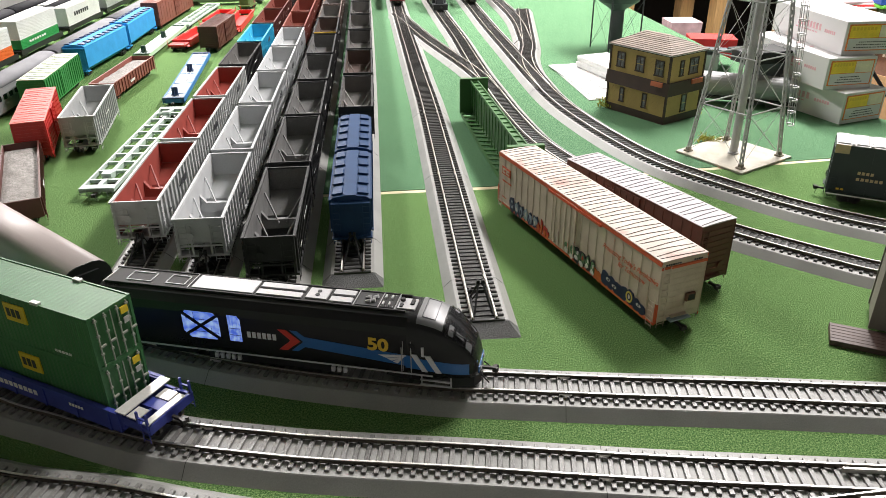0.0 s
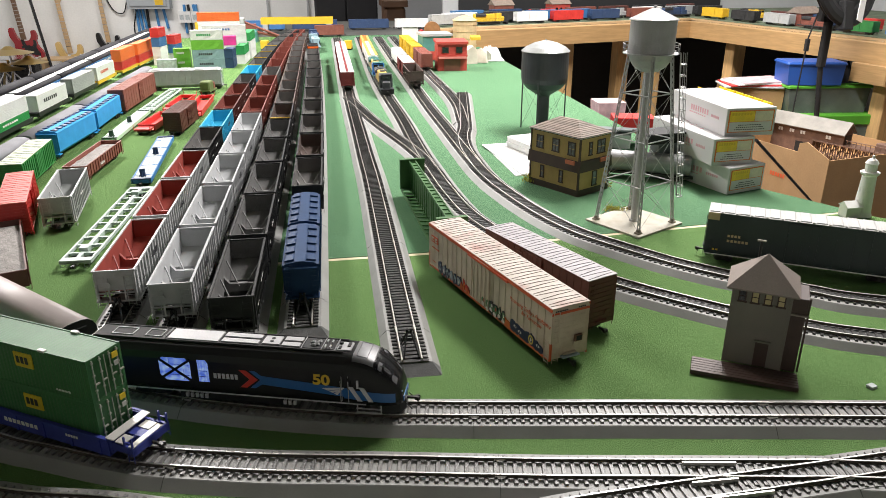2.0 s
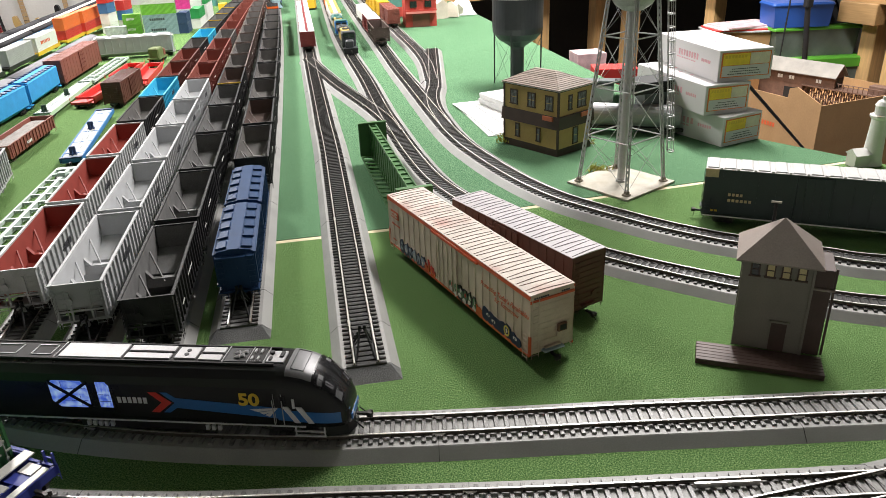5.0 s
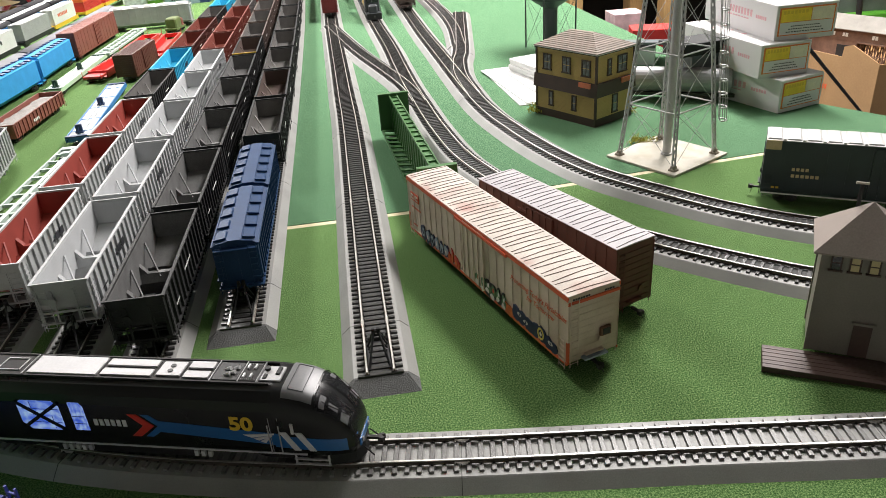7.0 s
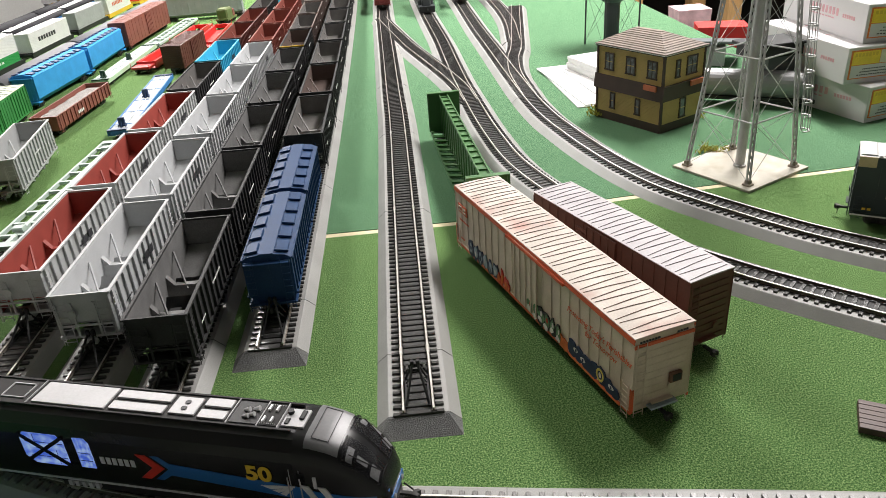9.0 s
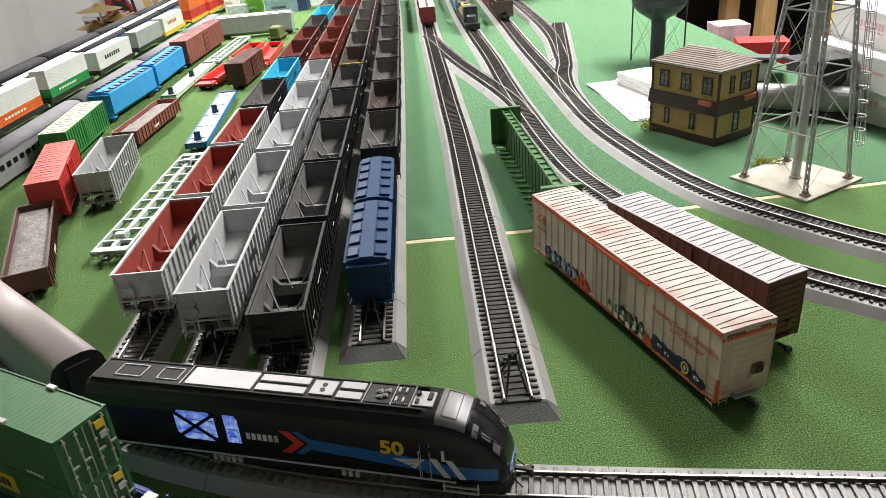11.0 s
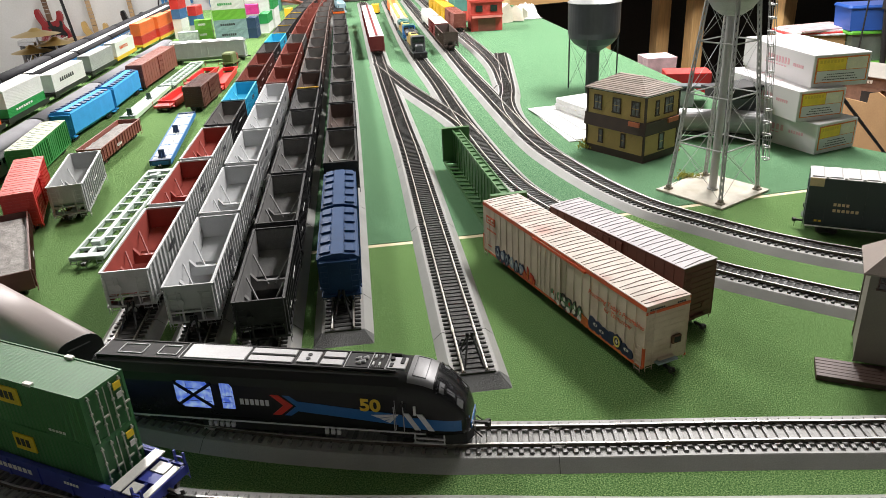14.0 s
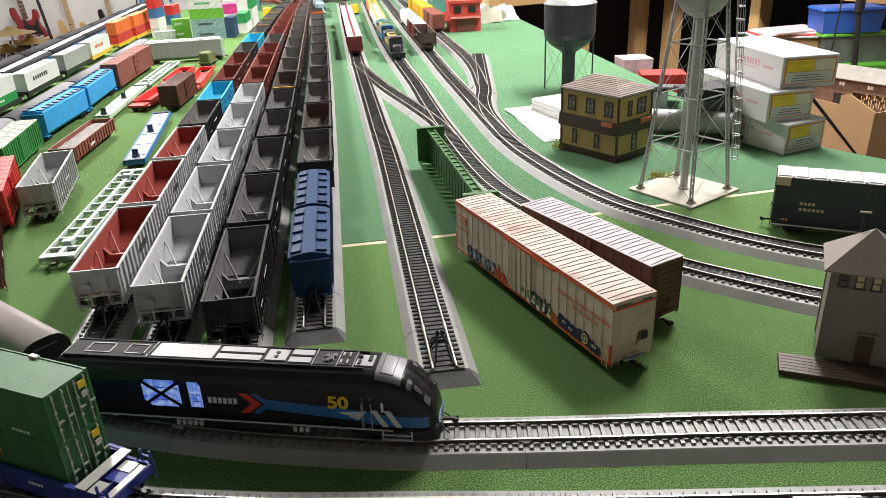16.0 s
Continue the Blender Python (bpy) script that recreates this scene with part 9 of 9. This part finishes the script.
# ring light on its stand
rlt = thing("ring_light", "black ring light on a thin black tripod stand", "ring light", pose(1.6740, 2.2000, -0.4195) @ Matrix.Diagonal((1.351, 1.351, 1.351, 1)) @ pose(0, 0, -0.7265))
torus = Mesh()
R, r, N, K = 0.105, 0.016, 40, 10
rg = []
for i in range(N):
    a0 = 2 * math.pi * i / N
    rg.append([((R + r * 1.4 * math.cos(2 * math.pi * j / K)) * math.cos(a0), r * 0.6 * math.sin(2 * math.pi * j / K), (R + r * 1.4 * math.cos(2 * math.pi * j / K)) * math.sin(a0)) for j in range(K)])
torus.loft(rg + [rg[0]], closed=False)
ringm = pose(0.025, 0, 1.250, -14, 8, 20)
part("ring", torus, BLACKP, rlt, at=ringm)
part("ring_back", Mesh().lathe([(R - 0.012, 0), (R + 0.012, 0), (R + 0.012, 0.010), (R - 0.012, 0.010)], 40), BLACKP, rlt, at=ringm @ pose(0, 0.004, 0, -90, 0, 0))
part("control_box", Mesh().cbox(-0.02, 0.02, -0.012, 0.012, -0.034, 0.034, 0.004), BLACKP, rlt, at=ringm @ pose(0, 0.0, -R + 0.006))
part("label", Mesh().box(-0.011, 0.011, -0.014, -0.0122, -0.028, 0.028), WHITEB, rlt, "white label strip", at=ringm @ pose(0.038, -0.004, -R + 0.020, 0, 14, 0))
part("phone_clamp", Mesh().cbox(-0.024, 0.020, -0.014, 0.010, 0.01, 0.085, 0.004), BLACKP, rlt, at=pose(-0.005, 0.0, 1.130))
part("neck", Mesh().cbox(-0.009, 0.009, -0.009, 0.009, 0, 0.12, 0.003), BLACKP, rlt, at=pose(0, 0, 1.03))
part("pole", Mesh().cyl((0.035, 0, 0.735), (0.0, 0, 1.03), 0.0065, 12).cyl((0.020, 0, 0.86), (0.018, 0, 0.885), 0.011, 12), BLACKP, rlt)
for i in range(3):
    a0 = 2.1 * i + 0.4
    part("tripod_leg", Mesh().cyl((0.033, 0, 0.79), (0.035 + 0.06 * math.cos(a0), 0.06 * math.sin(a0), 0.7275), 0.004, 8), BLACKP, rlt)
part("cable", Mesh().cyl((-0.04, -0.01, 1.16), (-0.055, -0.01, 1.10), 0.002, 6).cyl((-0.055, -0.01, 1.10), (-0.065, -0.01, 0.80), 0.002, 6).cbox(-0.0595, -0.0505, -0.015, -0.005, 1.07, 1.10, 0.001), BLACKP, rlt)
# added black sheet that stands in for the deep shade under the bench
slab("wall_bench_back", 0.66, 2.88, 3.80, 3.84, -0.95, 0.0650, BENCH_SHADE, "added black sheet standing in for the shade behind the bench legs", "curtain")
solid("black_rod", Mesh().cyl((0.785, 1.102, 0.024), (1.342, 1.597, -0.328), 0.0030, 8), BLACKF, "black rod leaning between the cartons and a cardboard box", "rod")
